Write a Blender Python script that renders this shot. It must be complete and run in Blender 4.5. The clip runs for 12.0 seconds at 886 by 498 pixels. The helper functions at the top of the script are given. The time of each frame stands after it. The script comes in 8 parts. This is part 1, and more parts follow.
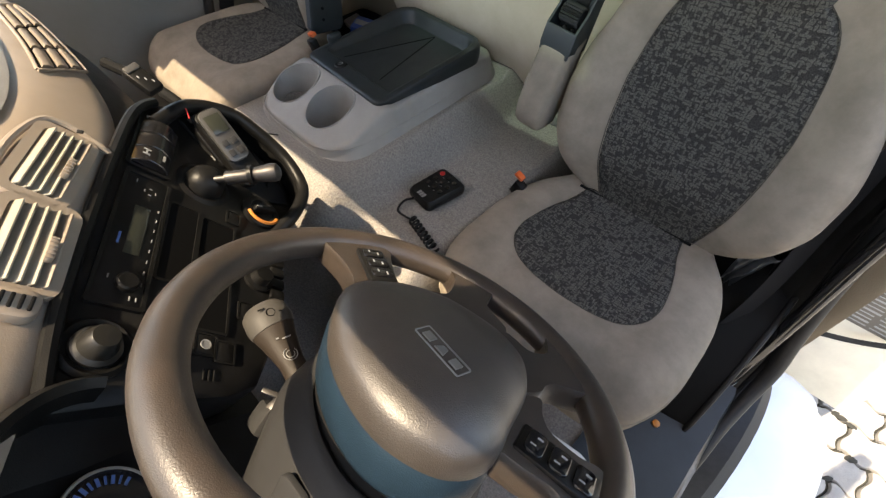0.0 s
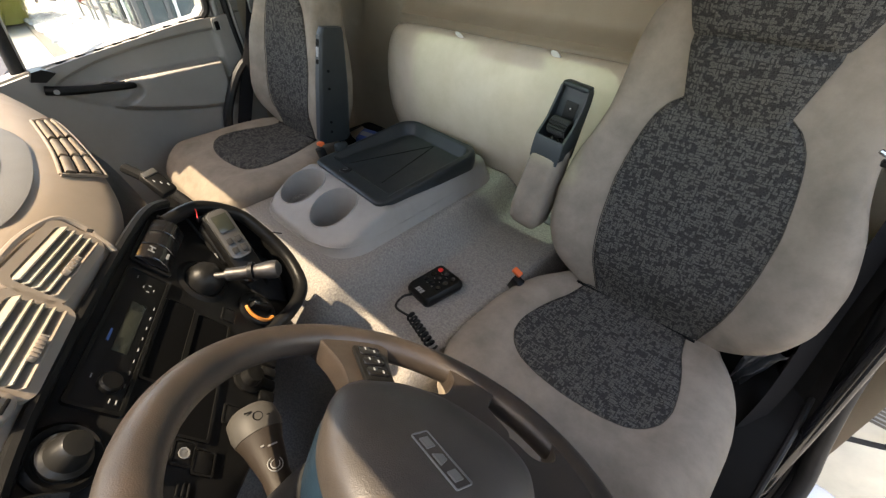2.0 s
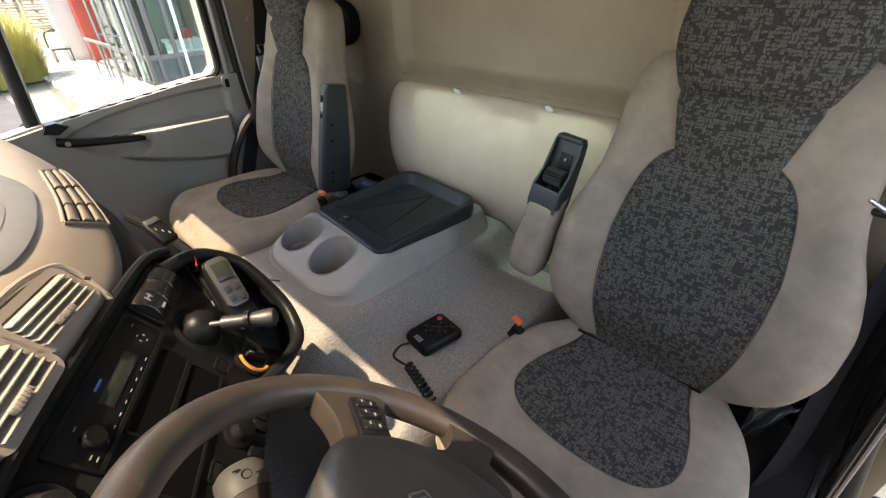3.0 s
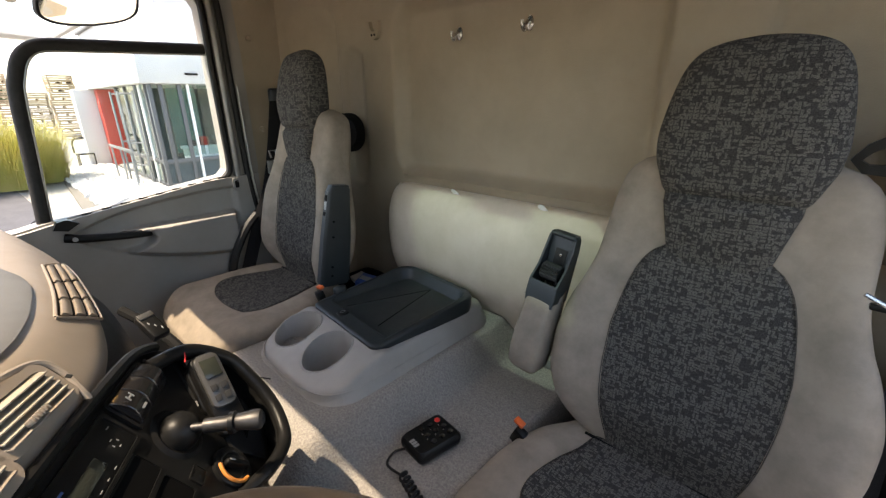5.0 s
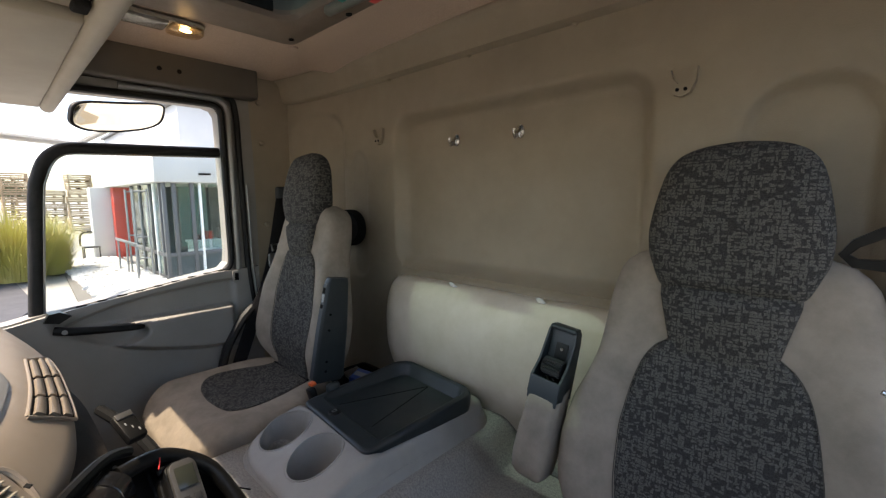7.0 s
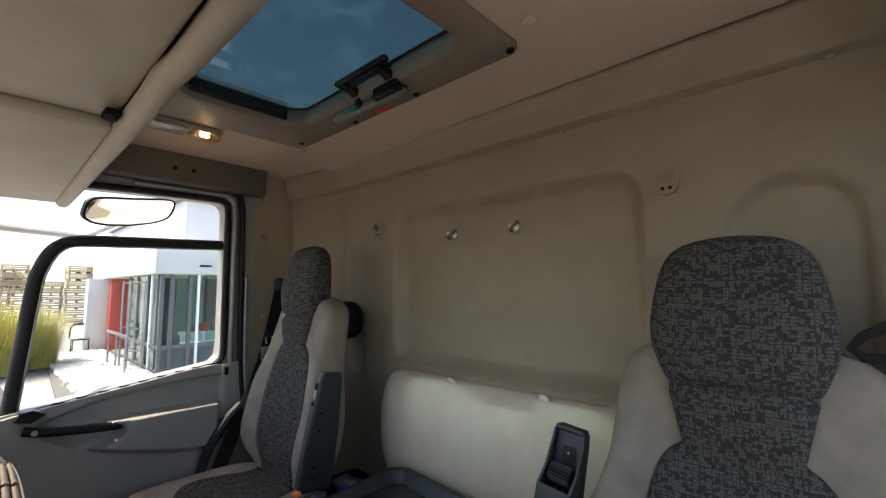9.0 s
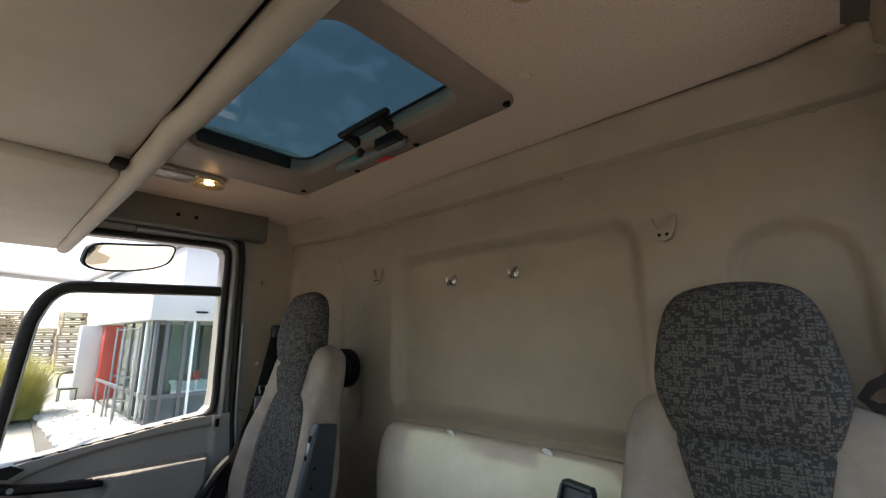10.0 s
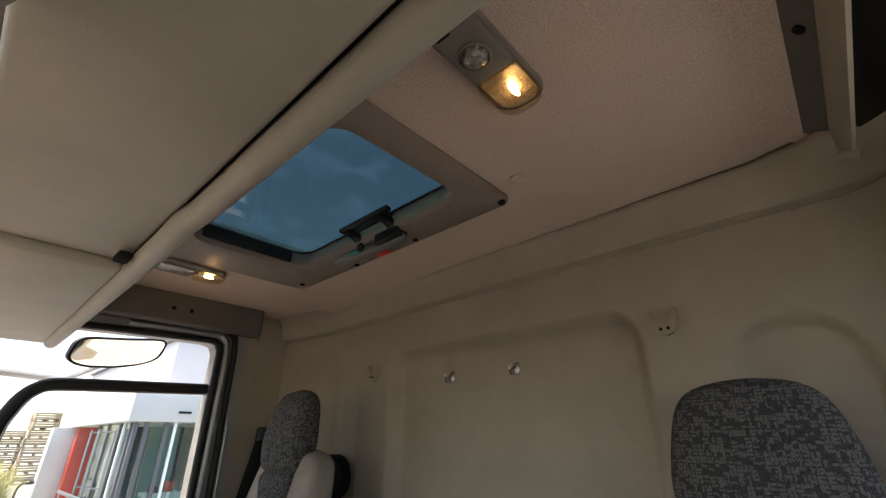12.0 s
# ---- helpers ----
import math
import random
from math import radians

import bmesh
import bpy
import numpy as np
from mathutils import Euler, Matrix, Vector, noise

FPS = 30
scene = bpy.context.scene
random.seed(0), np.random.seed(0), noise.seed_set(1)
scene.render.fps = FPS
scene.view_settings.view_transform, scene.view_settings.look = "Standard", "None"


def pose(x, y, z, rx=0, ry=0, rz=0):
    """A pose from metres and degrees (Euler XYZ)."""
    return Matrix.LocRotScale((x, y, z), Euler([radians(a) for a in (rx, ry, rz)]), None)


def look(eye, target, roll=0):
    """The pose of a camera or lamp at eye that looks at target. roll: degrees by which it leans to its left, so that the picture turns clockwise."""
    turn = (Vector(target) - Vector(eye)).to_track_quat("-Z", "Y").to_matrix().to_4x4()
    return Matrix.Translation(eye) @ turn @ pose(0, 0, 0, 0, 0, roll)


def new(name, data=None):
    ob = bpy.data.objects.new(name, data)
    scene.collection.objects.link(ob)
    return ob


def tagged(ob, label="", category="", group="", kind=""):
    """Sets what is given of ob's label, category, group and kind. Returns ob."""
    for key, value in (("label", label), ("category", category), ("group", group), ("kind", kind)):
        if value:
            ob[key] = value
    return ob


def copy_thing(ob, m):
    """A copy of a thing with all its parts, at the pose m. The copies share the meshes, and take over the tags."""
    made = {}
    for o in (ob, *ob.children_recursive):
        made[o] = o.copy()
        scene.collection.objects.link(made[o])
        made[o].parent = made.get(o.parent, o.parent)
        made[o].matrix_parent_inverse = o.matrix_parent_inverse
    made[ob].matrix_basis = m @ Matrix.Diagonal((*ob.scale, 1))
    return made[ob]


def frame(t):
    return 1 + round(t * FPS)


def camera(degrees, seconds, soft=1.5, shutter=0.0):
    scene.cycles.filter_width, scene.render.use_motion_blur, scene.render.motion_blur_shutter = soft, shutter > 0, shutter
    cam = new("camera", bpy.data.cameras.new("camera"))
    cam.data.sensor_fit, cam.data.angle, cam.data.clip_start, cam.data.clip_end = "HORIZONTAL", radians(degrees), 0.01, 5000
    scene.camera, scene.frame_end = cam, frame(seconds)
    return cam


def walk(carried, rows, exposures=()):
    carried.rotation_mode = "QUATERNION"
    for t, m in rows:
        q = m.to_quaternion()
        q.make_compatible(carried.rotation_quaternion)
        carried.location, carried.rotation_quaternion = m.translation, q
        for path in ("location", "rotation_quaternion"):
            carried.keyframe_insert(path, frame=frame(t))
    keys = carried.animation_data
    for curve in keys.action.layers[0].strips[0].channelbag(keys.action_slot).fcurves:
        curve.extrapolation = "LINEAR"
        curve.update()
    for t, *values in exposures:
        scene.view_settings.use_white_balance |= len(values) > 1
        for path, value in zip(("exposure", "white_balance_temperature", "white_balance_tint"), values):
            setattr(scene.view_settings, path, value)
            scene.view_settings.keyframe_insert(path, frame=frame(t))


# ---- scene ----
# The camera turns in place behind the windscreen of a lorry cab, 2.0 m over the ground.
EYE = 2.0
cam = camera(92.8, 12.0, soft=1.3)
TURNS = [
    (0.0, 38.28, 0.84, 43.95),
    (0.5, 41.53, 0.83, 43.89),
    (1.0, 44.78, 0.81, 43.82),
    (1.5, 48.02, 0.78, 43.76),
    (2.0, 51.26, 0.75, 43.70),
    (2.5, 54.49, 0.72, 43.64),
    (3.0, 57.71, 0.68, 43.57),
    (3.5, 60.91, 0.65, 43.51),
    (4.0, 64.11, 0.61, 43.45),
    (4.5, 67.29, 0.57, 43.39),
    (5.0, 70.46, 0.53, 43.32),
    (5.5, 73.61, 0.49, 43.27),
    (6.0, 76.75, 0.45, 43.21),
    (6.5, 79.89, 0.41, 43.15),
    (7.0, 83.01, 0.37, 43.09),
    (7.5, 86.12, 0.34, 43.03),
    (8.0, 89.23, 0.31, 42.98),
    (8.5, 92.34, 0.28, 42.92),
    (9.0, 95.45, 0.26, 42.86),
    (9.5, 98.56, 0.25, 42.80),
    (10.0, 101.68, 0.24, 42.75),
    (10.5, 104.80, 0.24, 42.69),
    (11.0, 107.95, 0.25, 42.63),
    (11.5, 111.12, 0.27, 42.57),
    (12.0, 114.31, 0.30, 42.51),
]
walk(cam, [(t, pose(0, 0, EYE, rx, ry, rz)) for t, rx, ry, rz in TURNS], exposures=[(0.0, 2.74, 7950, 13), (3.0, 2.74, 7850, 14), (6.0, 2.22, 7400, 15), (9.0, 1.98, 6950, 14), (12.0, 1.98, 7050, 17)])

# ---- light ----
SUN_ELEVATION, SUN_SIDE = 65.2, 24.0
sun_way = Vector((math.sin(radians(SUN_SIDE)) * math.cos(radians(SUN_ELEVATION)),
                  math.cos(radians(SUN_SIDE)) * math.cos(radians(SUN_ELEVATION)), -math.sin(radians(SUN_ELEVATION))))
sun = new("sun", bpy.data.lights.new("sun", "SUN"))
sun.data.energy, sun.data.angle, sun.data.color = 2.9, radians(0.6), (1.0, 0.93, 0.82)
sun.matrix_world = look((0, 0, 12), Vector((0, 0, 12)) + sun_way)
world = bpy.data.worlds.new("sky")
scene.world = world
world.use_nodes = True
sky = world.node_tree.nodes.new("ShaderNodeTexSky")
sky.sky_type, sky.sun_disc, sky.dust_density = "NISHITA", False, 1.5
sky.sun_elevation, sky.sun_rotation = radians(SUN_ELEVATION), radians(180 + SUN_SIDE)
world.node_tree.links.new(sky.outputs[0], world.node_tree.nodes["Background"].inputs[0])
world.node_tree.nodes["Background"].inputs[1].default_value = 0.15

# ---- shapes: all places are metres from the eye, which stands EYE over the ground ----
BASE = {}


def thing(name, base, label, category, group="", kind=""):
    ob = new(name)
    ob.empty_display_size = 0.05
    ob.location = (base[0], base[1], base[2] + EYE)
    BASE[ob.name] = Vector(base)
    return tagged(ob, label, category, group, kind)


def finish(bm, angle=38):
    bmesh.ops.recalc_face_normals(bm, faces=bm.faces)
    for f in bm.faces:
        f.smooth = True
    for e in bm.edges:
        if len(e.link_faces) == 2 and e.calc_face_angle(0) > radians(angle):
            e.smooth = False


def part(name, bm, material, parent, label="", angle=38):
    """One mesh under a thing or under a part."""
    base = BASE[parent.name]
    finish(bm, angle)
    bmesh.ops.translate(bm, verts=bm.verts, vec=-base)
    me = bpy.data.meshes.new(name)
    bm.to_mesh(me)
    bm.free()
    me.materials.append(material)
    ob = new(name, me)
    ob.parent = parent
    BASE[ob.name] = base
    return tagged(ob, label)


def solid(name, bm, material, label, category, group="", kind="", angle=38):
    """A thing that is one mesh, with its origin at the middle of its base."""
    finish(bm, angle)
    lo = [min(v.co[i] for v in bm.verts) for i in range(3)]
    hi = [max(v.co[i] for v in bm.verts) for i in range(3)]
    base = Vector(((lo[0] + hi[0]) / 2, (lo[1] + hi[1]) / 2, lo[2]))
    bmesh.ops.translate(bm, verts=bm.verts, vec=-base)
    me = bpy.data.meshes.new(name)
    bm.to_mesh(me)
    bm.free()
    me.materials.append(material)
    ob = new(name, me)
    ob.location = base + Vector((0, 0, EYE))
    BASE[ob.name] = base
    return tagged(ob, label, category, group, kind)


def axes(o, a, b, c):
    """The pose with origin o and the unit axes a, b, c."""
    m = Matrix.Identity(4)
    for i, v in enumerate((a, b, c, o)):
        for j in range(3):
            m[j][i] = v[j]
    return m


def rbox(bm, c, size, r=0.004, m=None, seg=2):
    """A box with rounded edges; m poses it after it is placed at c."""
    made = bmesh.ops.create_cube(bm, size=1.0)["verts"]
    bmesh.ops.scale(bm, vec=size, verts=made)
    if r:
        edges = list({e for v in made for e in v.link_edges})
        made = bmesh.ops.bevel(bm, geom=edges, offset=min(r, 0.49 * min(size)), segments=seg, affect="EDGES", profile=0.5)["verts"]
    bmesh.ops.translate(bm, vec=c, verts=made)
    if m:
        bmesh.ops.transform(bm, matrix=m, verts=made)
    return bm


def loft(bm, rings, caps=True, closed=True, around=False):
    rows = [[bm.verts.new(p) for p in ring] for ring in rings]
    n = len(rows[0])
    last = len(rows) if around else len(rows) - 1
    for i in range(last):
        a, b = rows[i], rows[(i + 1) % len(rows)]
        for j in range(n if closed else n - 1):
            bm.faces.new((a[j], a[(j + 1) % n], b[(j + 1) % n], b[j]))
    if caps and not around and closed:
        bm.faces.new(rows[0][::-1])
        bm.faces.new(rows[-1])
    return rows


def tube(bm, pts, r, seg=10, closed=False, flat=1.0, up=None):
    """A round bar along points; r is one radius or one for each point."""
    pts = [Vector(p) for p in pts]
    n = len(pts)
    rad = r if isinstance(r, (list, tuple)) else [r] * n
    rings, side = [], None
    for i, p in enumerate(pts):
        a = pts[(i - 1) % n] if closed or i else p
        b = pts[(i + 1) % n] if closed or i < n - 1 else p
        t = (b - a).normalized()
        if side is None:
            ref = Vector(up) if up else (Vector((0, 0, 1)) if abs(t.z) < 0.9 else Vector((1, 0, 0)))
            side = t.cross(ref).normalized()
        side = (side - t * side.dot(t)).normalized()
        other = t.cross(side)
        rings.append([p + (side * math.cos(k * math.tau / seg) + other * math.sin(k * math.tau / seg) * flat) * rad[i] for k in range(seg)])
    loft(bm, rings, caps=not closed, around=closed)
    return bm


def lathe(bm, profile, m, seg=28):
    """A turned shape from (radius, height) pairs about the z axis of m."""
    rings = [[m @ Vector((max(r, 1e-4) * math.cos(k * math.tau / seg), max(r, 1e-4) * math.sin(k * math.tau / seg), h)) for k in range(seg)] for r, h in profile]
    loft(bm, rings)
    return bm


def sheet(bm, f, nu, nv, thick):
    """A curved sheet f(u, v) over the unit square, thickened by the vector thick."""
    front = [[bm.verts.new(f(i / nu, j / nv)) for j in range(nv + 1)] for i in range(nu + 1)]
    thick = Vector(thick)
    back = [[bm.verts.new(v.co + thick) for v in row] for row in front]
    for i in range(nu):
        for j in range(nv):
            bm.faces.new((front[i][j], front[i + 1][j], front[i + 1][j + 1], front[i][j + 1]))
            bm.faces.new((back[i][j], back[i][j + 1], back[i + 1][j + 1], back[i + 1][j]))
    for i in range(nu):
        for j in (0, nv):
            bm.faces.new((front[i][j], front[i + 1][j], back[i + 1][j], back[i][j]))
    for j in range(nv):
        for i in (0, nu):
            bm.faces.new((front[i][j], front[i][j + 1], back[i][j + 1], back[i][j]))
    return bm


def rounded(w, h, r, n=5):
    """The outline of a rectangle with round corners, about its middle."""
    out = []
    for cx, cy, a in ((w / 2 - r, h / 2 - r, 0), (-w / 2 + r, h / 2 - r, 90), (-w / 2 + r, -h / 2 + r, 180), (w / 2 - r, -h / 2 + r, 270)):
        out += [(cx + r * math.cos(radians(a + 90 * k / n)), cy + r * math.sin(radians(a + 90 * k / n))) for k in range(n + 1)]
    return out


def prism(bm, outline, m, depth, r=0.002):
    """A plate of that outline in the x, y plane of m, from z 0 up to depth, its upper edge rounded."""
    n = len(outline)
    cx, cy = sum(p[0] for p in outline) / n, sum(p[1] for p in outline) / n
    size = max(max(abs(p[0] - cx), abs(p[1] - cy)) for p in outline)
    r = min(r, abs(depth) * 0.45)
    k = 1 - r / size if size else 1
    s = 1 if depth > 0 else -1
    rings = [[m @ Vector((x, y, 0)) for x, y in outline],
             [m @ Vector((x, y, depth - s * r)) for x, y in outline],
             [m @ Vector((cx + (x - cx) * (1 - (1 - k) * 0.3), cy + (y - cy) * (1 - (1 - k) * 0.3), depth - s * r * 0.3)) for x, y in outline],
             [m @ Vector((cx + (x - cx) * k, cy + (y - cy) * k, depth)) for x, y in outline]]
    loft(bm, rings)
    return bm


def ring_plate(bm, outer, inner, m, depth):
    """A flat frame between two outlines of equally many points, in the x, y plane of m."""
    n = len(outer)
    o0 = [bm.verts.new(m @ Vector((x, y, 0))) for x, y in outer]
    i0 = [bm.verts.new(m @ Vector((x, y, 0))) for x, y in inner]
    o1 = [bm.verts.new(m @ Vector((x, y, depth))) for x, y in outer]
    i1 = [bm.verts.new(m @ Vector((x, y, depth))) for x, y in inner]
    for k in range(n):
        q = (k + 1) % n
        for a, b in ((o0, i0), (i0, i1), (i1, o1), (o1, o0)):
            bm.faces.new((a[k], a[q], b[q], b[k]))
    return bm


def smooth_step(a, b, x):
    t = min(1, max(0, (x - a) / (b - a)))
    return t * t * (3 - 2 * t)


def curve_at(keys, x):
    """A smooth value through (x, value) keys, with no overshoot."""
    if x <= keys[0][0]:
        return keys[0][1]
    n = len(keys)
    slope = [(keys[i + 1][1] - keys[i][1]) / (keys[i + 1][0] - keys[i][0]) for i in range(n - 1)]
    for i in range(n - 1):
        (x0, v0), (x1, v1) = keys[i], keys[i + 1]
        if x <= x1:
            g = []
            for j in (i, i + 1):
                if j == 0 or j == n - 1:
                    g.append(slope[min(j, n - 2)])
                else:
                    a, b = slope[j - 1], slope[j]
                    g.append(2 * a * b / (a + b) if a * b > 0 else 0.0)
            h = x1 - x0
            t = (x - x0) / h
            return v0 * (1 + 2 * t) * (1 - t) ** 2 + g[0] * h * t * (1 - t) ** 2 + v1 * t * t * (3 - 2 * t) + g[1] * h * t * t * (t - 1)
    return keys[-1][1]


def bezier(pts, n):
    """A smooth line through points (Catmull-Rom)."""
    pts = [Vector(p) for p in pts]
    out = []
    for i in range(len(pts) - 1):
        p0, p1, p2, p3 = pts[max(i - 1, 0)], pts[i], pts[i + 1], pts[min(i + 2, len(pts) - 1)]
        for k in range(n):
            t = k / n
            out.append(0.5 * (2 * p1 + (p2 - p0) * t + (2 * p0 - 5 * p1 + 4 * p2 - p3) * t * t + (3 * p1 - p0 - 3 * p2 + p3) * t ** 3))
    return out + [pts[-1]]


# ---- materials ----
def material(name, colour, rough=0.5, metal=0.0, grain=0.0, grain_size=0.002, spots=0.0, spot_size=0.05, spot_colour=None, spec=0.5, weave=None):
    """A surface with fine relief (grain) and larger stains (spots)."""
    mat = bpy.data.materials.new(name)
    mat.use_nodes = True
    nt = mat.node_tree
    b = nt.nodes["Principled BSDF"]
    b.inputs["Base Color"].default_value = (*colour, 1)
    b.inputs["Roughness"].default_value = rough
    b.inputs["Metallic"].default_value = metal
    b.inputs["Specular IOR Level"].default_value = spec
    co = nt.nodes.new("ShaderNodeTexCoord")
    if grain:
        n = nt.nodes.new("ShaderNodeTexNoise")
        n.inputs["Scale"].default_value = 1 / grain_size
        n.inputs["Detail"].default_value = 3
        nt.links.new(co.outputs["Object"], n.inputs["Vector"])
        bump = nt.nodes.new("ShaderNodeBump")
        bump.inputs["Strength"].default_value = grain
        bump.inputs["Distance"].default_value = grain_size * 0.5
        nt.links.new(n.outputs["Fac"], bump.inputs["Height"])
        nt.links.new(bump.outputs[0], b.inputs["Normal"])
    if spots:
        n = nt.nodes.new("ShaderNodeTexNoise")
        n.inputs["Scale"].default_value = 1 / spot_size
        n.inputs["Detail"].default_value = 6
        n.inputs["Roughness"].default_value = 0.65
        nt.links.new(co.outputs["Object"], n.inputs["Vector"])
        ramp = nt.nodes.new("ShaderNodeMapRange")
        ramp.inputs["From Min"].default_value, ramp.inputs["From Max"].default_value = 0.35, 0.7
        nt.links.new(n.outputs["Fac"], ramp.inputs["Value"])
        mix = nt.nodes.new("ShaderNodeMix")
        mix.data_type = "RGBA"
        other = spot_colour or tuple(c * (1 - spots) for c in colour)
        mix.inputs["A"].default_value, mix.inputs["B"].default_value = (*colour, 1), (*other, 1)
        nt.links.new(ramp.outputs[0], mix.inputs["Factor"])
        nt.links.new(mix.outputs["Result"], b.inputs["Base Color"])
        rr = nt.nodes.new("ShaderNodeMapRange")
        rr.inputs["To Min"].default_value, rr.inputs["To Max"].default_value = rough - 0.05, min(1, rough + 0.1)
        nt.links.new(n.outputs["Fac"], rr.inputs["Value"])
        nt.links.new(rr.outputs[0], b.inputs["Roughness"])
    return mat


def patterned(name, depth_axis):
    """Woven upholstery: small pale blocks on charcoal, uneven, with thread relief."""
    mat = material(name, (0.03, 0.03, 0.03), 0.95, grain=0.5, grain_size=0.0012, spec=0.15)
    nt = mat.node_tree
    b = nt.nodes["Principled BSDF"]
    co = nt.nodes.new("ShaderNodeTexCoord")
    wob = nt.nodes.new("ShaderNodeTexNoise")
    wob.inputs["Scale"].default_value = 150
    nt.links.new(co.outputs["Object"], wob.inputs["Vector"])
    shift = nt.nodes.new("ShaderNodeVectorMath")
    shift.operation = "MULTIPLY_ADD"
    shift.inputs[1].default_value = (0.0060, 0.0060, 0.0060)
    nt.links.new(wob.outputs["Color"], shift.inputs[0])
    nt.links.new(co.outputs["Object"], shift.inputs[2])
    across, along_ = ("X", "Z") if depth_axis == 1 else ("X", "Y")
    masks = []
    for k, (w, h, cut, fill_w, fill_h) in enumerate(((0.0090, 0.0052, 0.50, 0.86, 0.70), (0.0052, 0.0094, 0.58, 0.68, 0.84))):
        cell = nt.nodes.new("ShaderNodeVectorMath")
        cell.operation = "DIVIDE"
        cell.inputs[1].default_value = (w, w, h) if depth_axis == 1 else (w, h, h)
        off = nt.nodes.new("ShaderNodeVectorMath")
        off.operation = "ADD"
        off.inputs[1].default_value = (5.0 + 0.003 * k, 5.0 + 0.002 * k, 5.0 + 0.0017 * k)
        nt.links.new(shift.outputs[0], off.inputs[0])
        nt.links.new(off.outputs[0], cell.inputs[0])
        whole = nt.nodes.new("ShaderNodeVectorMath")
        whole.operation = "FLOOR"
        nt.links.new(cell.outputs[0], whole.inputs[0])
        dice = nt.nodes.new("ShaderNodeTexWhiteNoise")
        nt.links.new(whole.outputs[0], dice.inputs["Vector"])
        rest = nt.nodes.new("ShaderNodeVectorMath")
        rest.operation = "FRACTION"
        nt.links.new(cell.outputs[0], rest.inputs[0])
        split = nt.nodes.new("ShaderNodeSeparateXYZ")
        nt.links.new(rest.outputs[0], split.inputs[0])
        tests = []
        for source, operation, limit in ((dice.outputs["Value"], "GREATER_THAN", cut), (split.outputs[across], "LESS_THAN", fill_w), (split.outputs[along_], "LESS_THAN", fill_h)):
            test = nt.nodes.new("ShaderNodeMath")
            test.operation = operation
            test.inputs[1].default_value = limit
            nt.links.new(source, test.inputs[0])
            tests.append(test)
        both = nt.nodes.new("ShaderNodeMath")
        both.operation = "MULTIPLY"
        nt.links.new(tests[0].outputs[0], both.inputs[0])
        nt.links.new(tests[1].outputs[0], both.inputs[1])
        mask = nt.nodes.new("ShaderNodeMath")
        mask.operation = "MULTIPLY"
        nt.links.new(both.outputs[0], mask.inputs[0])
        nt.links.new(tests[2].outputs[0], mask.inputs[1])
        masks.append(mask)
    m2 = nt.nodes.new("ShaderNodeMath")
    m2.operation = "MAXIMUM"
    nt.links.new(masks[0].outputs[0], m2.inputs[0])
    nt.links.new(masks[1].outputs[0], m2.inputs[1])
    mix = nt.nodes.new("ShaderNodeMix")
    mix.data_type = "RGBA"
    mix.inputs["A"].default_value, mix.inputs["B"].default_value = (0.036, 0.0345, 0.0325, 1), (0.088, 0.083, 0.075, 1)
    nt.links.new(m2.outputs[0], mix.inputs["Factor"])
    thread = nt.nodes.new("ShaderNodeTexNoise")
    thread.inputs["Scale"].default_value = 620
    thread.inputs["Detail"].default_value = 2
    nt.links.new(co.outputs["Object"], thread.inputs["Vector"])
    rng_ = nt.nodes.new("ShaderNodeMapRange")
    rng_.inputs["From Min"].default_value, rng_.inputs["From Max"].default_value = 0.3, 0.7
    rng_.inputs["To Min"].default_value, rng_.inputs["To Max"].default_value = 0.55, 1.4
    nt.links.new(thread.outputs["Fac"], rng_.inputs["Value"])
    woven = nt.nodes.new("ShaderNodeVectorMath")
    woven.operation = "SCALE"
    nt.links.new(mix.outputs["Result"], woven.inputs[0])
    nt.links.new(rng_.outputs[0], woven.inputs["Scale"])
    nt.links.new(woven.outputs[0], b.inputs["Base Color"])
    return mat


def glass(name, tint, gloss=0.08):
    mat = bpy.data.materials.new(name)
    mat.use_nodes = True
    nt = mat.node_tree
    nt.nodes.remove(nt.nodes["Principled BSDF"])
    clear = nt.nodes.new("ShaderNodeBsdfTransparent")
    clear.inputs[0].default_value = (*tint, 1)
    shine = nt.nodes.new("ShaderNodeBsdfGlossy")
    shine.inputs["Roughness"].default_value = 0.02
    edge = nt.nodes.new("ShaderNodeLayerWeight")
    edge.inputs[0].default_value = 0.5
    steep = nt.nodes.new("ShaderNodeMath")
    steep.operation = "POWER"
    steep.inputs[1].default_value = 4.0
    nt.links.new(edge.outputs["Facing"], steep.inputs[0])
    share = nt.nodes.new("ShaderNodeMath")
    share.operation = "MULTIPLY_ADD"
    share.inputs[1].default_value, share.inputs[2].default_value = 0.5, gloss * 0.4
    nt.links.new(steep.outputs[0], share.inputs[0])
    mix = nt.nodes.new("ShaderNodeMixShader")
    nt.links.new(share.outputs[0], mix.inputs[0])
    nt.links.new(clear.outputs[0], mix.inputs[1])
    nt.links.new(shine.outputs[0], mix.inputs[2])
    nt.links.new(mix.outputs[0], nt.nodes["Material Output"].inputs[0])
    return mat


def glow(name, colour, strength):
    mat = bpy.data.materials.new(name)
    mat.use_nodes = True
    b = mat.node_tree.nodes["Principled BSDF"]
    b.inputs["Base Color"].default_value = (*colour, 1)
    b.inputs["Emission Color"].default_value = (*colour, 1)
    b.inputs["Emission Strength"].default_value = strength
    return mat


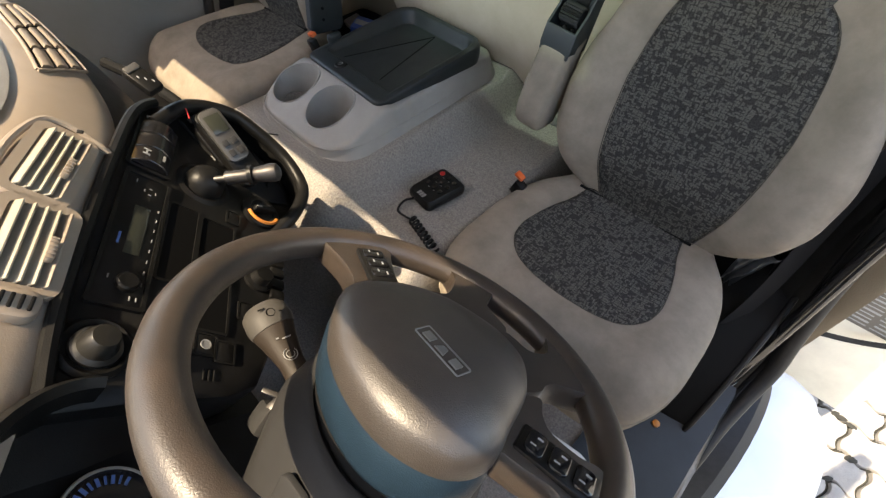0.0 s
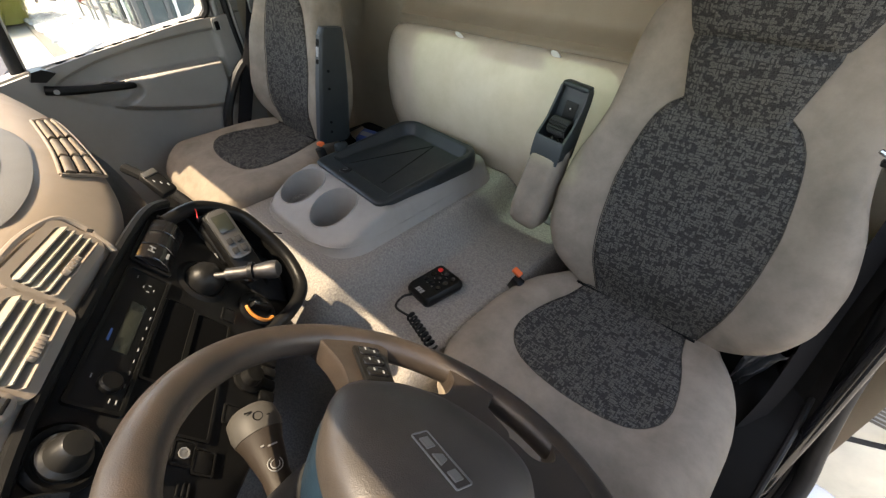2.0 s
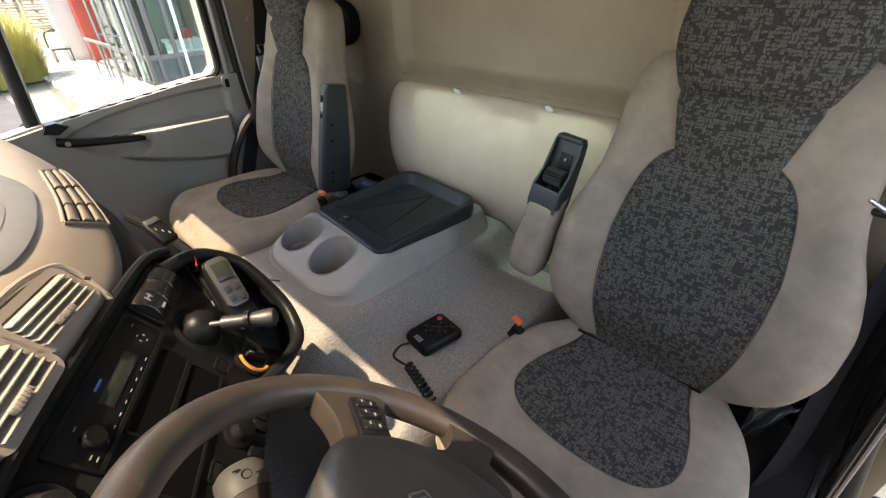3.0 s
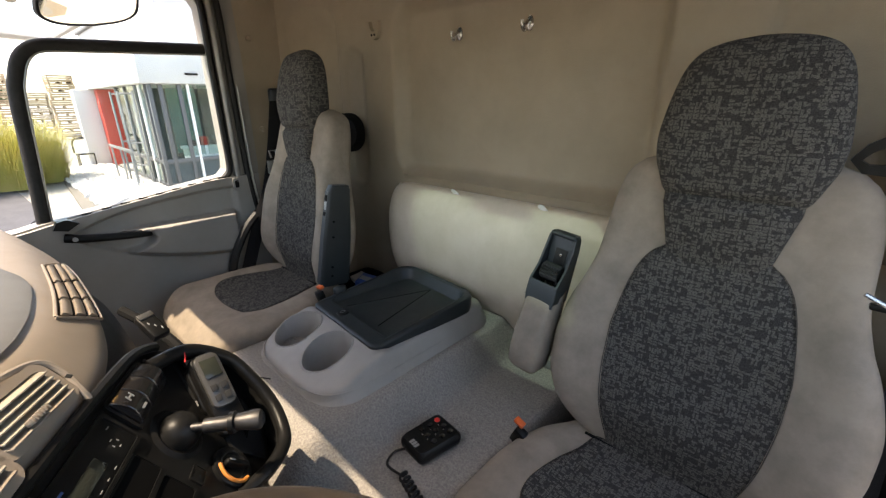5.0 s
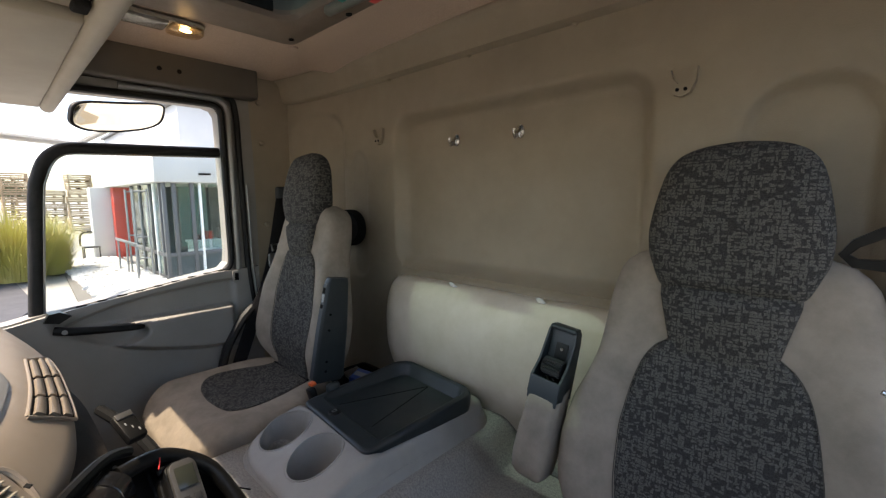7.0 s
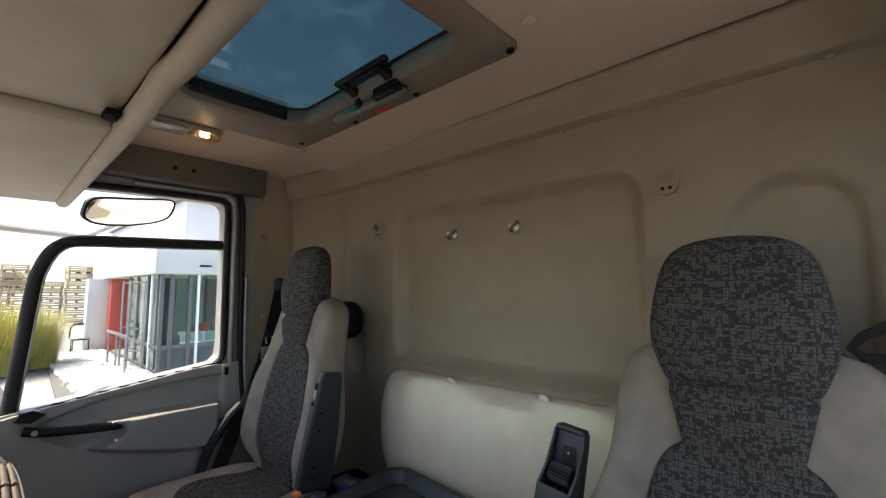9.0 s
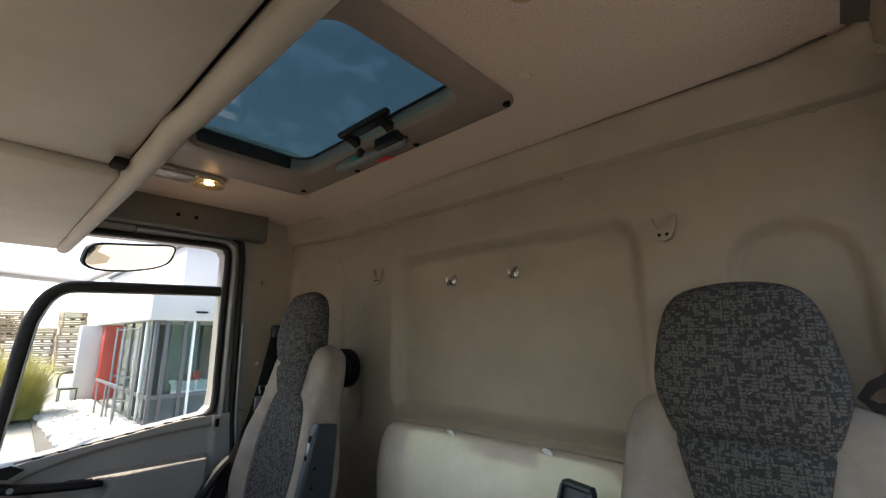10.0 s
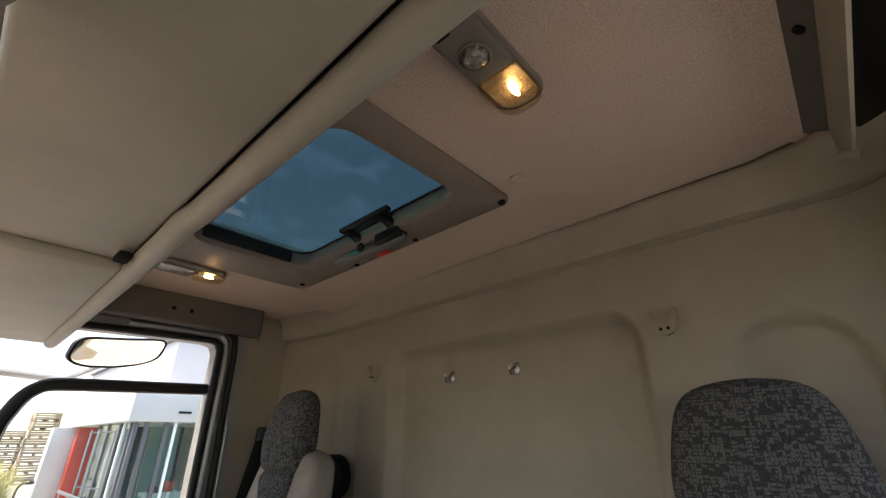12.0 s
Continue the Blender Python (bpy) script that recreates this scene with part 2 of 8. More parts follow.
LINING = material("beige_lining", (0.315, 0.258, 0.188), 0.6, grain=0.45, grain_size=0.0025, spots=0.15, spot_size=0.16)
FELT = material("beige_headliner_felt", (0.62, 0.485, 0.39), 0.95, grain=1.0, grain_size=0.0032, spots=0.4, spot_size=0.0028, spec=0.1)
IVORY = material("ivory_plastic", (0.335, 0.298, 0.236), 0.5, grain=0.35, grain_size=0.002, spots=0.12, spot_size=0.12)
YELLOWED = material("yellowed_moulding", (0.60, 0.515, 0.415), 0.6, grain=0.25, grain_size=0.003, spots=0.12, spot_size=0.08, spot_colour=(0.52, 0.44, 0.33))
DOOR_GREY = material("warm_grey_door_plastic", (0.27, 0.252, 0.228), 0.5, grain=0.25, grain_size=0.0015, spots=0.1, spot_size=0.1)
CONSOLE_GREY = material("grey_console_plastic", (0.30, 0.284, 0.265), 0.5, grain=0.3, grain_size=0.0015, spots=0.12, spot_size=0.06)
TAN_PAD = material("tan_dash_pad", (0.26, 0.212, 0.168), 0.5, grain=0.22, grain_size=0.0014, spots=0.1, spot_size=0.08)
GREY_PAD = material("grey_dash_insert", (0.12, 0.12, 0.12), 0.6, grain=0.3, grain_size=0.002, spots=0.1)
BLACK = material("black_plastic", (0.006, 0.006, 0.006), 0.34, spec=0.17, grain=0.35, grain_size=0.0012, spots=0.3, spot_size=0.03, spot_colour=(0.011, 0.0108, 0.0105))
GUNMETAL = material("worn_gunmetal", (0.07, 0.066, 0.064), 0.42, metal=0.7, grain=0.15, grain_size=0.001, spots=0.4, spot_size=0.012)
BLACK_MATT = material("matt_black", (0.010, 0.010, 0.010), 0.8, grain=0.2, spec=0.08)
RUBBER = material("black_rubber", (0.010, 0.010, 0.010), 0.55, grain=0.15, grain_size=0.003, spots=0.3, spot_size=0.02, spot_colour=(0.018, 0.018, 0.018), spec=0.25)
SLATE = material("blue_black_plastic", (0.020, 0.026, 0.029), 0.40, grain=0.25, grain_size=0.0012, spots=0.2, spot_size=0.05, spec=0.4)
SUEDE = material("taupe_suede", (0.285, 0.24, 0.193), 0.95, grain=0.35, grain_size=0.0015, spots=0.31, spot_size=0.07, spec=0.12)
SEAM = material("charcoal_seam_thread", (0.075, 0.068, 0.06), 0.95, grain=0.4, grain_size=0.001, spec=0.1)
FABRIC_BACK = patterned("patterned_fabric_upright", 1)
FABRIC_SEAT = patterned("patterned_fabric_lying", 2)
WHEEL_SKIN = material("worn_brown_black_wheel_skin", (0.046, 0.035, 0.0285), 0.34, spec=0.6, grain=0.45, grain_size=0.0011, spots=0.4, spot_size=0.04, spot_colour=(0.026, 0.0215, 0.019))
PAD_SKIN = material("grained_dark_pad_skin", (0.052, 0.044, 0.039), 0.38, spec=0.75, grain=0.5, grain_size=0.0013, spots=0.3, spot_size=0.05, spot_colour=(0.032, 0.028, 0.026))
CARPET = material("grey_floor_vinyl", (0.305, 0.282, 0.260), 0.80, grain=1.0, grain_size=0.0042, spots=0.4, spot_size=0.0042, spot_colour=(0.165, 0.155, 0.145), spec=0.25)
STEEL_DULL = material("dull_silver_plastic", (0.085, 0.083, 0.08), 0.35, metal=0.4, grain=0.1)
CHROME = material("worn_chrome", (0.5, 0.49, 0.48), 0.24, metal=1.0, spots=0.2, spot_size=0.02)
SILVER = material("silver_paint", (0.28, 0.28, 0.27), 0.35, metal=0.5, grain=0.1)
ORANGE = material("orange_button", (0.75, 0.13, 0.03), 0.4)
RED = material("red_plastic", (0.6, 0.03, 0.03), 0.45)
WHITE = material("white_paint", (0.8, 0.8, 0.78), 0.5, spots=0.06, spot_size=0.5)
MARK = material("white_print", (0.24, 0.24, 0.235), 0.6)
PANE = glass("window_glass", (0.93, 0.96, 0.95))
WINDSCREEN = glass("tinted_windscreen_glass", (0.81, 0.80, 0.765))
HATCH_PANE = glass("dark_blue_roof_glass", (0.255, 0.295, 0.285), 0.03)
# pale cloud wisps of the sky are painted into the pane's tint
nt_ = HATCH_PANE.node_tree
cloud_noise = nt_.nodes.new("ShaderNodeTexNoise")
cloud_noise.inputs["Scale"].default_value, cloud_noise.inputs["Detail"].default_value, cloud_noise.inputs["Distortion"].default_value = 11.0, 5.0, 0.8
cloud_at = nt_.nodes.new("ShaderNodeTexCoord")
nt_.links.new(cloud_at.outputs["Object"], cloud_noise.inputs["Vector"])
cloud_ramp = nt_.nodes.new("ShaderNodeMapRange")
cloud_ramp.inputs["From Min"].default_value, cloud_ramp.inputs["From Max"].default_value = 0.54, 0.82
nt_.links.new(cloud_noise.outputs["Fac"], cloud_ramp.inputs["Value"])
cloud_mix = nt_.nodes.new("ShaderNodeMix")
cloud_mix.data_type = "RGBA"
cloud_mix.inputs["A"].default_value, cloud_mix.inputs["B"].default_value = (0.195, 0.258, 0.250, 1), (0.265, 0.325, 0.31, 1)
nt_.links.new(cloud_ramp.outputs[0], cloud_mix.inputs["Factor"])
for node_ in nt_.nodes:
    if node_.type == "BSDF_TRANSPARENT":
        nt_.links.new(cloud_mix.outputs["Result"], node_.inputs[0])
VOID = material("unlit_hollow_black", (0.004, 0.004, 0.004), 0.9, spec=0.05)
HATCH_WALL = material("grey_green_frame_plastic", (0.12, 0.13, 0.115), 0.4, grain=0.15, spots=0.15, spot_size=0.05)
STEEL = material("grey_steel", (0.32, 0.33, 0.34), 0.4, metal=0.8, spots=0.2)


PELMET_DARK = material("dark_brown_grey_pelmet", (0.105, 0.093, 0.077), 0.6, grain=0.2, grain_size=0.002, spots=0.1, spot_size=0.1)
SURROUND = material("pinkish_brown_hatch_plastic", (0.20, 0.158, 0.125), 0.55, grain=0.2, grain_size=0.002, spots=0.12, spot_size=0.08)
PELMET = material("brown_grey_pelmet", (0.17, 0.145, 0.115), 0.6, grain=0.2, grain_size=0.002, spots=0.1, spot_size=0.1)
NIGHT_BLUE = material("dark_blue_hub_plastic", (0.012, 0.026, 0.042), 0.36, grain=0.35, grain_size=0.0013, spots=0.2, spot_size=0.04, spec=0.18)
COLUMN_GREY = material("grey_column_cover", (0.031, 0.031, 0.0315), 0.42, grain=0.2, grain_size=0.0015, spots=0.15, spot_size=0.06, spec=0.14)
KNOB_SATIN = material("satin_grey_knob", (0.022, 0.0215, 0.020), 0.28, metal=0.15, grain=0.15, grain_size=0.001, spots=0.35, spot_size=0.015)
STALK_BROWN = material("brown_grey_stalk", (0.026, 0.020, 0.016), 0.5, grain=0.15, grain_size=0.001, spots=0.15, spot_size=0.02, spec=0.18)
STALK_PALE = material("pale_grey_stalk_cap", (0.050, 0.047, 0.043), 0.5, grain=0.1, grain_size=0.001, spec=0.18)
AMBER = material("amber_ring", (0.55, 0.2, 0.04), 0.35)
LCD = material("grey_green_display", (0.028, 0.031, 0.024), 0.15)
GLOSS = material("glossy_black", (0.01, 0.01, 0.011), 0.12)
MIRROR = material("mirror_face", (0.92, 0.87, 0.74), 0.03, metal=1.0)
BELT = material("black_belt_webbing", (0.010, 0.010, 0.011), 0.85, grain=0.5, grain_size=0.001, spec=0.12)
BELT_BLUE = material("blue_grey_belt_plastic", (0.028, 0.034, 0.040), 0.5, grain=0.2)
BLUE_BOX = material("blue_carton", (0.03, 0.07, 0.25), 0.5)
LAMP_CLEAR = material("ribbed_lamp_lens", (0.36, 0.34, 0.30), 0.12, metal=0.55, grain=1.0, grain_size=0.007, spots=0.55, spot_size=0.012)
LAMP_GLASS = glass("warm_clear_lamp_glass", (0.93, 0.86, 0.74), 0.10)
REFLECTOR = material("warm_cream_reflector", (0.50, 0.40, 0.28), 0.22, metal=0.5, grain=0.8, grain_size=0.006, spots=0.5, spot_size=0.012)
BULB = glow("lamp_bulb", (1.0, 0.66, 0.28), 9.0)
DIAL_BLUE = material("blue_dial_print", (0.05, 0.11, 0.30), 0.5)
TEAL = material("teal_label", (0.02, 0.22, 0.2), 0.5)
FENDER = material("pale_blue_white_paint", (0.60, 0.64, 0.70), 0.22, spec=0.8, spots=0.1, spot_size=0.2)
CREAM = material("cream_painted_metal", (0.66, 0.61, 0.5), 0.4, spots=0.15, spot_size=0.1)
PLASTER = material("white_render", (0.52, 0.52, 0.505), 0.85, grain=0.4, grain_size=0.01, spots=0.06, spot_size=0.6)
FRAME_GREY = material("grey_window_frame", (0.10, 0.103, 0.106), 0.5, spots=0.1)
RED_PAINT = material("red_column_paint", (0.5, 0.05, 0.03), 0.5, spots=0.15, spot_size=0.3)
TIMBER = material("weathered_pallet_wood", (0.38, 0.28, 0.17), 0.85, grain=0.6, grain_size=0.01, spots=0.4, spot_size=0.1)
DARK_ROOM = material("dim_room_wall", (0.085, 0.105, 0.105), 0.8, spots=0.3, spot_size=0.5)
TEAL_ROOM = material("teal_inner_panel", (0.05, 0.17, 0.16), 0.5)
SHOP_GLASS = glass("shop_window_glass", (0.72, 0.82, 0.8), 0.1)
CONCRETE = material("pale_yard_concrete", (0.31, 0.297, 0.267), 0.9, grain=0.6, grain_size=0.02, spots=0.2, spot_size=0.8)
PAVER = material("pale_concrete_paver", (0.235, 0.227, 0.208), 0.9, grain=0.6, grain_size=0.006, spots=0.2, spot_size=0.05)
JOINT = material("dark_mossy_joint", (0.018, 0.018, 0.013), 0.95, grain=0.6, grain_size=0.01, spots=0.4, spot_size=0.03)
SOIL = material("dark_dry_soil", (0.16, 0.145, 0.125), 0.95, grain=0.7, grain_size=0.02, spots=0.4, spot_size=0.06)
GRAVEL = material("white_gravel", (0.62, 0.6, 0.56), 0.9, spots=0.3, spot_size=0.1)
ASPHALT = material("grey_asphalt", (0.07, 0.07, 0.075), 0.9, grain=0.7, grain_size=0.01, spots=0.2, spot_size=0.4)
LEAF = material("yellow_green_grass", (0.34, 0.34, 0.07), 0.7, spots=0.5, spot_size=0.4, spot_colour=(0.42, 0.36, 0.12))
TREE_LEAF = material("dull_green_leaf", (0.06, 0.085, 0.03), 0.8, spots=0.4, spot_size=0.5)
ROOF_TILE = material("brown_roof", (0.24, 0.13, 0.08), 0.85, spots=0.3, spot_size=0.5)
BARK = material("brown_bark", (0.12, 0.09, 0.06), 0.9, grain=0.8, grain_size=0.02)
# ---- the cab shell ----
REAR, SIDE, ROOF, TUNNEL = 0.97, -1.64, 0.495, -0.71
RIGHT = 0.26


def box_mask(x, z, x0, x1, z0, z1, r, soft):
    """1 inside a rectangle with round corners, 0 outside, with a soft edge."""
    cx, cz, hx, hz = (x0 + x1) / 2, (z0 + z1) / 2, (x1 - x0) / 2, (z1 - z0) / 2
    qx, qz = abs(x - cx) - hx + r, abs(z - cz) - hz + r
    dist = math.hypot(max(qx, 0), max(qz, 0)) + min(max(qx, qz), 0) - r
    return 1 - smooth_step(-soft, soft, dist)


def rear_depth(x, z):
    """How far back the rear lining lies at a place on it."""
    y = REAR + 0.042 * box_mask(x, z, -1.12, -0.315, -0.222, 0.26, 0.06, 0.020)
    y -= 0.016 * box_mask(x, z, -1.10, -0.29, -0.247, -0.229, 0.004, 0.004)
    y += 0.022 * box_mask(x, z, -0.14, 0.045, -0.6, 0.197, 0.085, 0.012)
    y += 0.012 * box_mask(x, z, -1.62, -1.44, -0.8, 0.325, 0.08, 0.010)
    y += 0.007 * box_mask(x, z, -1.40, -1.30, -0.3, 0.17, 0.05, 0.010)
    if x < -1.42:
        y -= 0.13 * smooth_step(-1.42, -1.68, x)
    y -= 0.14 * smooth_step(0.08, 0.30, x)
    return y


bm = bmesh.new()
sheet(bm, lambda u, v: Vector((SIDE - 0.02 + u * (RIGHT - SIDE + 0.04), 0, -1.0 + v * 1.44)), 230, 170, (0, 0.03, 0))
for v in bm.verts:
    v.co.y += rear_depth(v.co.x, v.co.z)
wall_rear = solid("wall_rear", bm, LINING, "beige moulded rear cab lining with pressed recess", "wall", kind="structure", angle=70)

# cornice along the rear top edge, rising into the corner over the driver's side
bm = bmesh.new()
prof = [(0.0, 0.398), (-0.020, 0.3995), (-0.025, 0.403), (-0.028, 0.425), (-0.033, 0.452), (-0.037, 0.466), (-0.043, 0.471), (-0.048, 0.477), (-0.048, 0.485), (-0.043, 0.4905), (-0.032, 0.493), (0.05, 0.51), (0.05, 0.38)]
rings = []
for k in range(91):
    x = SIDE + 0.01 + k / 90 * (RIGHT - SIDE - 0.02)
    ahead = 0.11 * smooth_step(-0.02, 0.12, x)
    rings.append([Vector((x, rear_depth(x, 0.4) + dy * (1.3 if dy < 0 else 1) - ahead * smooth_step(0.40, 0.47, z), z - 0.03 * smooth_step(-1.42, -1.64, x) - 0.03 * smooth_step(0.0, 0.08, x) * smooth_step(0.42, 0.47, z))) for dy, z in prof])
loft(bm, rings)
solid("trim_cornice", bm, LINING, "beige rounded cornice between rear lining and roof", "trim", kind="structure", angle=50)
# dark tube drawn in place of the shade in the headliner joint
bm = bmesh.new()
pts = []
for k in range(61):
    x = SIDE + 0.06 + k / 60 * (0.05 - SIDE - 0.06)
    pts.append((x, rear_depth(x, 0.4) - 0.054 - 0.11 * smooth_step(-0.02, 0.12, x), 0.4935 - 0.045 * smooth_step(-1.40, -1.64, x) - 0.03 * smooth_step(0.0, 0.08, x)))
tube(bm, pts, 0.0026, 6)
solid("trim_cornice_shade", bm, PELMET_DARK, "dark strip drawn as the shade line between headliner and cornice", "trim", kind="structure")
for x in (-1.15, -0.80, -0.48, 0.02):
    bm = bmesh.new()
    m = axes((x, rear_depth(x, 0.40) - 0.006, 0.401), (1, 0, 0), (0, 0, 1), (0, -1, 0))
    lathe(bm, [(0.008, -0.01), (0.008, 0.003), (0.006, 0.005), (0.001, 0.006)], m, 14)
    solid("trim_clip", bm, LINING, "small beige clip under the cornice", "clip", "cornice clips")

# ceiling with the hatch opening
HX0, HX1, HY0, HY1 = -1.14, -0.503, 0.282, 0.608


def roof_z(x):
    return ROOF - 0.045 * smooth_step(-1.40, -1.64, x) - 0.03 * smooth_step(0.0, 0.08, x)


bm = bmesh.new()
hole = [((HX0 + HX1) / 2 + a, (HY0 + HY1) / 2 + b) for a, b in rounded(HX1 - HX0 + 0.06, HY1 - HY0 + 0.06, 0.05)]
outer = []
for x, y in hole:
    cx, cy = (HX0 + HX1) / 2, (HY0 + HY1) / 2
    dx, dy = x - cx, y - cy
    k = min(((0.075 - cx) if dx > 0 else (cx - SIDE)) / max(abs(dx), 1e-6), ((1.02 - cy) if dy > 0 else (cy + 0.16)) / max(abs(dy), 1e-6))
    outer.append((cx + dx * k, cy + dy * k))
rows = []
for k in range(25):
    q = k / 24
    rows.append([Vector((hx + (ox - hx) * q, hy + (oy - hy) * q, 0)) for (hx, hy), (ox, oy) in zip(hole, outer)])
loft(bm, rows, caps=False)
for v in bm.verts:
    v.co.z = roof_z(v.co.x)
top = bmesh.ops.extrude_face_region(bm, geom=bm.faces[:])
bmesh.ops.translate(bm, vec=(0, 0, 0.03), verts=[g for g in top["geom"] if isinstance(g, bmesh.types.BMVert)])
solid("ceiling", bm, FELT, "beige felt headliner of the cab roof", "ceiling", kind="structure")
bm = bmesh.new()
rbox(bm, (-0.72, 0.0725, 0.56), (2.0, 0.465, 0.03), 0.01)
rbox(bm, (-0.72, 0.845, 0.56), (2.0, 0.39, 0.03), 0.01)
rbox(bm, (-1.455, 0.45, 0.56), (0.53, 0.42, 0.03), 0.01)
rbox(bm, (-0.09, 0.45, 0.56), (0.75, 0.42, 0.03), 0.01)
solid("roof_outer", bm, WHITE, "white painted outer roof of the cab", "roof", kind="structure")

# ---- roof hatch ----
hatch = thing("roof_hatch", (-0.805, 0.43, 0.48), "dark tinted roof hatch in a brown plastic surround", "roof hatch")
HCX, HCY = (HX0 + HX1) / 2, (HY0 + HY1) / 2
MR = axes((HCX, HCY, 0), (1, 0, 0), (0, 1, 0), (0, 0, 1))
bm = bmesh.new()
wi, hi_ = HX1 - HX0, HY1 - HY0
rings = []
for left, right, front_, back_, z, r in ((0.19, 0.067, 0.07, 0.109, 0.499, 0.035), (0.19, 0.067, 0.07, 0.109, 0.489, 0.035), (0.182, 0.059, 0.062, 0.101, 0.484, 0.033), (0.05, 0.038, 0.035, 0.045, 0.477, 0.05), (0.018, 0.014, 0.014, 0.018, 0.474, 0.052), (0.005, 0.005, 0.005, 0.005, 0.478, 0.054), (0.0, 0.0, 0.0, 0.0, 0.488, 0.055), (0.0, 0.0, 0.0, 0.0, 0.500, 0.055)):
    rings.append([MR @ Vector((a + (right - left) / 2, b + (back_ - front_) / 2, z)) for a, b in rounded(wi + left + right, hi_ + front_ + back_, r, 8)])
loft(bm, rings, caps=False)
part("surround", bm, SURROUND, hatch, "brown plastic surround", angle=30)
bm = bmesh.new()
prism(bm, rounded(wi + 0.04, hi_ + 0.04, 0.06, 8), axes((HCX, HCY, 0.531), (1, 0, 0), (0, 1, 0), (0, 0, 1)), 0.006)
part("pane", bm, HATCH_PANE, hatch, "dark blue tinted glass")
bm = bmesh.new()
ring_plate(bm, rounded(wi + 0.03, hi_ + 0.03, 0.065, 8), rounded(wi - 0.008, hi_ - 0.008, 0.052, 8), axes((HCX, HCY, 0.5265), (1, 0, 0), (0, 1, 0), (0, 0, 1)), 0.004)
part("seal", bm, RUBBER, hatch, "black rubber seal")
bm = bmesh.new()
ring_plate(bm, rounded(wi + 0.02, hi_ + 0.02, 0.058, 8), rounded(wi + 0.001, hi_ + 0.001, 0.055, 8), axes((HCX, HCY, 0.4995), (1, 0, 0), (0, 1, 0), (0, 0, 1)), 0.027)
part("frame_wall", bm, HATCH_WALL, hatch, "grey-green inner frame wall")
bm = bmesh.new()
rbox(bm, (HX0 + 0.006, HCY - 0.02, 0.508), (0.010, 0.27, 0.036), 0.004)
part("hinge_cover", bm, RUBBER, hatch, "black side cover strip")
# latch at the rear edge of the hatch
lx, ly = -0.800, 0.606
bm = bmesh.new()
tube(bm, [(lx - 0.185, ly + 0.022, 0.470), (lx - 0.178, ly + 0.022, 0.468), (lx - 0.02, ly + 0.026, 0.466), (lx + 0.085, ly + 0.028, 0.466), (lx + 0.095, ly + 0.028, 0.468)], [0.009, 0.014, 0.015, 0.016, 0.010], 14)
latch = part("latch", bm, HATCH_WALL, hatch, "grey-green two-arm hatch latch")
bm = bmesh.new()
rbox(bm, (lx + 0.005, ly - 0.036, 0.514), (0.195, 0.020, 0.015), 0.006, seg=3)
rbox(bm, (lx + 0.02, ly - 0.018, 0.508), (0.15, 0.012, 0.010), 0.004, seg=3)
for sx in (-0.066, 0.066):
    loft(bm, [[Vector((lx + sx + 0.012 * a, y, z + 0.009 * b)) for a, b in ((-1, -1), (1, -1), (1, 1), (-1, 1))] for y, z in ((ly - 0.040, 0.512), (ly - 0.012, 0.506), (ly + 0.012, 0.492), (ly + 0.026, 0.478))])
part("lever", bm, BLACK, latch, "black latch lever", angle=30)
bm = bmesh.new()
rbox(bm, (lx + 0.045, ly + 0.022, 0.476), (0.095, 0.040, 0.036), 0.010, seg=3)
part("latch_block", bm, BLACK, latch, "black latch block")
for sx in (-0.062, 0.083):
    bm = bmesh.new()
    lathe(bm, [(0.001, -0.012), (0.015, -0.012), (0.018, -0.008), (0.018, 0.008), (0.015, 0.012), (0.001, 0.012)], axes((lx + sx, ly + 0.020, 0.477), (0, 1, 0), (0, 0, 1), (1, 0, 0)), 16)
    part("pivot", bm, BLACK, latch)
bm = bmesh.new()
rbox(bm, (lx - 0.085, ly + 0.010, 0.463), (0.034, 0.022, 0.005), 0.002)
part("catch_mark", bm, TEAL, latch, "teal catch marker")
bm = bmesh.new()
rbox(bm, (-0.862, 0.695, 0.4825), (0.056, 0.022, 0.003), 0.001)
part("sticker", bm, RED, hatch, "small red sticker")
for sx, sy in ((-1.26, 0.675), (-0.985, 0.694), (-0.73, 0.692), (-0.452, 0.690)):
    bm = bmesh.new()
    lathe(bm, [(0.001, 0.0), (0.008, 0.0), (0.008, 0.008), (0.001, 0.008)], axes((sx, sy, 0.478), (1, 0, 0), (0, 1, 0), (0, 0, 1)), 12)
    part("screw", bm, BLACK_MATT, hatch)

# ---- floor: raised engine tunnel with lower foot wells ----
def tunnel_z(x, y):
    z = TUNNEL + 0.02 * smooth_step(0.85, 0.97, y) + 0.09 * smooth_step(-0.575, -0.645, x)
    z -= 0.27 * smooth_step(-0.40, -0.33, x) * (1 - 0.0 * y)
    z -= 0.27 * smooth_step(-1.06, -1.12, x) if x < -1.06 else 0
    z -= 0.30 * smooth_step(0.30, 0.10, y) * (1 - smooth_step(-0.40, -0.33, x)) * (1 - (smooth_step(-1.06, -1.12, x) if x < -1.06 else 0))
    return z - 0.12 * box_mask(x, y, -0.99, -0.70, 0.39, 0.86, 0.03, 0.02)


bm = bmesh.new()
sheet(bm, lambda u, v: Vector((SIDE + u * (0.235 - SIDE), -0.52 + v * 1.52, 0)), 150, 110, (0, 0, -0.03))
for v in bm.verts:
    v.co.z += tunnel_z(v.co.x, v.co.y)
solid("floor", bm, CARPET, "grey speckled vinyl cab floor over the engine tunnel", "floor", kind="structure", angle=80)
# seam of the floor covering in front of the console
bm = bmesh.new()
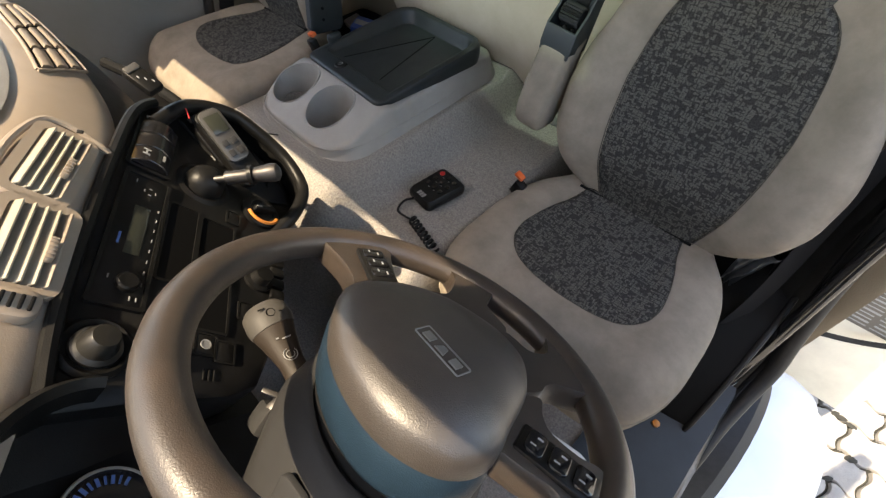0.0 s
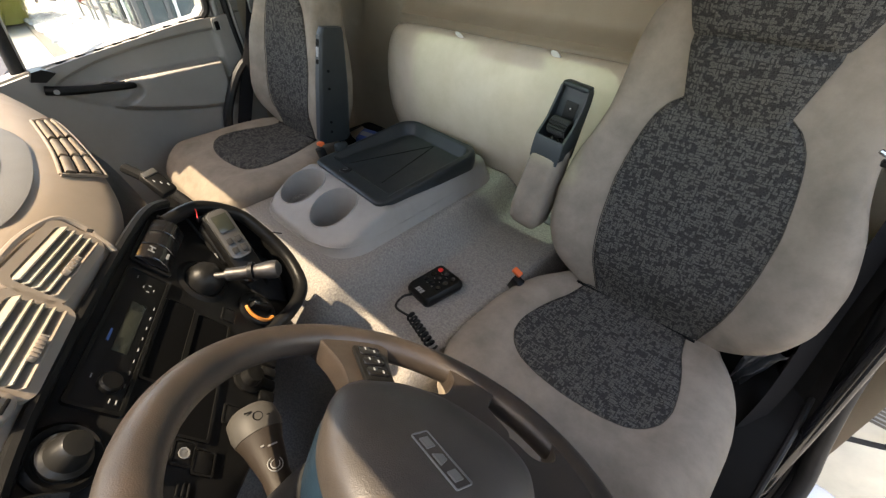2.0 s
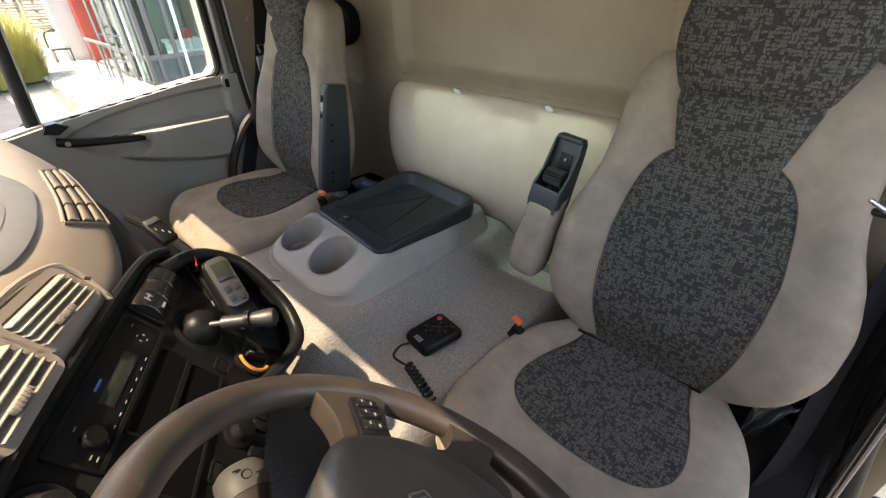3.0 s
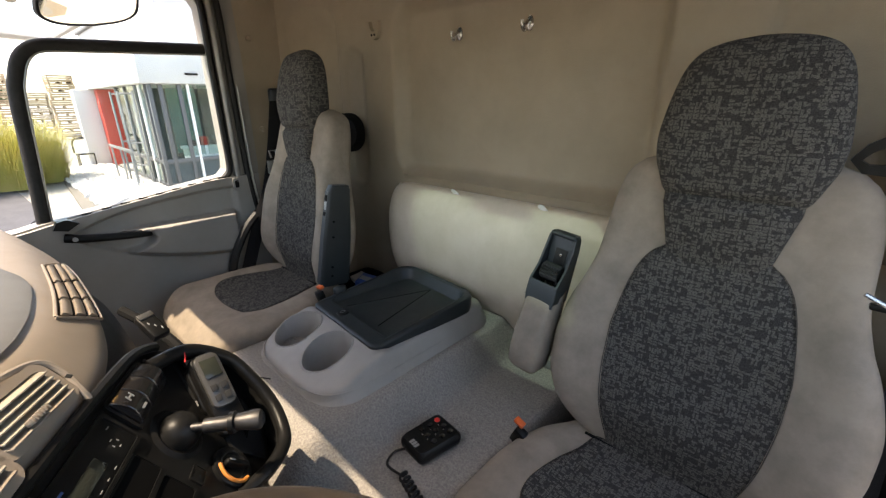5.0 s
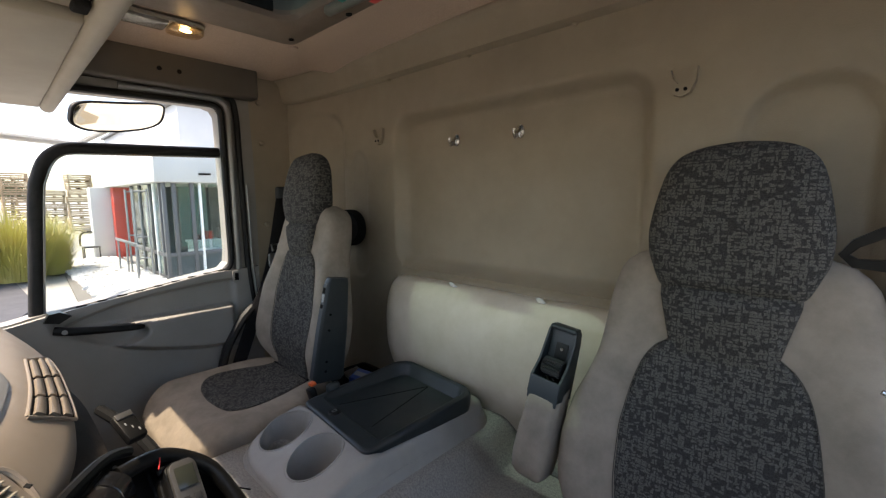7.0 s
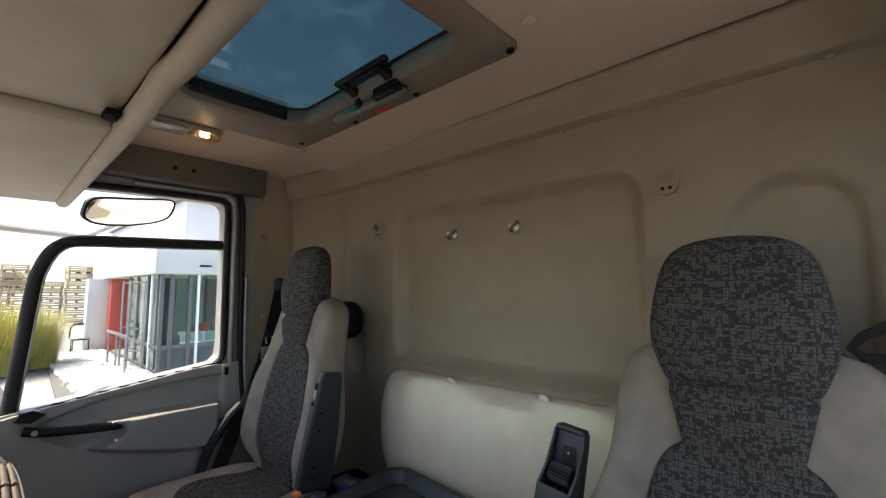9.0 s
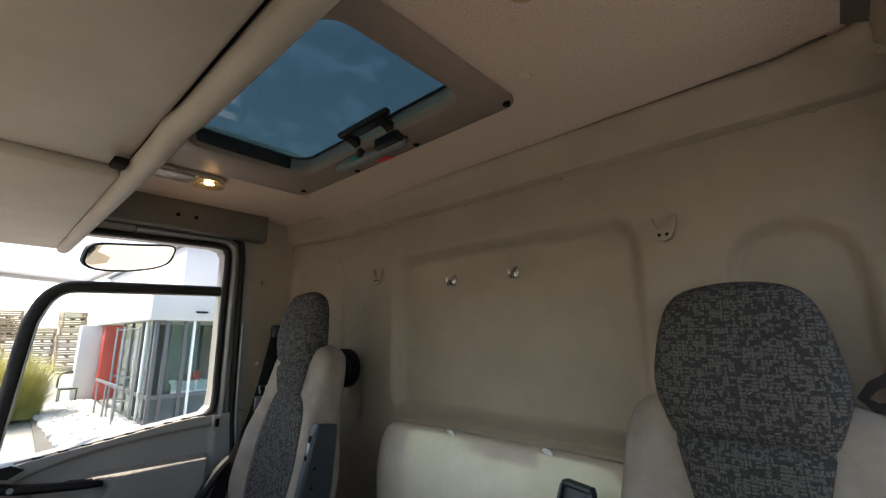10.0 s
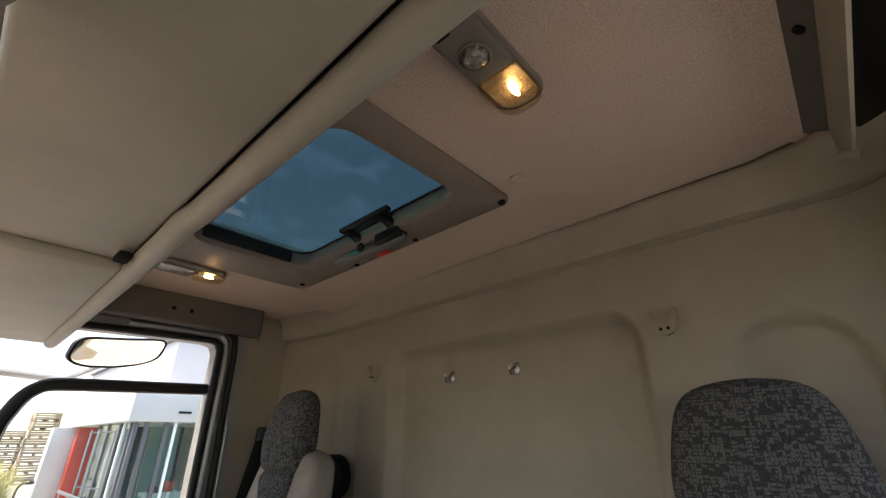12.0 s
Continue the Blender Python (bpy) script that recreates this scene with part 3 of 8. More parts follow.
tube(bm, [(-0.925, 0.292, TUNNEL + 0.091), (-0.90, 0.31, TUNNEL + 0.091), (-0.875, 0.325, TUNNEL + 0.091)], 0.0016, 6)
solid("floor_seam", bm, BLACK_MATT, "dark seam in the floor covering", "seam", kind="structure")

# ---- moulded bulge at the foot of the rear wall ----
bulge = thing("rear_storage_bulge", (-0.5, 0.93, -0.7), "yellowed plastic storage cover low on the rear wall", "storage cover")
prof = [(0.955, -0.262), (0.935, -0.264), (0.910, -0.274), (0.880, -0.300), (0.856, -0.345), (0.845, -0.40), (0.847, -0.46), (0.858, -0.51), (0.886, -0.565), (0.920, -0.615), (0.948, -0.66), (0.960, -0.70)]
prof = bezier([(0, y, z) for y, z in prof], 3)
rings = []
for k in range(41):
    x = -1.145 + k / 40 * 1.30
    q = min(1, (x + 1.145) / 0.13)
    s = math.sqrt(max(0.0, 1 - (1 - q) ** 2))
    rings.append([Vector((x, 0.965 + (p.y - 0.965) * (0.05 + 0.75 * s), -0.48 + (p.z + 0.48) * (0.80 + 0.20 * s))) for p in prof] + [Vector((x, 0.985, -0.69)), Vector((x, 0.985, -0.27))])
bm = bmesh.new()
loft(bm, rings)
part("cover", bm, YELLOWED, bulge, angle=60)
for x in (-0.828, -0.531):
    bm = bmesh.new()
    lathe(bm, [(0.012, -0.01), (0.012, 0.003), (0.009, 0.007), (0.001, 0.008)], axes((x, 0.926, -0.262), (1, 0, 0), (0, 0.6, -0.8), (0, -0.8, 0.6)), 16)
    part("fixing_cap", bm, WHITE, bulge, "white round fixing cap")
bm = bmesh.new()
tube(bm, [(0.12, 0.89, -0.695), (-0.4, 0.915, -0.695), (-1.12, 0.93, -0.695)], 0.012, 8)
solid("baseboard", bm, GREY_PAD, "grey edge strip where floor meets rear cover", "trim", kind="structure")

# ---- side walls and pillars ----
bm = bmesh.new()
sheet(bm, lambda u, v: Vector((SIDE - 0.004 * math.sin(v * 3), 0.69 + u * 0.28, -1.0 + v * 1.46)), 12, 40, (-0.05, 0, 0))
solid("wall_side", bm, LINING, "beige side lining behind the passenger door", "wall", kind="structure")
for y, z in ((0.735, 0.21), (0.74, -0.10), (0.73, 0.36)):
    bm = bmesh.new()
    lathe(bm, [(0.010, -0.01), (0.010, 0.003), (0.007, 0.006), (0.001, 0.006)], axes((SIDE, y, z), (0, 1, 0), (0, 0, 1), (1, 0, 0)), 14)
    solid("lining_clip", bm, LINING, "round beige clip on the side lining", "clip", "side lining clips")
# pelmets over both doors
bm = bmesh.new()
rbox(bm, (SIDE + 0.03, 0.28, 0.4125), (0.06, 0.86, 0.11), 0.012, seg=3)
pelmet = solid("trim_pelmet", bm, PELMET_DARK, "brown-grey pelmet strip over the passenger door", "trim", kind="structure")
for y in (0.40, 0.455):
    bm = bmesh.new()
    lathe(bm, [(0.007, -0.01), (0.007, 0.002), (0.001, 0.003)], axes((SIDE + 0.0595, y, 0.405), (0, 1, 0), (0, 0, 1), (1, 0, 0)), 12)
    solid("pelmet_screw", bm, BLACK_MATT, "dark screw in the pelmet", "screw", "pelmet screws")
bm = bmesh.new()
loft(bm, [[Vector((x, y, z)) for x, z in ((0.066, 0.468), (0.088, 0.448), (0.094, 0.443), (0.19, 0.45), (0.19, 0.53), (0.066, 0.53))] for y in (-0.2, 0.1, 0.4, 0.83)])
solid("trim_pelmet_2", bm, PELMET_DARK, "brown-grey pelmet strip over the driver's door", "trim", kind="structure")
bm = bmesh.new()
loft(bm, [[Vector((x, y, z)) for x, z in ((0.093, 0.442), (0.097, 0.430), (0.112, 0.417), (0.118, 0.420), (0.118, 0.446))] for y in (-0.2, 0.2, 0.5, 0.85)])
solid("trim_door_head", bm, LINING, "beige strip along the head of the driver's doorway", "trim", kind="structure")
bm = bmesh.new()
lathe(bm, [(0.007, -0.01), (0.007, 0.003), (0.001, 0.004)], axes((0.080, 0.56, 0.4545), (0.74, 0, -0.67), (0, 1, 0), (-0.67, 0, -0.74)), 12)
solid("pelmet_screw", bm, BLACK_MATT, "dark screw in the pelmet", "screw", "pelmet screws")
bm = bmesh.new()
loft(bm, [[Vector((0.085 + 0.02 * q, 0.80 + 0.05 * q, 0.468)), Vector((0.12 + 0.02 * q, 0.80 + 0.04 * q, 0.455)), Vector((0.12, 0.83 + 0.04 * q, 0.44 - 0.03 * q)), Vector((0.08, 0.83 + 0.05 * q, 0.465 - 0.03 * q))] for q in (0, 0.4, 1)])
solid("corner_cap", bm, LINING, "beige corner cap at the rear of the pelmet", "cap")
# driver's side: rear pillar, head and front pillar round an open doorway
bm = bmesh.new()
loft(bm, [[Vector((x0, y0, z)), Vector(((x0 + x1) / 2, y0 - 0.02, z)), Vector((x1, y0, z)), Vector((x1, 1.0, z)), Vector((x0, 1.0, z))] for z, x0, x1, y0 in ((-1.02, 0.14, 0.25, 0.70), (-0.90, 0.135, 0.25, 0.77), (-0.75, 0.13, 0.235, 0.81), (-0.55, 0.125, 0.205, 0.83), (-0.30, 0.14, 0.195, 0.84), (-0.1, 0.185, 0.285, 0.845), (0.2, 0.185, 0.285, 0.85), (0.45, 0.17, 0.285, 0.85))])
solid("pillar_rear", bm, BLACK, "black pillar lining behind the driver's doorway", "pillar", kind="structure")
bm = bmesh.new()
rbox(bm, (0.215, 0.33, 0.47), (0.08, 1.2, 0.16), 0.02)
rbox(bm, (0.15, 0.33, 0.453), (0.062, 1.04, 0.04), 0.008)
solid("door_head", bm, BLACK, "dark metal head of the driver's doorway", "wall", kind="structure")
bm = bmesh.new()
for x in (SIDE - 0.03, 0.22):
    loft(bm, [[Vector((x - 0.04, y - 0.05, z)), Vector((x + 0.04, y - 0.05, z)), Vector((x + 0.04, y + 0.04, z)), Vector((x - 0.04, y + 0.04, z))] for z, y in ((-1.05, -0.55), (-0.30, -0.52), (0.30, -0.11), (0.55, -0.08))])
solid("pillar_front", bm, PELMET, "windscreen pillars of the cab", "pillar", kind="structure")
# windscreen, its head and the bulkhead under it
bm = bmesh.new()
sheet(bm, lambda u, v: Vector((SIDE + u * (0.2 - SIDE), -0.52 + v * 0.45 - 0.05 * math.sin(math.pi * u) * (1 - v), -0.28 + v * 0.60)), 16, 4, (0, -0.006, 0.004))
windscreen = solid("window_2", bm, WINDSCREEN, "clear raked windscreen", "windscreen", kind="structure")
bm = bmesh.new()
rbox(bm, (-0.72, -0.066, 0.42), (2.0, 0.016, 0.26), 0.004)
solid("windscreen_head", bm, PELMET, "panel over the windscreen", "wall", kind="structure")
bm = bmesh.new()
rbox(bm, (-0.72, -0.55, -0.70), (2.0, 0.06, 0.84), 0.02)
solid("bulkhead", bm, BLACK, "front bulkhead of the cab", "wall", kind="structure")

# ---- overhead shelf ----
shelf = thing("overhead_shelf", (-0.72, 0.0, 0.24), "ivory plastic overhead shelf with two flaps and rounded rail", "overhead shelf")
SX0, SX1 = -1.66, 0.17
for name, x0, x1, y0, z0, z1 in (("flap", SX0, -0.828, -0.165, 0.256, 0.256), ("flap", -0.822, SX1, -0.165, 0.270, 0.270)):
    bm = bmesh.new()
    rbox(bm, ((x0 + x1) / 2, 0.0318, z0 + 0.012), (x1 - x0, 0.1816, 0.024), 0.008, seg=3)
    part(name, bm, IVORY, shelf, "ivory flap")
bm = bmesh.new()
pts = []
for k in range(49):
    x = SX0 + k / 48 * (SX1 - SX0)
    kink = 0.004 * math.exp(-((x + 0.60) / 0.03) ** 2)
    pts.append((x, 0.137 + 0.006 * smooth_step(-0.66, -0.54, x) - kink, 0.262 + 0.010 * smooth_step(-0.66, -0.54, x)))
tube(bm, pts, 0.0175, 14)
part("rail", bm, IVORY, shelf, "rounded ivory front rail", angle=60)
bm = bmesh.new()
rbox(bm, (-0.735, 0.033, 0.385), (SX1 - SX0, 0.18, 0.20), 0.01)
part("body", bm, IVORY, shelf)
# black bar stands in for the shade between flaps and rail
bm = bmesh.new()
rbox(bm, (-0.745, 0.1225, 0.285), (SX1 - SX0, 0.014, 0.008), 0.002)
part("gap_shade", bm, BLACK_MATT, shelf, "black strip drawn as the shade behind the rail")
bm = bmesh.new()
rbox(bm, (-0.765, 0.108, 0.258), (0.035, 0.02, 0.012), 0.004)
part("flap_catch", bm, BLACK_MATT, shelf, "black flap catch")
bm = bmesh.new()
rbox(bm, (-0.19, 0.150, 0.280), (0.05, 0.012, 0.004), 0.001)
part("label_strip", bm, WHITE, shelf, "small white label strip")

# ---- passenger door ----
door = thing("door_1", (SIDE - 0.03, 0.3, -0.85), "closed warm grey lorry door with window", "door", kind="structure")
OPEN = [(-0.30, -0.37), (-0.30, 0.20), (-0.25, 0.27), (-0.15, 0.295), (0.2, 0.313), (0.437, 0.320), (0.545, 0.321), (0.572, 0.313), (0.584, 0.290), (0.586, 0.15), (0.587, -0.10), (0.588, -0.19), (0.583, -0.235), (0.562, -0.256), (0.392, -0.280), (0.237, -0.303), (0.056, -0.330), (0.0, -0.342)]
OUT = [(-0.42, -0.41), (-0.42, 0.26), (-0.36, 0.42), (-0.15, 0.47), (0.2, 0.48), (0.437, 0.48), (0.58, 0.48), (0.65, 0.46), (0.69, 0.42), (0.70, 0.15), (0.70, -0.10), (0.70, -0.19), (0.70, -0.235), (0.695, -0.262), (0.392, -0.287), (0.237, -0.310), (0.056, -0.337), (0.0, -0.349)]
SILL = [(-0.42, -0.395), (0.0, -0.347), (0.08, -0.332), (0.2, -0.312), (0.354, -0.289), (0.53, -0.264), (0.69, -0.258)]
MX = axes((SIDE, 0, 0), (0, 1, 0), (0, 0, 1), (1, 0, 0))


def grown(outline, by, cx=0.25, cy=0.0):
    return [(x + by * (1 if x > cx else -1), y + by * (1 if y > cy else -1)) for x, y in outline]


bm = bmesh.new()
ring_plate(bm, OUT, OPEN, MX, -0.06)
part("window_surround", bm, DOOR_GREY, door)
bm = bmesh.new()
edge = [(SIDE + 0.004, y, z) for y, z in grown(OPEN, 0.007)]
tube(bm, bezier([edge[i] for i in range(0, 14)], 5), 0.0115, 8)
part("window_seal", bm, RUBBER, door, "black rubber window seal")
bm = bmesh.new()
tube(bm, bezier([(SIDE + 0.004, 0.30, 0.345), (SIDE + 0.004, 0.55, 0.349), (SIDE + 0.004, 0.597, 0.338), (SIDE + 0.004, 0.614, 0.30), (SIDE + 0.004, 0.617, 0.15), (SIDE + 0.004, 0.618, -0.10), (SIDE + 0.004, 0.618, -0.262)], 6), 0.0125, 10)
part("window_channel", bm, SILVER, door, "silver-grey window channel")
bm = bmesh.new()
tube(bm, bezier([(SIDE + 0.010, 0.0, 0.362), (SIDE + 0.010, 0.5, 0.372), (SIDE + 0.010, 0.612, 0.362), (SIDE + 0.010, 0.640, 0.31), (SIDE + 0.010, 0.645, 0.1), (SIDE + 0.010, 0.652, -0.25), (SIDE + 0.012, 0.668, -0.42)], 6), 0.011, 8)
part("door_seal", bm, RUBBER, door, "black door seal")
bm = bmesh.new()
tube(bm, bezier([(SIDE + 0.016, 0.662, 0.05), (SIDE + 0.016, 0.664, -0.12), (SIDE + 0.016, 0.668, -0.26), (SIDE + 0.016, 0.678, -0.40)], 6), 0.006, 8)
part("door_edge_strip", bm, SILVER, door, "pale metal door edge strip")


def door_x(y, z):
    """Relief of the inner door skin: lip, dished field, ledge, bulge and lever scoop."""
    x = SIDE + 0.018
    upper = curve_at([(0.08, -0.395), (0.128, -0.363), (0.266, -0.322), (0.431, -0.301), (0.557, -0.294), (0.62, -0.293)], y)
    lower = curve_at([(0.08, -0.375), (0.113, -0.385), (0.154, -0.414), (0.252, -0.468), (0.357, -0.501), (0.498, -0.532), (0.60, -0.540)], y)
    across = smooth_step(0.10, 0.14, y) * smooth_step(0.602, 0.584, y)
    dish = across * smooth_step(upper + 0.003, upper - 0.008, z) * smooth_step(lower - 0.010, lower + 0.010, z)
    x -= 0.018 * dish
    ledge = smooth_step(0.13, 0.26, y) * smooth_step(0.590, 0.572, y) * smooth_step(-0.380, -0.391, z) * smooth_step(lower - 0.008, lower + 0.018, z)
    x += (0.046 + 0.010 * smooth_step(0.5, 0.3, y)) * ledge
    x += 0.012 * smooth_step(-0.54, -0.75, z)
    cup = math.hypot((y - 0.235) / 0.078, (z + 0.418) / 0.036)
    return x - 0.046 * ledge * (1 - smooth_step(0.72, 1.08, cup))


bm = bmesh.new()


def door_face(u, v):
    y = -0.42 + u * 1.11
    t = curve_at(SILL, y)
    z = -0.99 + v * (t + 0.99)
    return Vector((door_x(y, z), y, z))


sheet(bm, door_face, 200, 190, (-0.05, 0, 0))
part("lower_panel", bm, DOOR_GREY, door, angle=70)
# pull lever
bm = bmesh.new()
pts = bezier([(SIDE + 0.034, 0.092, -0.372), (SIDE + 0.044, 0.13, -0.380), (SIDE + 0.050, 0.21, -0.391), (SIDE + 0.052, 0.275, -0.399), (SIDE + 0.046, 0.298, -0.402)], 6)
tube(bm, pts, [0.0155 - 0.004 * smooth_step(0.2, 0.9, i / (len(pts) - 1)) for i in range(len(pts))], 14, flat=0.8)
lever = part("pull_lever", bm, BLACK, door, "black plastic door lever")
bm = bmesh.new()
lathe(bm, [(0.001, 0), (0.007, 0), (0.007, 0.003), (0.001, 0.003)], axes((SIDE + 0.056, 0.112, -0.376), (0, 1, 0), (0, 0, 1), (1, 0, 0)), 12)
part("lever_screw", bm, STEEL, lever)
# black fixing wedge and demister slots on the sill
bm = bmesh.new()
loft(bm, [[Vector((SIDE + 0.012 + q * 0.03, y, z)) for y, z in ((0.072, -0.344), (0.084, -0.322), (0.108, -0.319), (0.134, -0.334), (0.104, -0.352))] for q in (0, 1)])
part("sill_wedge", bm, BLACK, door, "black wedge on the door sill")
for k in range(9):
    y = 0.16 + 0.05 * k
    zt = curve_at(SILL, y)
    bm = bmesh.new()
    rbox(bm, (SIDE + 0.005, y, zt + 0.0015), (0.007, 0.026, 0.004), 0.001, m=None)
    part("demister_slot", bm, BLACK_MATT, door)
bm = bmesh.new()
ring_plate(bm, rounded(0.030, 0.046, 0.006), rounded(0.016, 0.028, 0.004), axes((SIDE + 0.014, 0.604, -0.288), (0, 1, 0), (0, 0, 1), (1, 0, 0)), 0.010)
plate_ = part("corner_plate", bm, DOOR_GREY, door)
bm = bmesh.new()
rbox(bm, (SIDE + 0.019, 0.604, -0.288), (0.004, 0.015, 0.027), 0.001)
part("plate_slot", bm, BLACK_MATT, plate_)
bm = bmesh.new()
lathe(bm, [(0.014, -0.02), (0.014, 0.004), (0.010, 0.010), (0.001, 0.012)], axes((SIDE + 0.004, 0.16, -0.54), (0, 1, 0), (0, 0, 1), (1, 0, 0)), 16)
part("bump_stop", bm, DOOR_GREY, door)
# framed drop glass inside the opening
bm = bmesh.new()
FR = [(0.057, -0.40), (0.063, -0.323), (0.077, -0.152), (0.092, 0.022), (0.102, 0.068), (0.117, 0.107), (0.137, 0.132), (0.165, 0.147), (0.22, 0.153), (0.352, 0.158), (0.592, 0.166)]
pts = bezier([(SIDE - 0.025, y, z) for y, z in FR], 5)
tube(bm, pts, 0.0175, 10, flat=0.9)
frame_part = part("drop_frame", bm, RUBBER, door, "black frame of the drop window")
bm = bmesh.new()
pts = bezier([(SIDE - 0.018, y + 0.017 * (1 - smooth_step(0.10, 0.22, y)), z - 0.017 * smooth_step(0.05, 0.20, y)) for y, z in FR], 5)
tube(bm, pts, 0.003, 8)
part("frame_lip", bm, SILVER, frame_part, "grey inner lip")
bm = bmesh.new()
prism(bm, [(y, z) for y, z in FR] + [(0.595, -0.10), (0.595, -0.27), (0.3, -0.32)], axes((SIDE - 0.03, 0, 0), (0, 1, 0), (0, 0, 1), (1, 0, 0)), 0.004, 0.0005)
pane = part("pane", bm, PANE, door, "clear drop glass")
pane.visible_shadow = False

# outside mirror over the passenger window
mirror = thing("kerb_mirror", (-1.90, 0.36, 0.2), "wide curved kerb mirror with thin black rim outside", "mirror")
MA = Vector((-0.604, 0.797, 0.06)).normalized()
MC = Vector((0.75, 0.569, -0.336))
MC = (MC - MA * MC.dot(MA)).normalized()
mm = axes((-1.92, 0.365, 0.308), MA, MC.cross(MA), MC)
def power(v, p):
    return math.copysign(abs(v) ** p, v)


shape = []
for k in range(64):
    a = k * math.tau / 64
    x, q = 0.188 * power(math.cos(a), 0.34) - 0.009, (power(math.sin(a), 0.55) + 1) / 2
    low, high = -0.064 + 0.14 * x + 0.020 * (x / 0.188) ** 2, 0.039 + 0.135 * x + 0.006 * (x / 0.188) ** 2
    shape.append((x, low + (high - low) * q))
bm = bmesh.new()
prism(bm, [(x * 1.012, y * 1.035) for x, y in shape], mm, -0.014, 0.005)
part("housing", bm, RUBBER, mirror, "black mirror housing")
bm = bmesh.new()
prism(bm, [(x * 0.985, y * 0.96) for x, y in shape], mm, 0.004, 0.001)
part("mirror_glass", bm, MIRROR, mirror, "bright mirror glass")
bm = bmesh.new()
tube(bm, [mm @ Vector((x, y, 0.002)) for x, y in shape], 0.0042, 8, closed=True)
part("rim", bm, BLACK_MATT, mirror, "thin black mirror rim")
bm = bmesh.new()
tube(bm, [(-1.95, 0.33, 0.26), (-1.93, 0.22, 0.19), (-1.70, 0.0, 0.18), (-1.68, -0.1, 0.2)], 0.012, 8)
part("arm", bm, WHITE, mirror)

# driver's door leaf, out of view, set nearly shut to hold back doorway light
leaf = thing("door_2", (0.80, -0.66, -1.0), "unseen driver's door leaf, nearly shut to dim the doorway", "door", kind="structure")
dm = pose(0.29, -0.54, 0, 0, 0, 77)
bm = bmesh.new()
rbox(bm, (0.55, 0, -0.62), (1.08, 0.07, 0.80), 0.03, m=dm, seg=3)
part("lower_panel", bm, DOOR_GREY, leaf)
for c_, s_ in (((0.06, 0, 0.10), (0.09, 0.06, 0.66)), ((1.04, 0, 0.10), (0.09, 0.06, 0.66)), ((0.55, 0, 0.41), (1.06, 0.06, 0.09))):
    bm = bmesh.new()
    rbox(bm, c_, s_, 0.02, m=dm)
    part("window_frame", bm, BLACK, leaf)
bm = bmesh.new()
rbox(bm, (0.55, 0, 0.08), (0.92, 0.004, 0.60), 0, m=dm)
part("pane", bm, PANE, leaf)

# unseen visor board, added to shade the wheel boss and the driver's cushion
visor = thing("added_visor", (-0.19, -0.12, 0.10), "grey unseen visor added to shade the driver's place", "sun visor")
bm = bmesh.new()
rbox(bm, (0, 0, 0), (0.53, 0.012, 0.215), 0.006, m=pose(-0.065, -0.077, 0.197, -18, 0, 0))
part("board", bm, IVORY, visor)
bm = bmesh.new()
tube(bm, [(-0.32, -0.045, 0.296), (0.19, -0.045, 0.296)], 0.005, 8)
part("hinge_rod", bm, STEEL, visor)
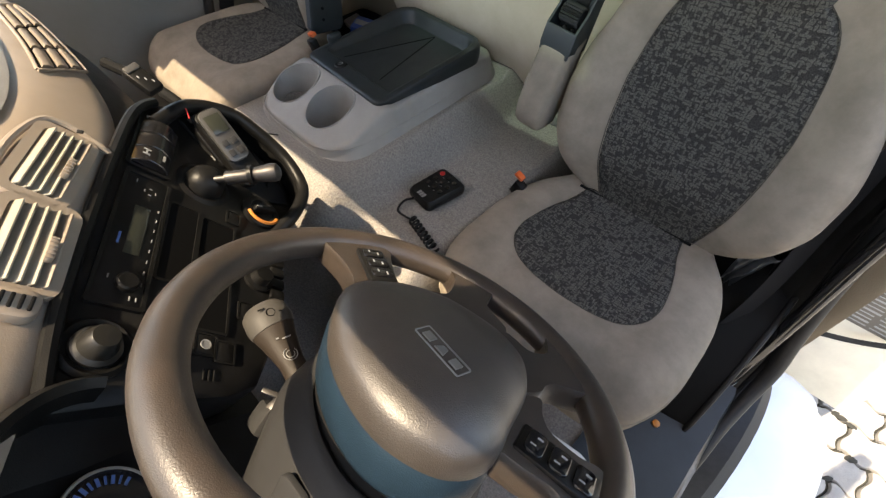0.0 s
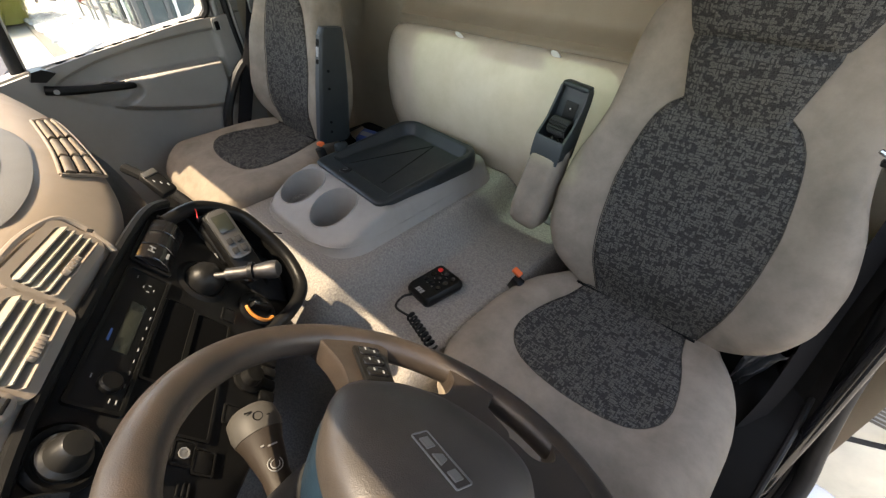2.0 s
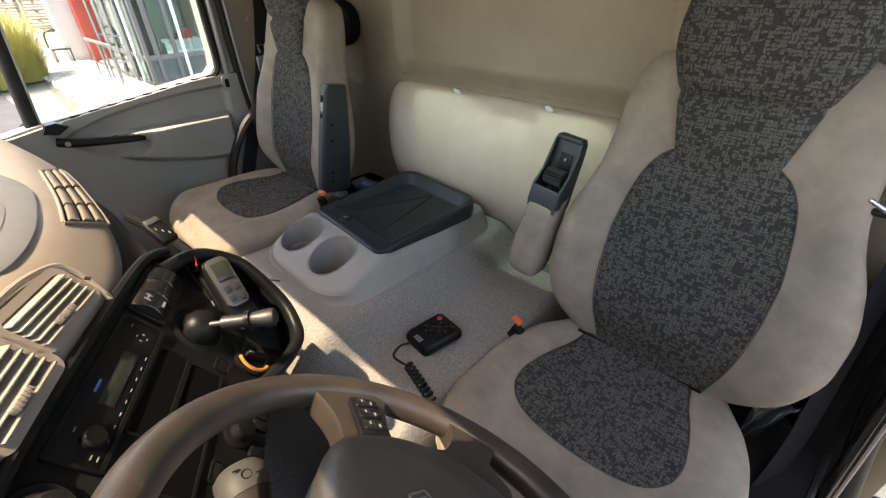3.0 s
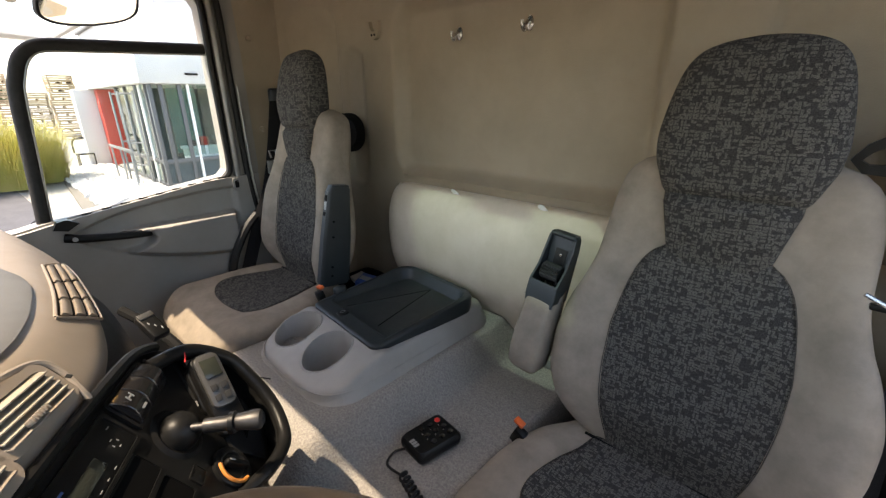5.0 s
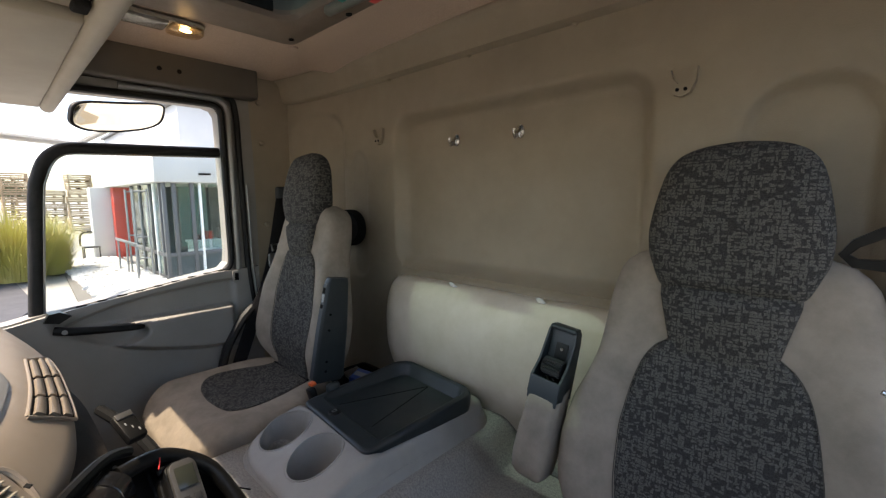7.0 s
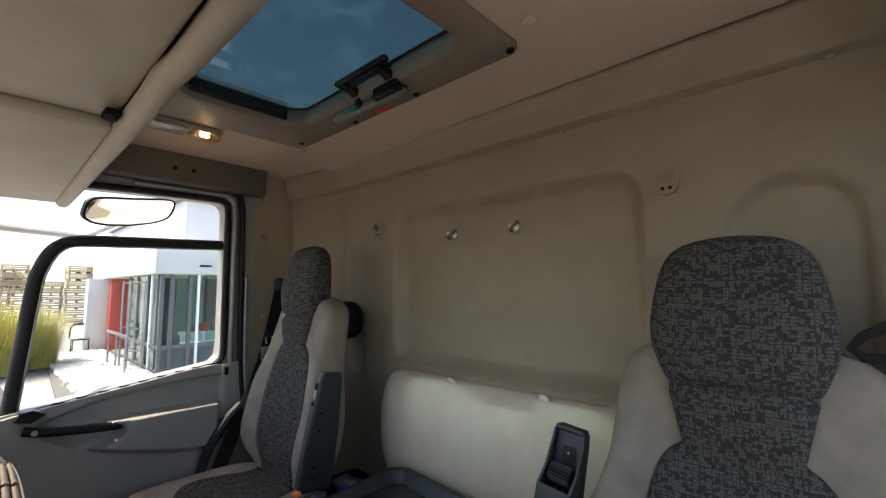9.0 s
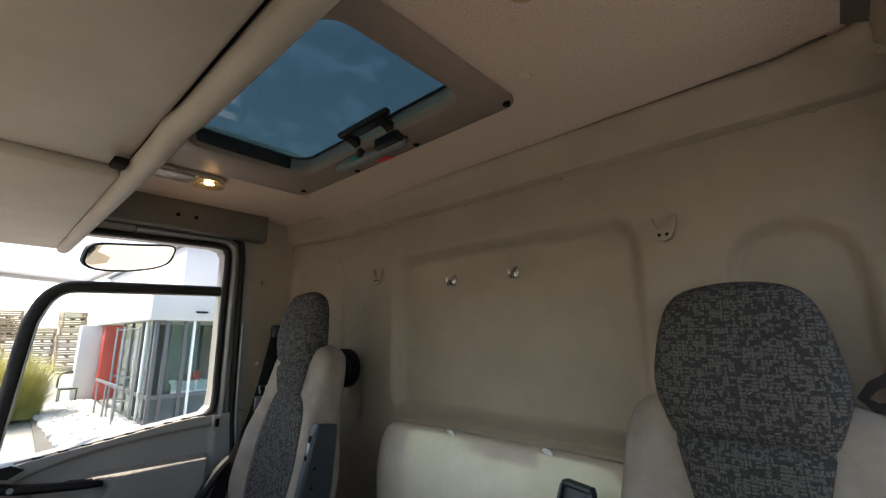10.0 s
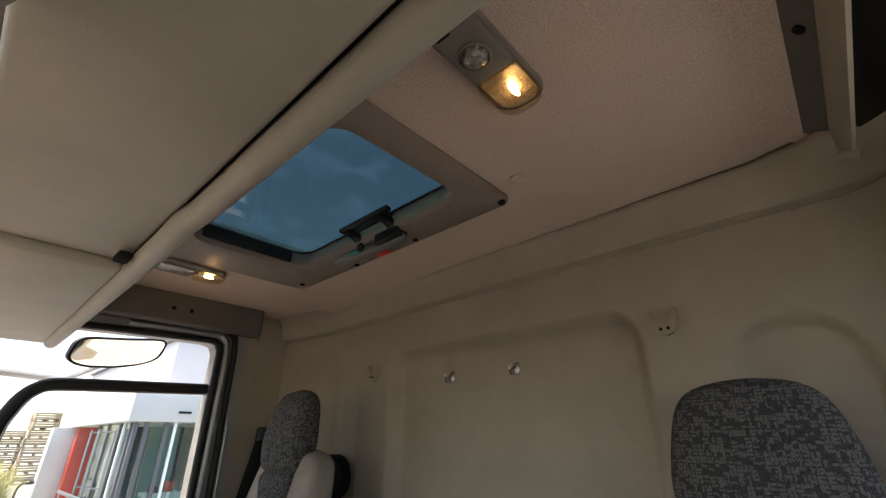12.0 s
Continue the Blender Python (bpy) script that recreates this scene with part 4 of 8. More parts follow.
# ---- seats ----
def seat(name, cx, yj, zc, lean, length, wide, back_wide, back_tall, shift, offset, label):
    s = thing(name, (cx, yj - 0.2, zc - 0.30), label, "seat", "cab seats")
    mid_x = cx + offset

    def top(u, w):
        """Height of the cushion at u across and w ahead of the backrest."""
        z = zc + 0.018 * smooth_step(0.10, 0.19, abs(u) / wide) - 0.010 * (1 - (w / length - 0.5) ** 2 * 4)
        return z - 0.050 * smooth_step(0.70, 1.0, w / length) ** 2

    CW = [(-0.07, 0.15), (0.0, 0.185), (0.05, 0.222), (0.11, 0.244), (0.18, 0.253), (0.26, 0.253), (0.32, 0.246), (0.37, 0.228), (0.40, 0.205), (0.42, 0.17), (0.425, 0.15)]
    bm = bmesh.new()
    rings = []
    for i in range(61):
        q = 1 - (1 - i / 60) ** 1.4
        w = -0.07 + q * (length + 0.07)
        hw = wide * curve_at(CW, w / length * 0.425)
        end = math.sqrt(max(0.0, 1 - max(0, (q - 0.90) / 0.10) ** 2.4)) * math.sqrt(max(0.02, 1 - max(0, (0.06 - q) / 0.06) ** 2))
        ring = []
        for k in range(64):
            a = k * math.tau / 64
            c, si = math.cos(a), math.sin(a)
            u = hw * math.copysign(abs(c) ** 0.36, c)
            zt, zb = top(u, max(0, w)), zc - 0.13
            mid = (zt + zb) / 2
            ring.append(Vector((mid_x + u, yj - w, mid + (zt - mid) * math.copysign(abs(si) ** 0.42, si) * (0.35 + 0.65 * end))))
        rings.append(ring)
    loft(bm, rings)
    cushion = part("cushion", bm, SUEDE, s, "taupe suede seat cushion", angle=75)
    IW = [(0.0, 0.112), (0.05, 0.122), (0.10, 0.139), (0.15, 0.151), (0.19, 0.156), (0.22, 0.152), (0.245, 0.137), (0.262, 0.112), (0.273, 0.078), (0.279, 0.04), (0.281, 0.004)]
    bm = bmesh.new()
    rings, rim_a, rim_b = [], [], []
    for i in range(41):
        w = 0.281 * (1 - (1 - i / 40) ** 1.5) * length / 0.425 + 0.002
        hw = wide * curve_at(IW, (w - 0.002) / length * 0.425)
        ring = []
        for k in range(33):
            e = k / 16 - 1
            u = hw * e
            edge = 1 - smooth_step(0.94, 1.0, abs(e))
            ring.append(Vector((mid_x + u, yj - w, top(u, w) + 0.0005 + 0.005 * edge * smooth_step(0.0, 0.015, 0.283 * length / 0.425 - w))))
        rim_a.append(ring[0] + Vector((0, 0, 0.001)))
        rim_b.append(ring[-1] + Vector((0, 0, 0.001)))
        ring += [Vector((mid_x + hw * (1 - k / 4), yj - w, zc - 0.04)) for k in range(9)]
        rings.append(ring)
    loft(bm, rings)
    part("insert", bm, FABRIC_SEAT, cushion, "charcoal patterned fabric insert", angle=75)
    bm = bmesh.new()
    tube(bm, rim_a + rim_b[::-1], 0.0008, 6)
    part("piping", bm, SEAM, cushion, "dark seam piping")
    bm = bmesh.new()
    tube(bm, [(mid_x + side * (wide * curve_at(CW, w) + 0.0005), yj - w * length / 0.425, zc - 0.048 - 0.02 * smooth_step(0.3, 0.42, w)) for side, ws in ((-1, [0.02 * k for k in range(22)]), (1, [0.42 - 0.02 * k for k in range(22)])) for w in ws], 0.0022, 6)
    part("edge_piping", bm, SUEDE, cushion)
    # backrest
    up = Vector((0, math.sin(lean), math.cos(lean))) * back_tall
    fw = Vector((0, -math.cos(lean), math.sin(lean)))
    o = Vector((cx + shift, yj, zc))
    HW = [(-0.04, 0.10), (0.0, 0.155), (0.03, 0.192), (0.08, 0.230), (0.15, 0.254), (0.20, 0.255), (0.28, 0.239), (0.34, 0.215), (0.40, 0.199), (0.50, 0.191), (0.55, 0.180), (0.58, 0.158), (0.597, 0.125)]

    def front(u, v):
        b = 0.050 * smooth_step(0.10, 0.23, abs(u) / back_wide) * smooth_step(0.60, 0.30, v)
        return 0.012 + b - 0.02 * smooth_step(0.1, 0.0, v) + 0.012 * smooth_step(0.25, 0.1, v)

    bm = bmesh.new()
    rings = []
    for i in range(45):
        q = i / 44
        v = -0.04 + 0.637 * q
        hw = back_wide * curve_at(HW, v)
        end = math.sqrt(max(0.02, 1 - max(0, (q - 0.94) / 0.06) ** 2))
        ring = []
        for k in range(60):
            a = k * math.tau / 60
            c, si = math.cos(a), math.sin(a)
            u = hw * (0.93 + 0.07 * end) * math.copysign(abs(c) ** 0.5, c)
            f, bk = front(u, v), -0.095
            mid = (f + bk) / 2
            ring.append(o + Vector((u, 0, 0)) + up * v + fw * (mid + (f - mid) * math.copysign(abs(si) ** 0.5, si) * (0.25 + 0.75 * end)))
        rings.append(ring)
    loft(bm, rings)
    back = part("backrest", bm, SUEDE, s, "taupe suede backrest with side bolsters", angle=75)
    PW = [(0.0, 0.108), (0.06, 0.124), (0.125, 0.136), (0.20, 0.142), (0.25, 0.142), (0.30, 0.136), (0.35, 0.127), (0.385, 0.117), (0.41, 0.104), (0.425, 0.091), (0.434, 0.078)]
    bm = bmesh.new()
    rings, rim_a, rim_b = [], [], []
    for i in range(33):
        v = 0.003 + 0.431 * i / 32
        hw = back_wide * curve_at(PW, v)
        ring = []
        for k in range(37):
            u = hw * (k / 18 - 1)
            edge = 1 - smooth_step(0.9, 1.0, abs(k / 18 - 1))
            ring.append(o + Vector((u, 0, 0)) + up * v + fw * (front(u, v) - 0.002 + 0.008 * edge))
        rim_a.append(ring[0] + fw * 0.003)
        rim_b.append(ring[-1] + fw * 0.003)
        ring += [o + Vector((hw * (1 - k / 4), 0, 0)) + up * v + fw * (-0.02) for k in range(9)]
        rings.append(ring)
    loft(bm, rings)
    part("insert", bm, FABRIC_BACK, back, "charcoal patterned fabric insert", angle=75)
    bm = bmesh.new()
    tube(bm, rim_a + rim_b[::-1], 0.0009, 6)
    part("piping", bm, SEAM, back, "dark seam piping")
    # crease shade: a matt black tube laid where cushion meets backrest
    bm = bmesh.new()
    tube(bm, [Vector((mid_x + 0.13 * back_wide * (k / 6 - 1), yj - 0.010, top(0.1 * (k / 6 - 1), 0.012) + 0.001 + 0.004 * abs(k / 6 - 1))) for k in range(13)], 0.003, 8)
    part("crease_shade", bm, BLACK_MATT, s, "black tube drawn as the shade between cushion and backrest")
    # neck and head
    NW = [(0.405, 0.072), (0.437, 0.079), (0.48, 0.089), (0.525, 0.101), (0.555, 0.113), (0.59, 0.124), (0.62, 0.126), (0.65, 0.123), (0.70, 0.114), (0.730, 0.105), (0.752, 0.090), (0.765, 0.070), (0.773, 0.048), (0.777, 0.02)]
    bm = bmesh.new()
    rings = []
    for i in range(61):
        q = i / 60
        v = 0.405 + 0.372 * (1 - (1 - q) ** 1.5)
        hw = back_wide * curve_at(NW, v)
        th = 0.5 * curve_at([(0.405, 0.03), (0.5, 0.07), (0.58, 0.10), (0.7, 0.085), (0.755, 0.06), (0.777, 0.016)], v)
        fc = curve_at([(0.405, 0.016), (0.46, 0.034), (0.512, 0.041), (0.525, 0.028), (0.538, 0.042), (0.62, 0.052), (0.70, 0.046), (0.755, 0.032), (0.777, 0.004)], v)
        ring = []
        for k in range(48):
            a = k * math.tau / 48
            c, si = math.cos(a), math.sin(a)
            ring.append(o + Vector((hw * math.copysign(abs(c) ** 0.6, c), 0, 0)) + up * v + fw * (fc - th + th * math.copysign(abs(si) ** 0.55, si)))
        rings.append(ring)
    loft(bm, rings)
    head = part("headrest", bm, FABRIC_BACK, s, "charcoal patterned fabric headrest", angle=75)
    bm = bmesh.new()
    rbox(bm, (cx, yj - length * 0.47, zc - 0.15), (0.40 * wide, length * 0.85, 0.06), 0.015)
    part("cushion_pan", bm, BLACK, s, "black plastic seat pan")
    bm = bmesh.new()
    rbox(bm, (cx, yj - 0.16, zc - 0.235), (0.30, 0.28, 0.13), 0.02)
    part("seat_base", bm, BLACK, s, "black plastic seat base")
    return s, o, up, fw


driver, o, up, fw = seat("driver_chair", -0.125, 0.74, -0.68, radians(9), 0.425, 1.0, 1.0, 1.0, 0.0, -0.022, "taupe suede driver's seat with charcoal patterned fabric")
# folded armrest beside the driver's backrest
av = Vector((0.034, 0.050, 0.305)).normalized()
au = (Vector((1, 0, 0)) - av * av.x).normalized()
am = axes(Vector((-0.430, 0.722, -0.580)), au, av, au.cross(av))


def soft_ring(hw, v, d0, d1, tip=0.0):
    """One rounded cross-section of the armrest; tip tilts its plane towards its inner side."""
    ring = []
    for k in range(32):
        c, s_ = math.cos(k * math.tau / 32), math.sin(k * math.tau / 32)
        x, y = math.copysign(abs(c) ** 0.45, c), math.copysign(abs(s_) ** 0.45, s_)
        ring.append(am @ Vector((hw * x, v + tip * (x + 1) / 2 * (1 - y) / 2, (d0 + d1) / 2 + (d1 - d0) / 2 * y)))
    return ring


bm = bmesh.new()
loft(bm, [soft_ring(*r) for r in ((0.016, 0.0, -0.02, 0.012), (0.030, 0.006, -0.034, 0.026), (0.036, 0.018, -0.042, 0.036), (0.038, 0.05, -0.045, 0.041), (0.037, 0.10, -0.045, 0.039), (0.035, 0.150, -0.045, 0.033), (0.0345, 0.172, -0.045, 0.029, 0.04), (0.030, 0.178, -0.04, 0.024, 0.04))])
arm = part("armrest", bm, SUEDE, driver, "folded suede armrest", angle=70)
# open blue-black shell over its hinge: back plate, rim, front cup and sloping cheeks
bm = bmesh.new()
loft(bm, [[am @ Vector((x * w_, v, d)) for x, d in ((-1, -0.034), (1, -0.034), (1, d1), (0.86, d1), (0.86, -0.022), (-0.86, -0.022), (-0.86, d1), (-1, d1))] for v, w_, d1 in ((0.176, 0.0345, 0.024), (0.215, 0.034, 0.024), (0.245, 0.0335, 0.004), (0.290, 0.033, -0.008), (0.312, 0.031, -0.010), (0.322, 0.026, -0.013))])
shell = part("hinge_shell", bm, SLATE, arm, "blue-black plastic hinge shell", angle=30)
bm = bmesh.new()
rbox(bm, (0, 0.3165, -0.021), (0.058, 0.010, 0.026), 0.004, m=am, seg=3)
part("shell_top", bm, SLATE, arm)
bm = bmesh.new()
rbox(bm, (0, 0.190, 0.022), (0.0665, 0.050, 0.007), 0.0025, m=am, seg=3)
part("front_cup", bm, BELT_BLUE, arm, "blue-grey front of the hinge cup")
bm = bmesh.new()
rbox(bm, (0, 0.279, -0.0205), (0.054, 0.066, 0.003), 0.001, m=am)
part("face_plate", bm, BELT_BLUE, arm, "blue-grey back of the hinge cup")
bm = bmesh.new()
rbox(bm, (0.002, 0.268, -0.0185), (0.027, 0.036, 0.003), 0.001, m=am)
part("inner_plate", bm, RUBBER, arm)
bm = bmesh.new()
mk = am @ axes((0, 0.236, -0.002), (0, 1, 0), (0, 0, 1), (1, 0, 0))
rings = []
for h in (-0.021, -0.018, 0.018, 0.021):
    r0 = 0.0175 if abs(h) < 0.02 else 0.0155
    rings.append([mk @ Vector(((r0 + 0.0012 * (-1) ** k) * math.cos(k * math.tau / 40), (r0 + 0.0012 * (-1) ** k) * math.sin(k * math.tau / 40), h)) for k in range(40)])
loft(bm, rings)
part("adjuster_wheel", bm, RUBBER, arm, "ribbed black adjuster wheel", angle=20)
for x, v, d in ((0.004, 0.274, -0.0165), (-0.006, 0.212, 0.004), (0.010, 0.212, 0.004)):
    bm = bmesh.new()
    lathe(bm, [(0.001, -0.004), (0.0042, -0.004), (0.0042, 0.002), (0.003, 0.004), (0.001, 0.004)], am @ pose(x, v, d), 12)
    part("screw", bm, CHROME, arm)
# lever on the outer side of the driver's backrest
bm = bmesh.new()
tube(bm, bezier([o + Vector((0.178, -0.052, 0.452)), o + Vector((0.205, -0.048, 0.440)), o + Vector((0.235, -0.02, 0.432))], 5), 0.003, 8)
part("recline_lever", bm, CHROME, driver, "chrome lever rod")
bm = bmesh.new()
rbox(bm, o + Vector((0.212, -0.02, 0.428)), (0.05, 0.014, 0.008), 0.003)
part("lever_grip", bm, BLACK, driver)

passenger, po, pup, pfw = seat("passenger_chair", -1.265, 0.650, -0.580, radians(8), 0.40, 1.0, 0.88, 0.946, -0.04, -0.045, "taupe suede passenger seat with charcoal patterned fabric")
# plain folded armrest on the inner side of the passenger backrest
pm = axes(po + Vector((0.212, -0.010, 0)), Vector((1, 0, 0)), pup, pfw)
bm = bmesh.new()
rings = []
for v, d0_, d1_ in ((0.035, -0.045, 0.040), (0.045, -0.055, 0.048), (0.20, -0.055, 0.040), (0.35, -0.045, 0.026), (0.365, -0.040, 0.018)):
    rings.append([pm @ Vector((0.013 * x, v, (d0_ + d1_) / 2 + (d1_ - d0_) / 2 * y)) for x, y in rounded(2, 2, 0.25, 3)])
loft(bm, rings)
parm = part("armrest", bm, SLATE, passenger, "folded blue-black armrest shell")
bm = bmesh.new()
loft(bm, [[pm @ Vector((x, v, d + e)) for x, e in ((-0.010, 0), (0.010, 0), (0.009, 0.003), (-0.009, 0.003))] for v, d in ((0.05, 0.0475), (0.20, 0.0395), (0.345, 0.0262))])
part("edge_strip", bm, BELT_BLUE, parm, "blue-grey edge strip")
for v, h in ((0.325, 0.018), (0.275, 0.012)):
    bm = bmesh.new()
    rbox(bm, (0, 0, 0), (0.012, h, 0.003), 0.001, m=pm @ pose(0, v, 0.0315 + 0.0009 * (0.325 - v) * 100, -5))
    part("slot", bm, BLACK_MATT, parm)
bm = bmesh.new()
rbox(bm, (0, 0.30, 0.0330), (0.011, 0.026, 0.003), 0.001, m=pm)
part("slot_plate", bm, STEEL, parm)
for v in (0.07, 0.10, 0.2, 0.25):
    bm = bmesh.new()
    lathe(bm, [(0.001, 0), (0.004, 0), (0.004, 0.003), (0.001, 0.003)], pm @ axes((0.0125, v, 0.012), (0, 1, 0), (0, 0, 1), (1, 0, 0)), 10)
    part("screw", bm, BLACK_MATT, parm)

# ---- buckles and belts ----
def buckle(x, y, z, dx):
    b = thing("seat_belt_buckle", (x, y, z - 0.1), "black seat belt buckle with orange release button", "belt buckle", "belt buckles")
    bm = bmesh.new()
    rbox(bm, (0, 0, 0), (0.028, 0.020, 0.06), 0.005, m=pose(x, y, z - 0.035, 12, dx, 0))
    part("case", bm, BLACK, b)
    bm = bmesh.new()
    rbox(bm, (0, 0, 0.006), (0.024, 0.015, 0.010), 0.003, m=pose(x, y, z, 12, dx, 0))
    part("release_button", bm, ORANGE, b, "orange release button")
    bm = bmesh.new()
    tube(bm, [(x, y + 0.01, z - 0.06), (x + 0.02, y + 0.03, z - 0.14), (x + 0.03, y + 0.05, z - 0.2)], 0.009, 8)
    part("stalk", bm, BLACK_MATT, b)


buckle(-0.388, 0.642, -0.662, 25)
buckle(-1.045, 0.575, -0.525, -8)


def strap(bm, pts, w, across):
    """A flat belt along points; across gives the direction of its width."""
    a = Vector(across).normalized() * w / 2
    rings = []
    for p in bezier(pts, 6):
        n_ = Vector((0.0015, 0.0015, 0.0))
        rings.append([p - a - n_, p + a - n_, p + a + n_, p - a + n_])
    loft(bm, rings)


belt = thing("driver_seat_belt", (0.12, 0.88, -0.7), "black driver's seat belt hanging from its pillar anchor", "seat belt", "seat belts")
bm = bmesh.new()
gm = axes((0, 0.868, 0), (1, 0, 0), (0, 0, 1), (0, -1, 0))
ring_plate(bm, [(0.004, -0.088), (0.018, -0.066), (0.048, -0.046), (0.100, -0.030), (0.150, -0.032), (0.150, -0.105), (0.090, -0.112), (0.020, -0.106)], [(0.016, -0.088), (0.026, -0.076), (0.050, -0.062), (0.086, -0.056), (0.110, -0.058), (0.110, -0.086), (0.084, -0.092), (0.026, -0.094)], gm, 0.016)
part("anchor_guide", bm, BLACK, belt, "black belt guide", angle=20)
bm = bmesh.new()
rbox(bm, (0.13, 0.874, -0.068), (0.07, 0.04, 0.085), 0.015, seg=3)
part("guide_cover", bm, BLACK, belt)
bm = bmesh.new()
strap(bm, [(0.12, 0.85, -0.08), (0.125, 0.82, -0.3), (0.13, 0.78, -0.5), (0.135, 0.74, -0.68), (0.125, 0.70, -0.78)], 0.045, (0.6, 0.8, 0))
part("webbing", bm, BELT, belt, "black belt webbing")
bm = bmesh.new()
rbox(bm, (0, 0, 0), (0.05, 0.012, 0.05), 0.004, m=pose(0.115, 0.75, -0.80, 30, 20, 30))
tube(bm, [(0.11, 0.77, -0.75), (0.12, 0.76, -0.84), (0.11, 0.78, -0.95)], 0.012, 8)
part("lower_anchor", bm, BLACK_MATT, belt)
pbelt = thing("passenger_seat_belt", (SIDE + 0.05, 0.72, -0.6), "black passenger seat belt with steel tongue", "seat belt", "seat belts")
bm = bmesh.new()
rbox(bm, (SIDE + 0.025, 0.795, 0.0), (0.03, 0.05, 0.09), 0.01, seg=3)
part("anchor_guide", bm, BELT_BLUE, pbelt, "blue-grey belt guide")
bm = bmesh.new()
strap(bm, [(SIDE + 0.045, 0.785, 0.0), (SIDE + 0.05, 0.75, -0.16), (SIDE + 0.055, 0.71, -0.30), (SIDE + 0.06, 0.64, -0.45), (SIDE + 0.06, 0.58, -0.60)], 0.045, (0.2, 1, 0))
part("webbing", bm, BELT, pbelt)
bm = bmesh.new()
rbox(bm, (SIDE + 0.06, 0.735, -0.235), (0.012, 0.05, 0.05), 0.004)
tube(bm, [(SIDE + 0.068, 0.725, -0.20), (SIDE + 0.068, 0.72, -0.175), (SIDE + 0.068, 0.745, -0.175), (SIDE + 0.068, 0.745, -0.20)], 0.004, 6)
part("tongue", bm, STEEL, pbelt, "steel belt tongue")
bm = bmesh.new()
tube(bm, bezier([(SIDE + 0.04, 0.66, -0.40), (SIDE + 0.05, 0.60, -0.45), (SIDE + 0.05, 0.54, -0.55), (SIDE + 0.05, 0.51, -0.66)], 6), 0.016, 8)
solid("door_check_strap", bm, RUBBER, "black rubber strap beside the passenger door", "strap")
# ---- dashboard ----
PO = Vector((-0.465, -0.025, -0.357))
P1, PN = Vector((0.846, -0.533, 0)).normalized(), Vector((0.4146, 0.658, 0.6287)).normalized()
P2 = Vector((0.3351, 0.5318, -0.7776)).normalized()
PM = axes(PO, P1, P2, PN)


def on_panel(a, b, c=0.0):
    """A place on the centre panel: a towards the driver's door, b down it, c off it."""
    return PO + P1 * a + P2 * b + PN * c


def panel_pose(a, b, c=0.0, turn=0):
    return axes(on_panel(a, b, c), P1, P2, PN) @ pose(0, 0, 0, 0, 0, turn)


dash = thing("dashboard", (-0.7, -0.15, -0.75), "tan and black lorry dashboard wrapped round the driver", "dashboard")
PATH = bezier([(-0.08, -0.33, 0), (-0.19, -0.283, 0), (-0.334, -0.193, 0), (-0.42, -0.139, 0), (-0.5035, -0.086, 0), (-0.575, -0.042, 0), (-0.640, -0.013, 0), (-0.74, 0.005, 0), (-0.90, 0.012, 0), (-1.15, 0.005, 0), (-1.40, -0.04, 0), (-1.58, -0.12, 0)], 8)


def along(profile, path=PATH):
    """Sweep an (out, z) profile along the rear edge of the dash."""
    rings = []
    for i, p in enumerate(path):
        t = (path[min(i + 1, len(path) - 1)] - path[max(i - 1, 0)]).normalized()
        out = Vector((-t.y, t.x, 0)) * -1
        if out.y < 0:
            out = -out
        rings.append([p + out * d_ + Vector((0, 0, z)) for d_, z in profile])
    return rings


PAD = [(-0.40, -0.262), (-0.25, -0.243), (-0.12, -0.240), (-0.05, -0.243), (-0.02, -0.250), (0.0, -0.264), (0.018, -0.285), (0.035, -0.307), (0.045, -0.322), (0.046, -0.330), (0.038, -0.336), (-0.02, -0.336), (-0.38, -0.33)]
bm = bmesh.new()
loft(bm, along(PAD))
pad = part("top_pad", bm, TAN_PAD, dash, "tan grained top pad", angle=50)
bm = bmesh.new()
loft(bm, along([(0.030, -0.334), (0.040, -0.350), (0.060, -0.380), (0.085, -0.42), (0.075, -0.50), (0.02, -0.62), (-0.05, -0.72), (-0.30, -0.72), (-0.30, -0.34)]))
part("lower_shell", bm, BLACK, dash, "black lower dash shell", angle=45)
# grey speaker insert on top of the pad
def strip(profile, i0, i1, taper):
    """Part of a sweep along the dash, drawn in towards its ends."""
    rings = along(profile, PATH)
    out = []
    for i in range(i0, i1 + 1):
        e = min(i - i0, i1 - i) / taper
        k = math.sqrt(max(0.02, 1 - (1 - min(1, e)) ** 2))
        mid = sum(rings[i], Vector()) / len(rings[i])
        out.append([Vector((mid.x + (p.x - mid.x) * k, mid.y + (p.y - mid.y) * k, p.z)) for p in rings[i]])
    return out


bm = bmesh.new()
loft(bm, strip([(-0.24, -0.236), (-0.12, -0.2335), (-0.05, -0.2365), (-0.024, -0.243), (-0.015, -0.2485), (-0.05, -0.256), (-0.24, -0.256)], 33, 68, 9))
insert = part("speaker_insert", bm, GREY_PAD, dash, "grey speaker insert", angle=50)
bm = bmesh.new()
loft(bm, strip([(-0.22, -0.232), (-0.12, -0.2300), (-0.055, -0.2325), (-0.042, -0.2375), (-0.06, -0.245), (-0.22, -0.245)], 38, 63, 8))
grille = part("speaker_grille", bm, GREY_PAD, insert, "pale speckled speaker grille", angle=50)
bm = bmesh.new()
rings = along([(-0.055 - 0.0075 * k, -0.2305 + (0.0006 * min(k, 6)) * 0.4) for k in range(20)], bezier(PATH[40:62], 3))
for i, ring in enumerate(rings):
    for j, p in enumerate(ring):
        if (i + j) % 2 == 0:
            rbox(bm, p + Vector((0, 0, 0.0012)), (0.004, 0.004, 0.0012), 0)
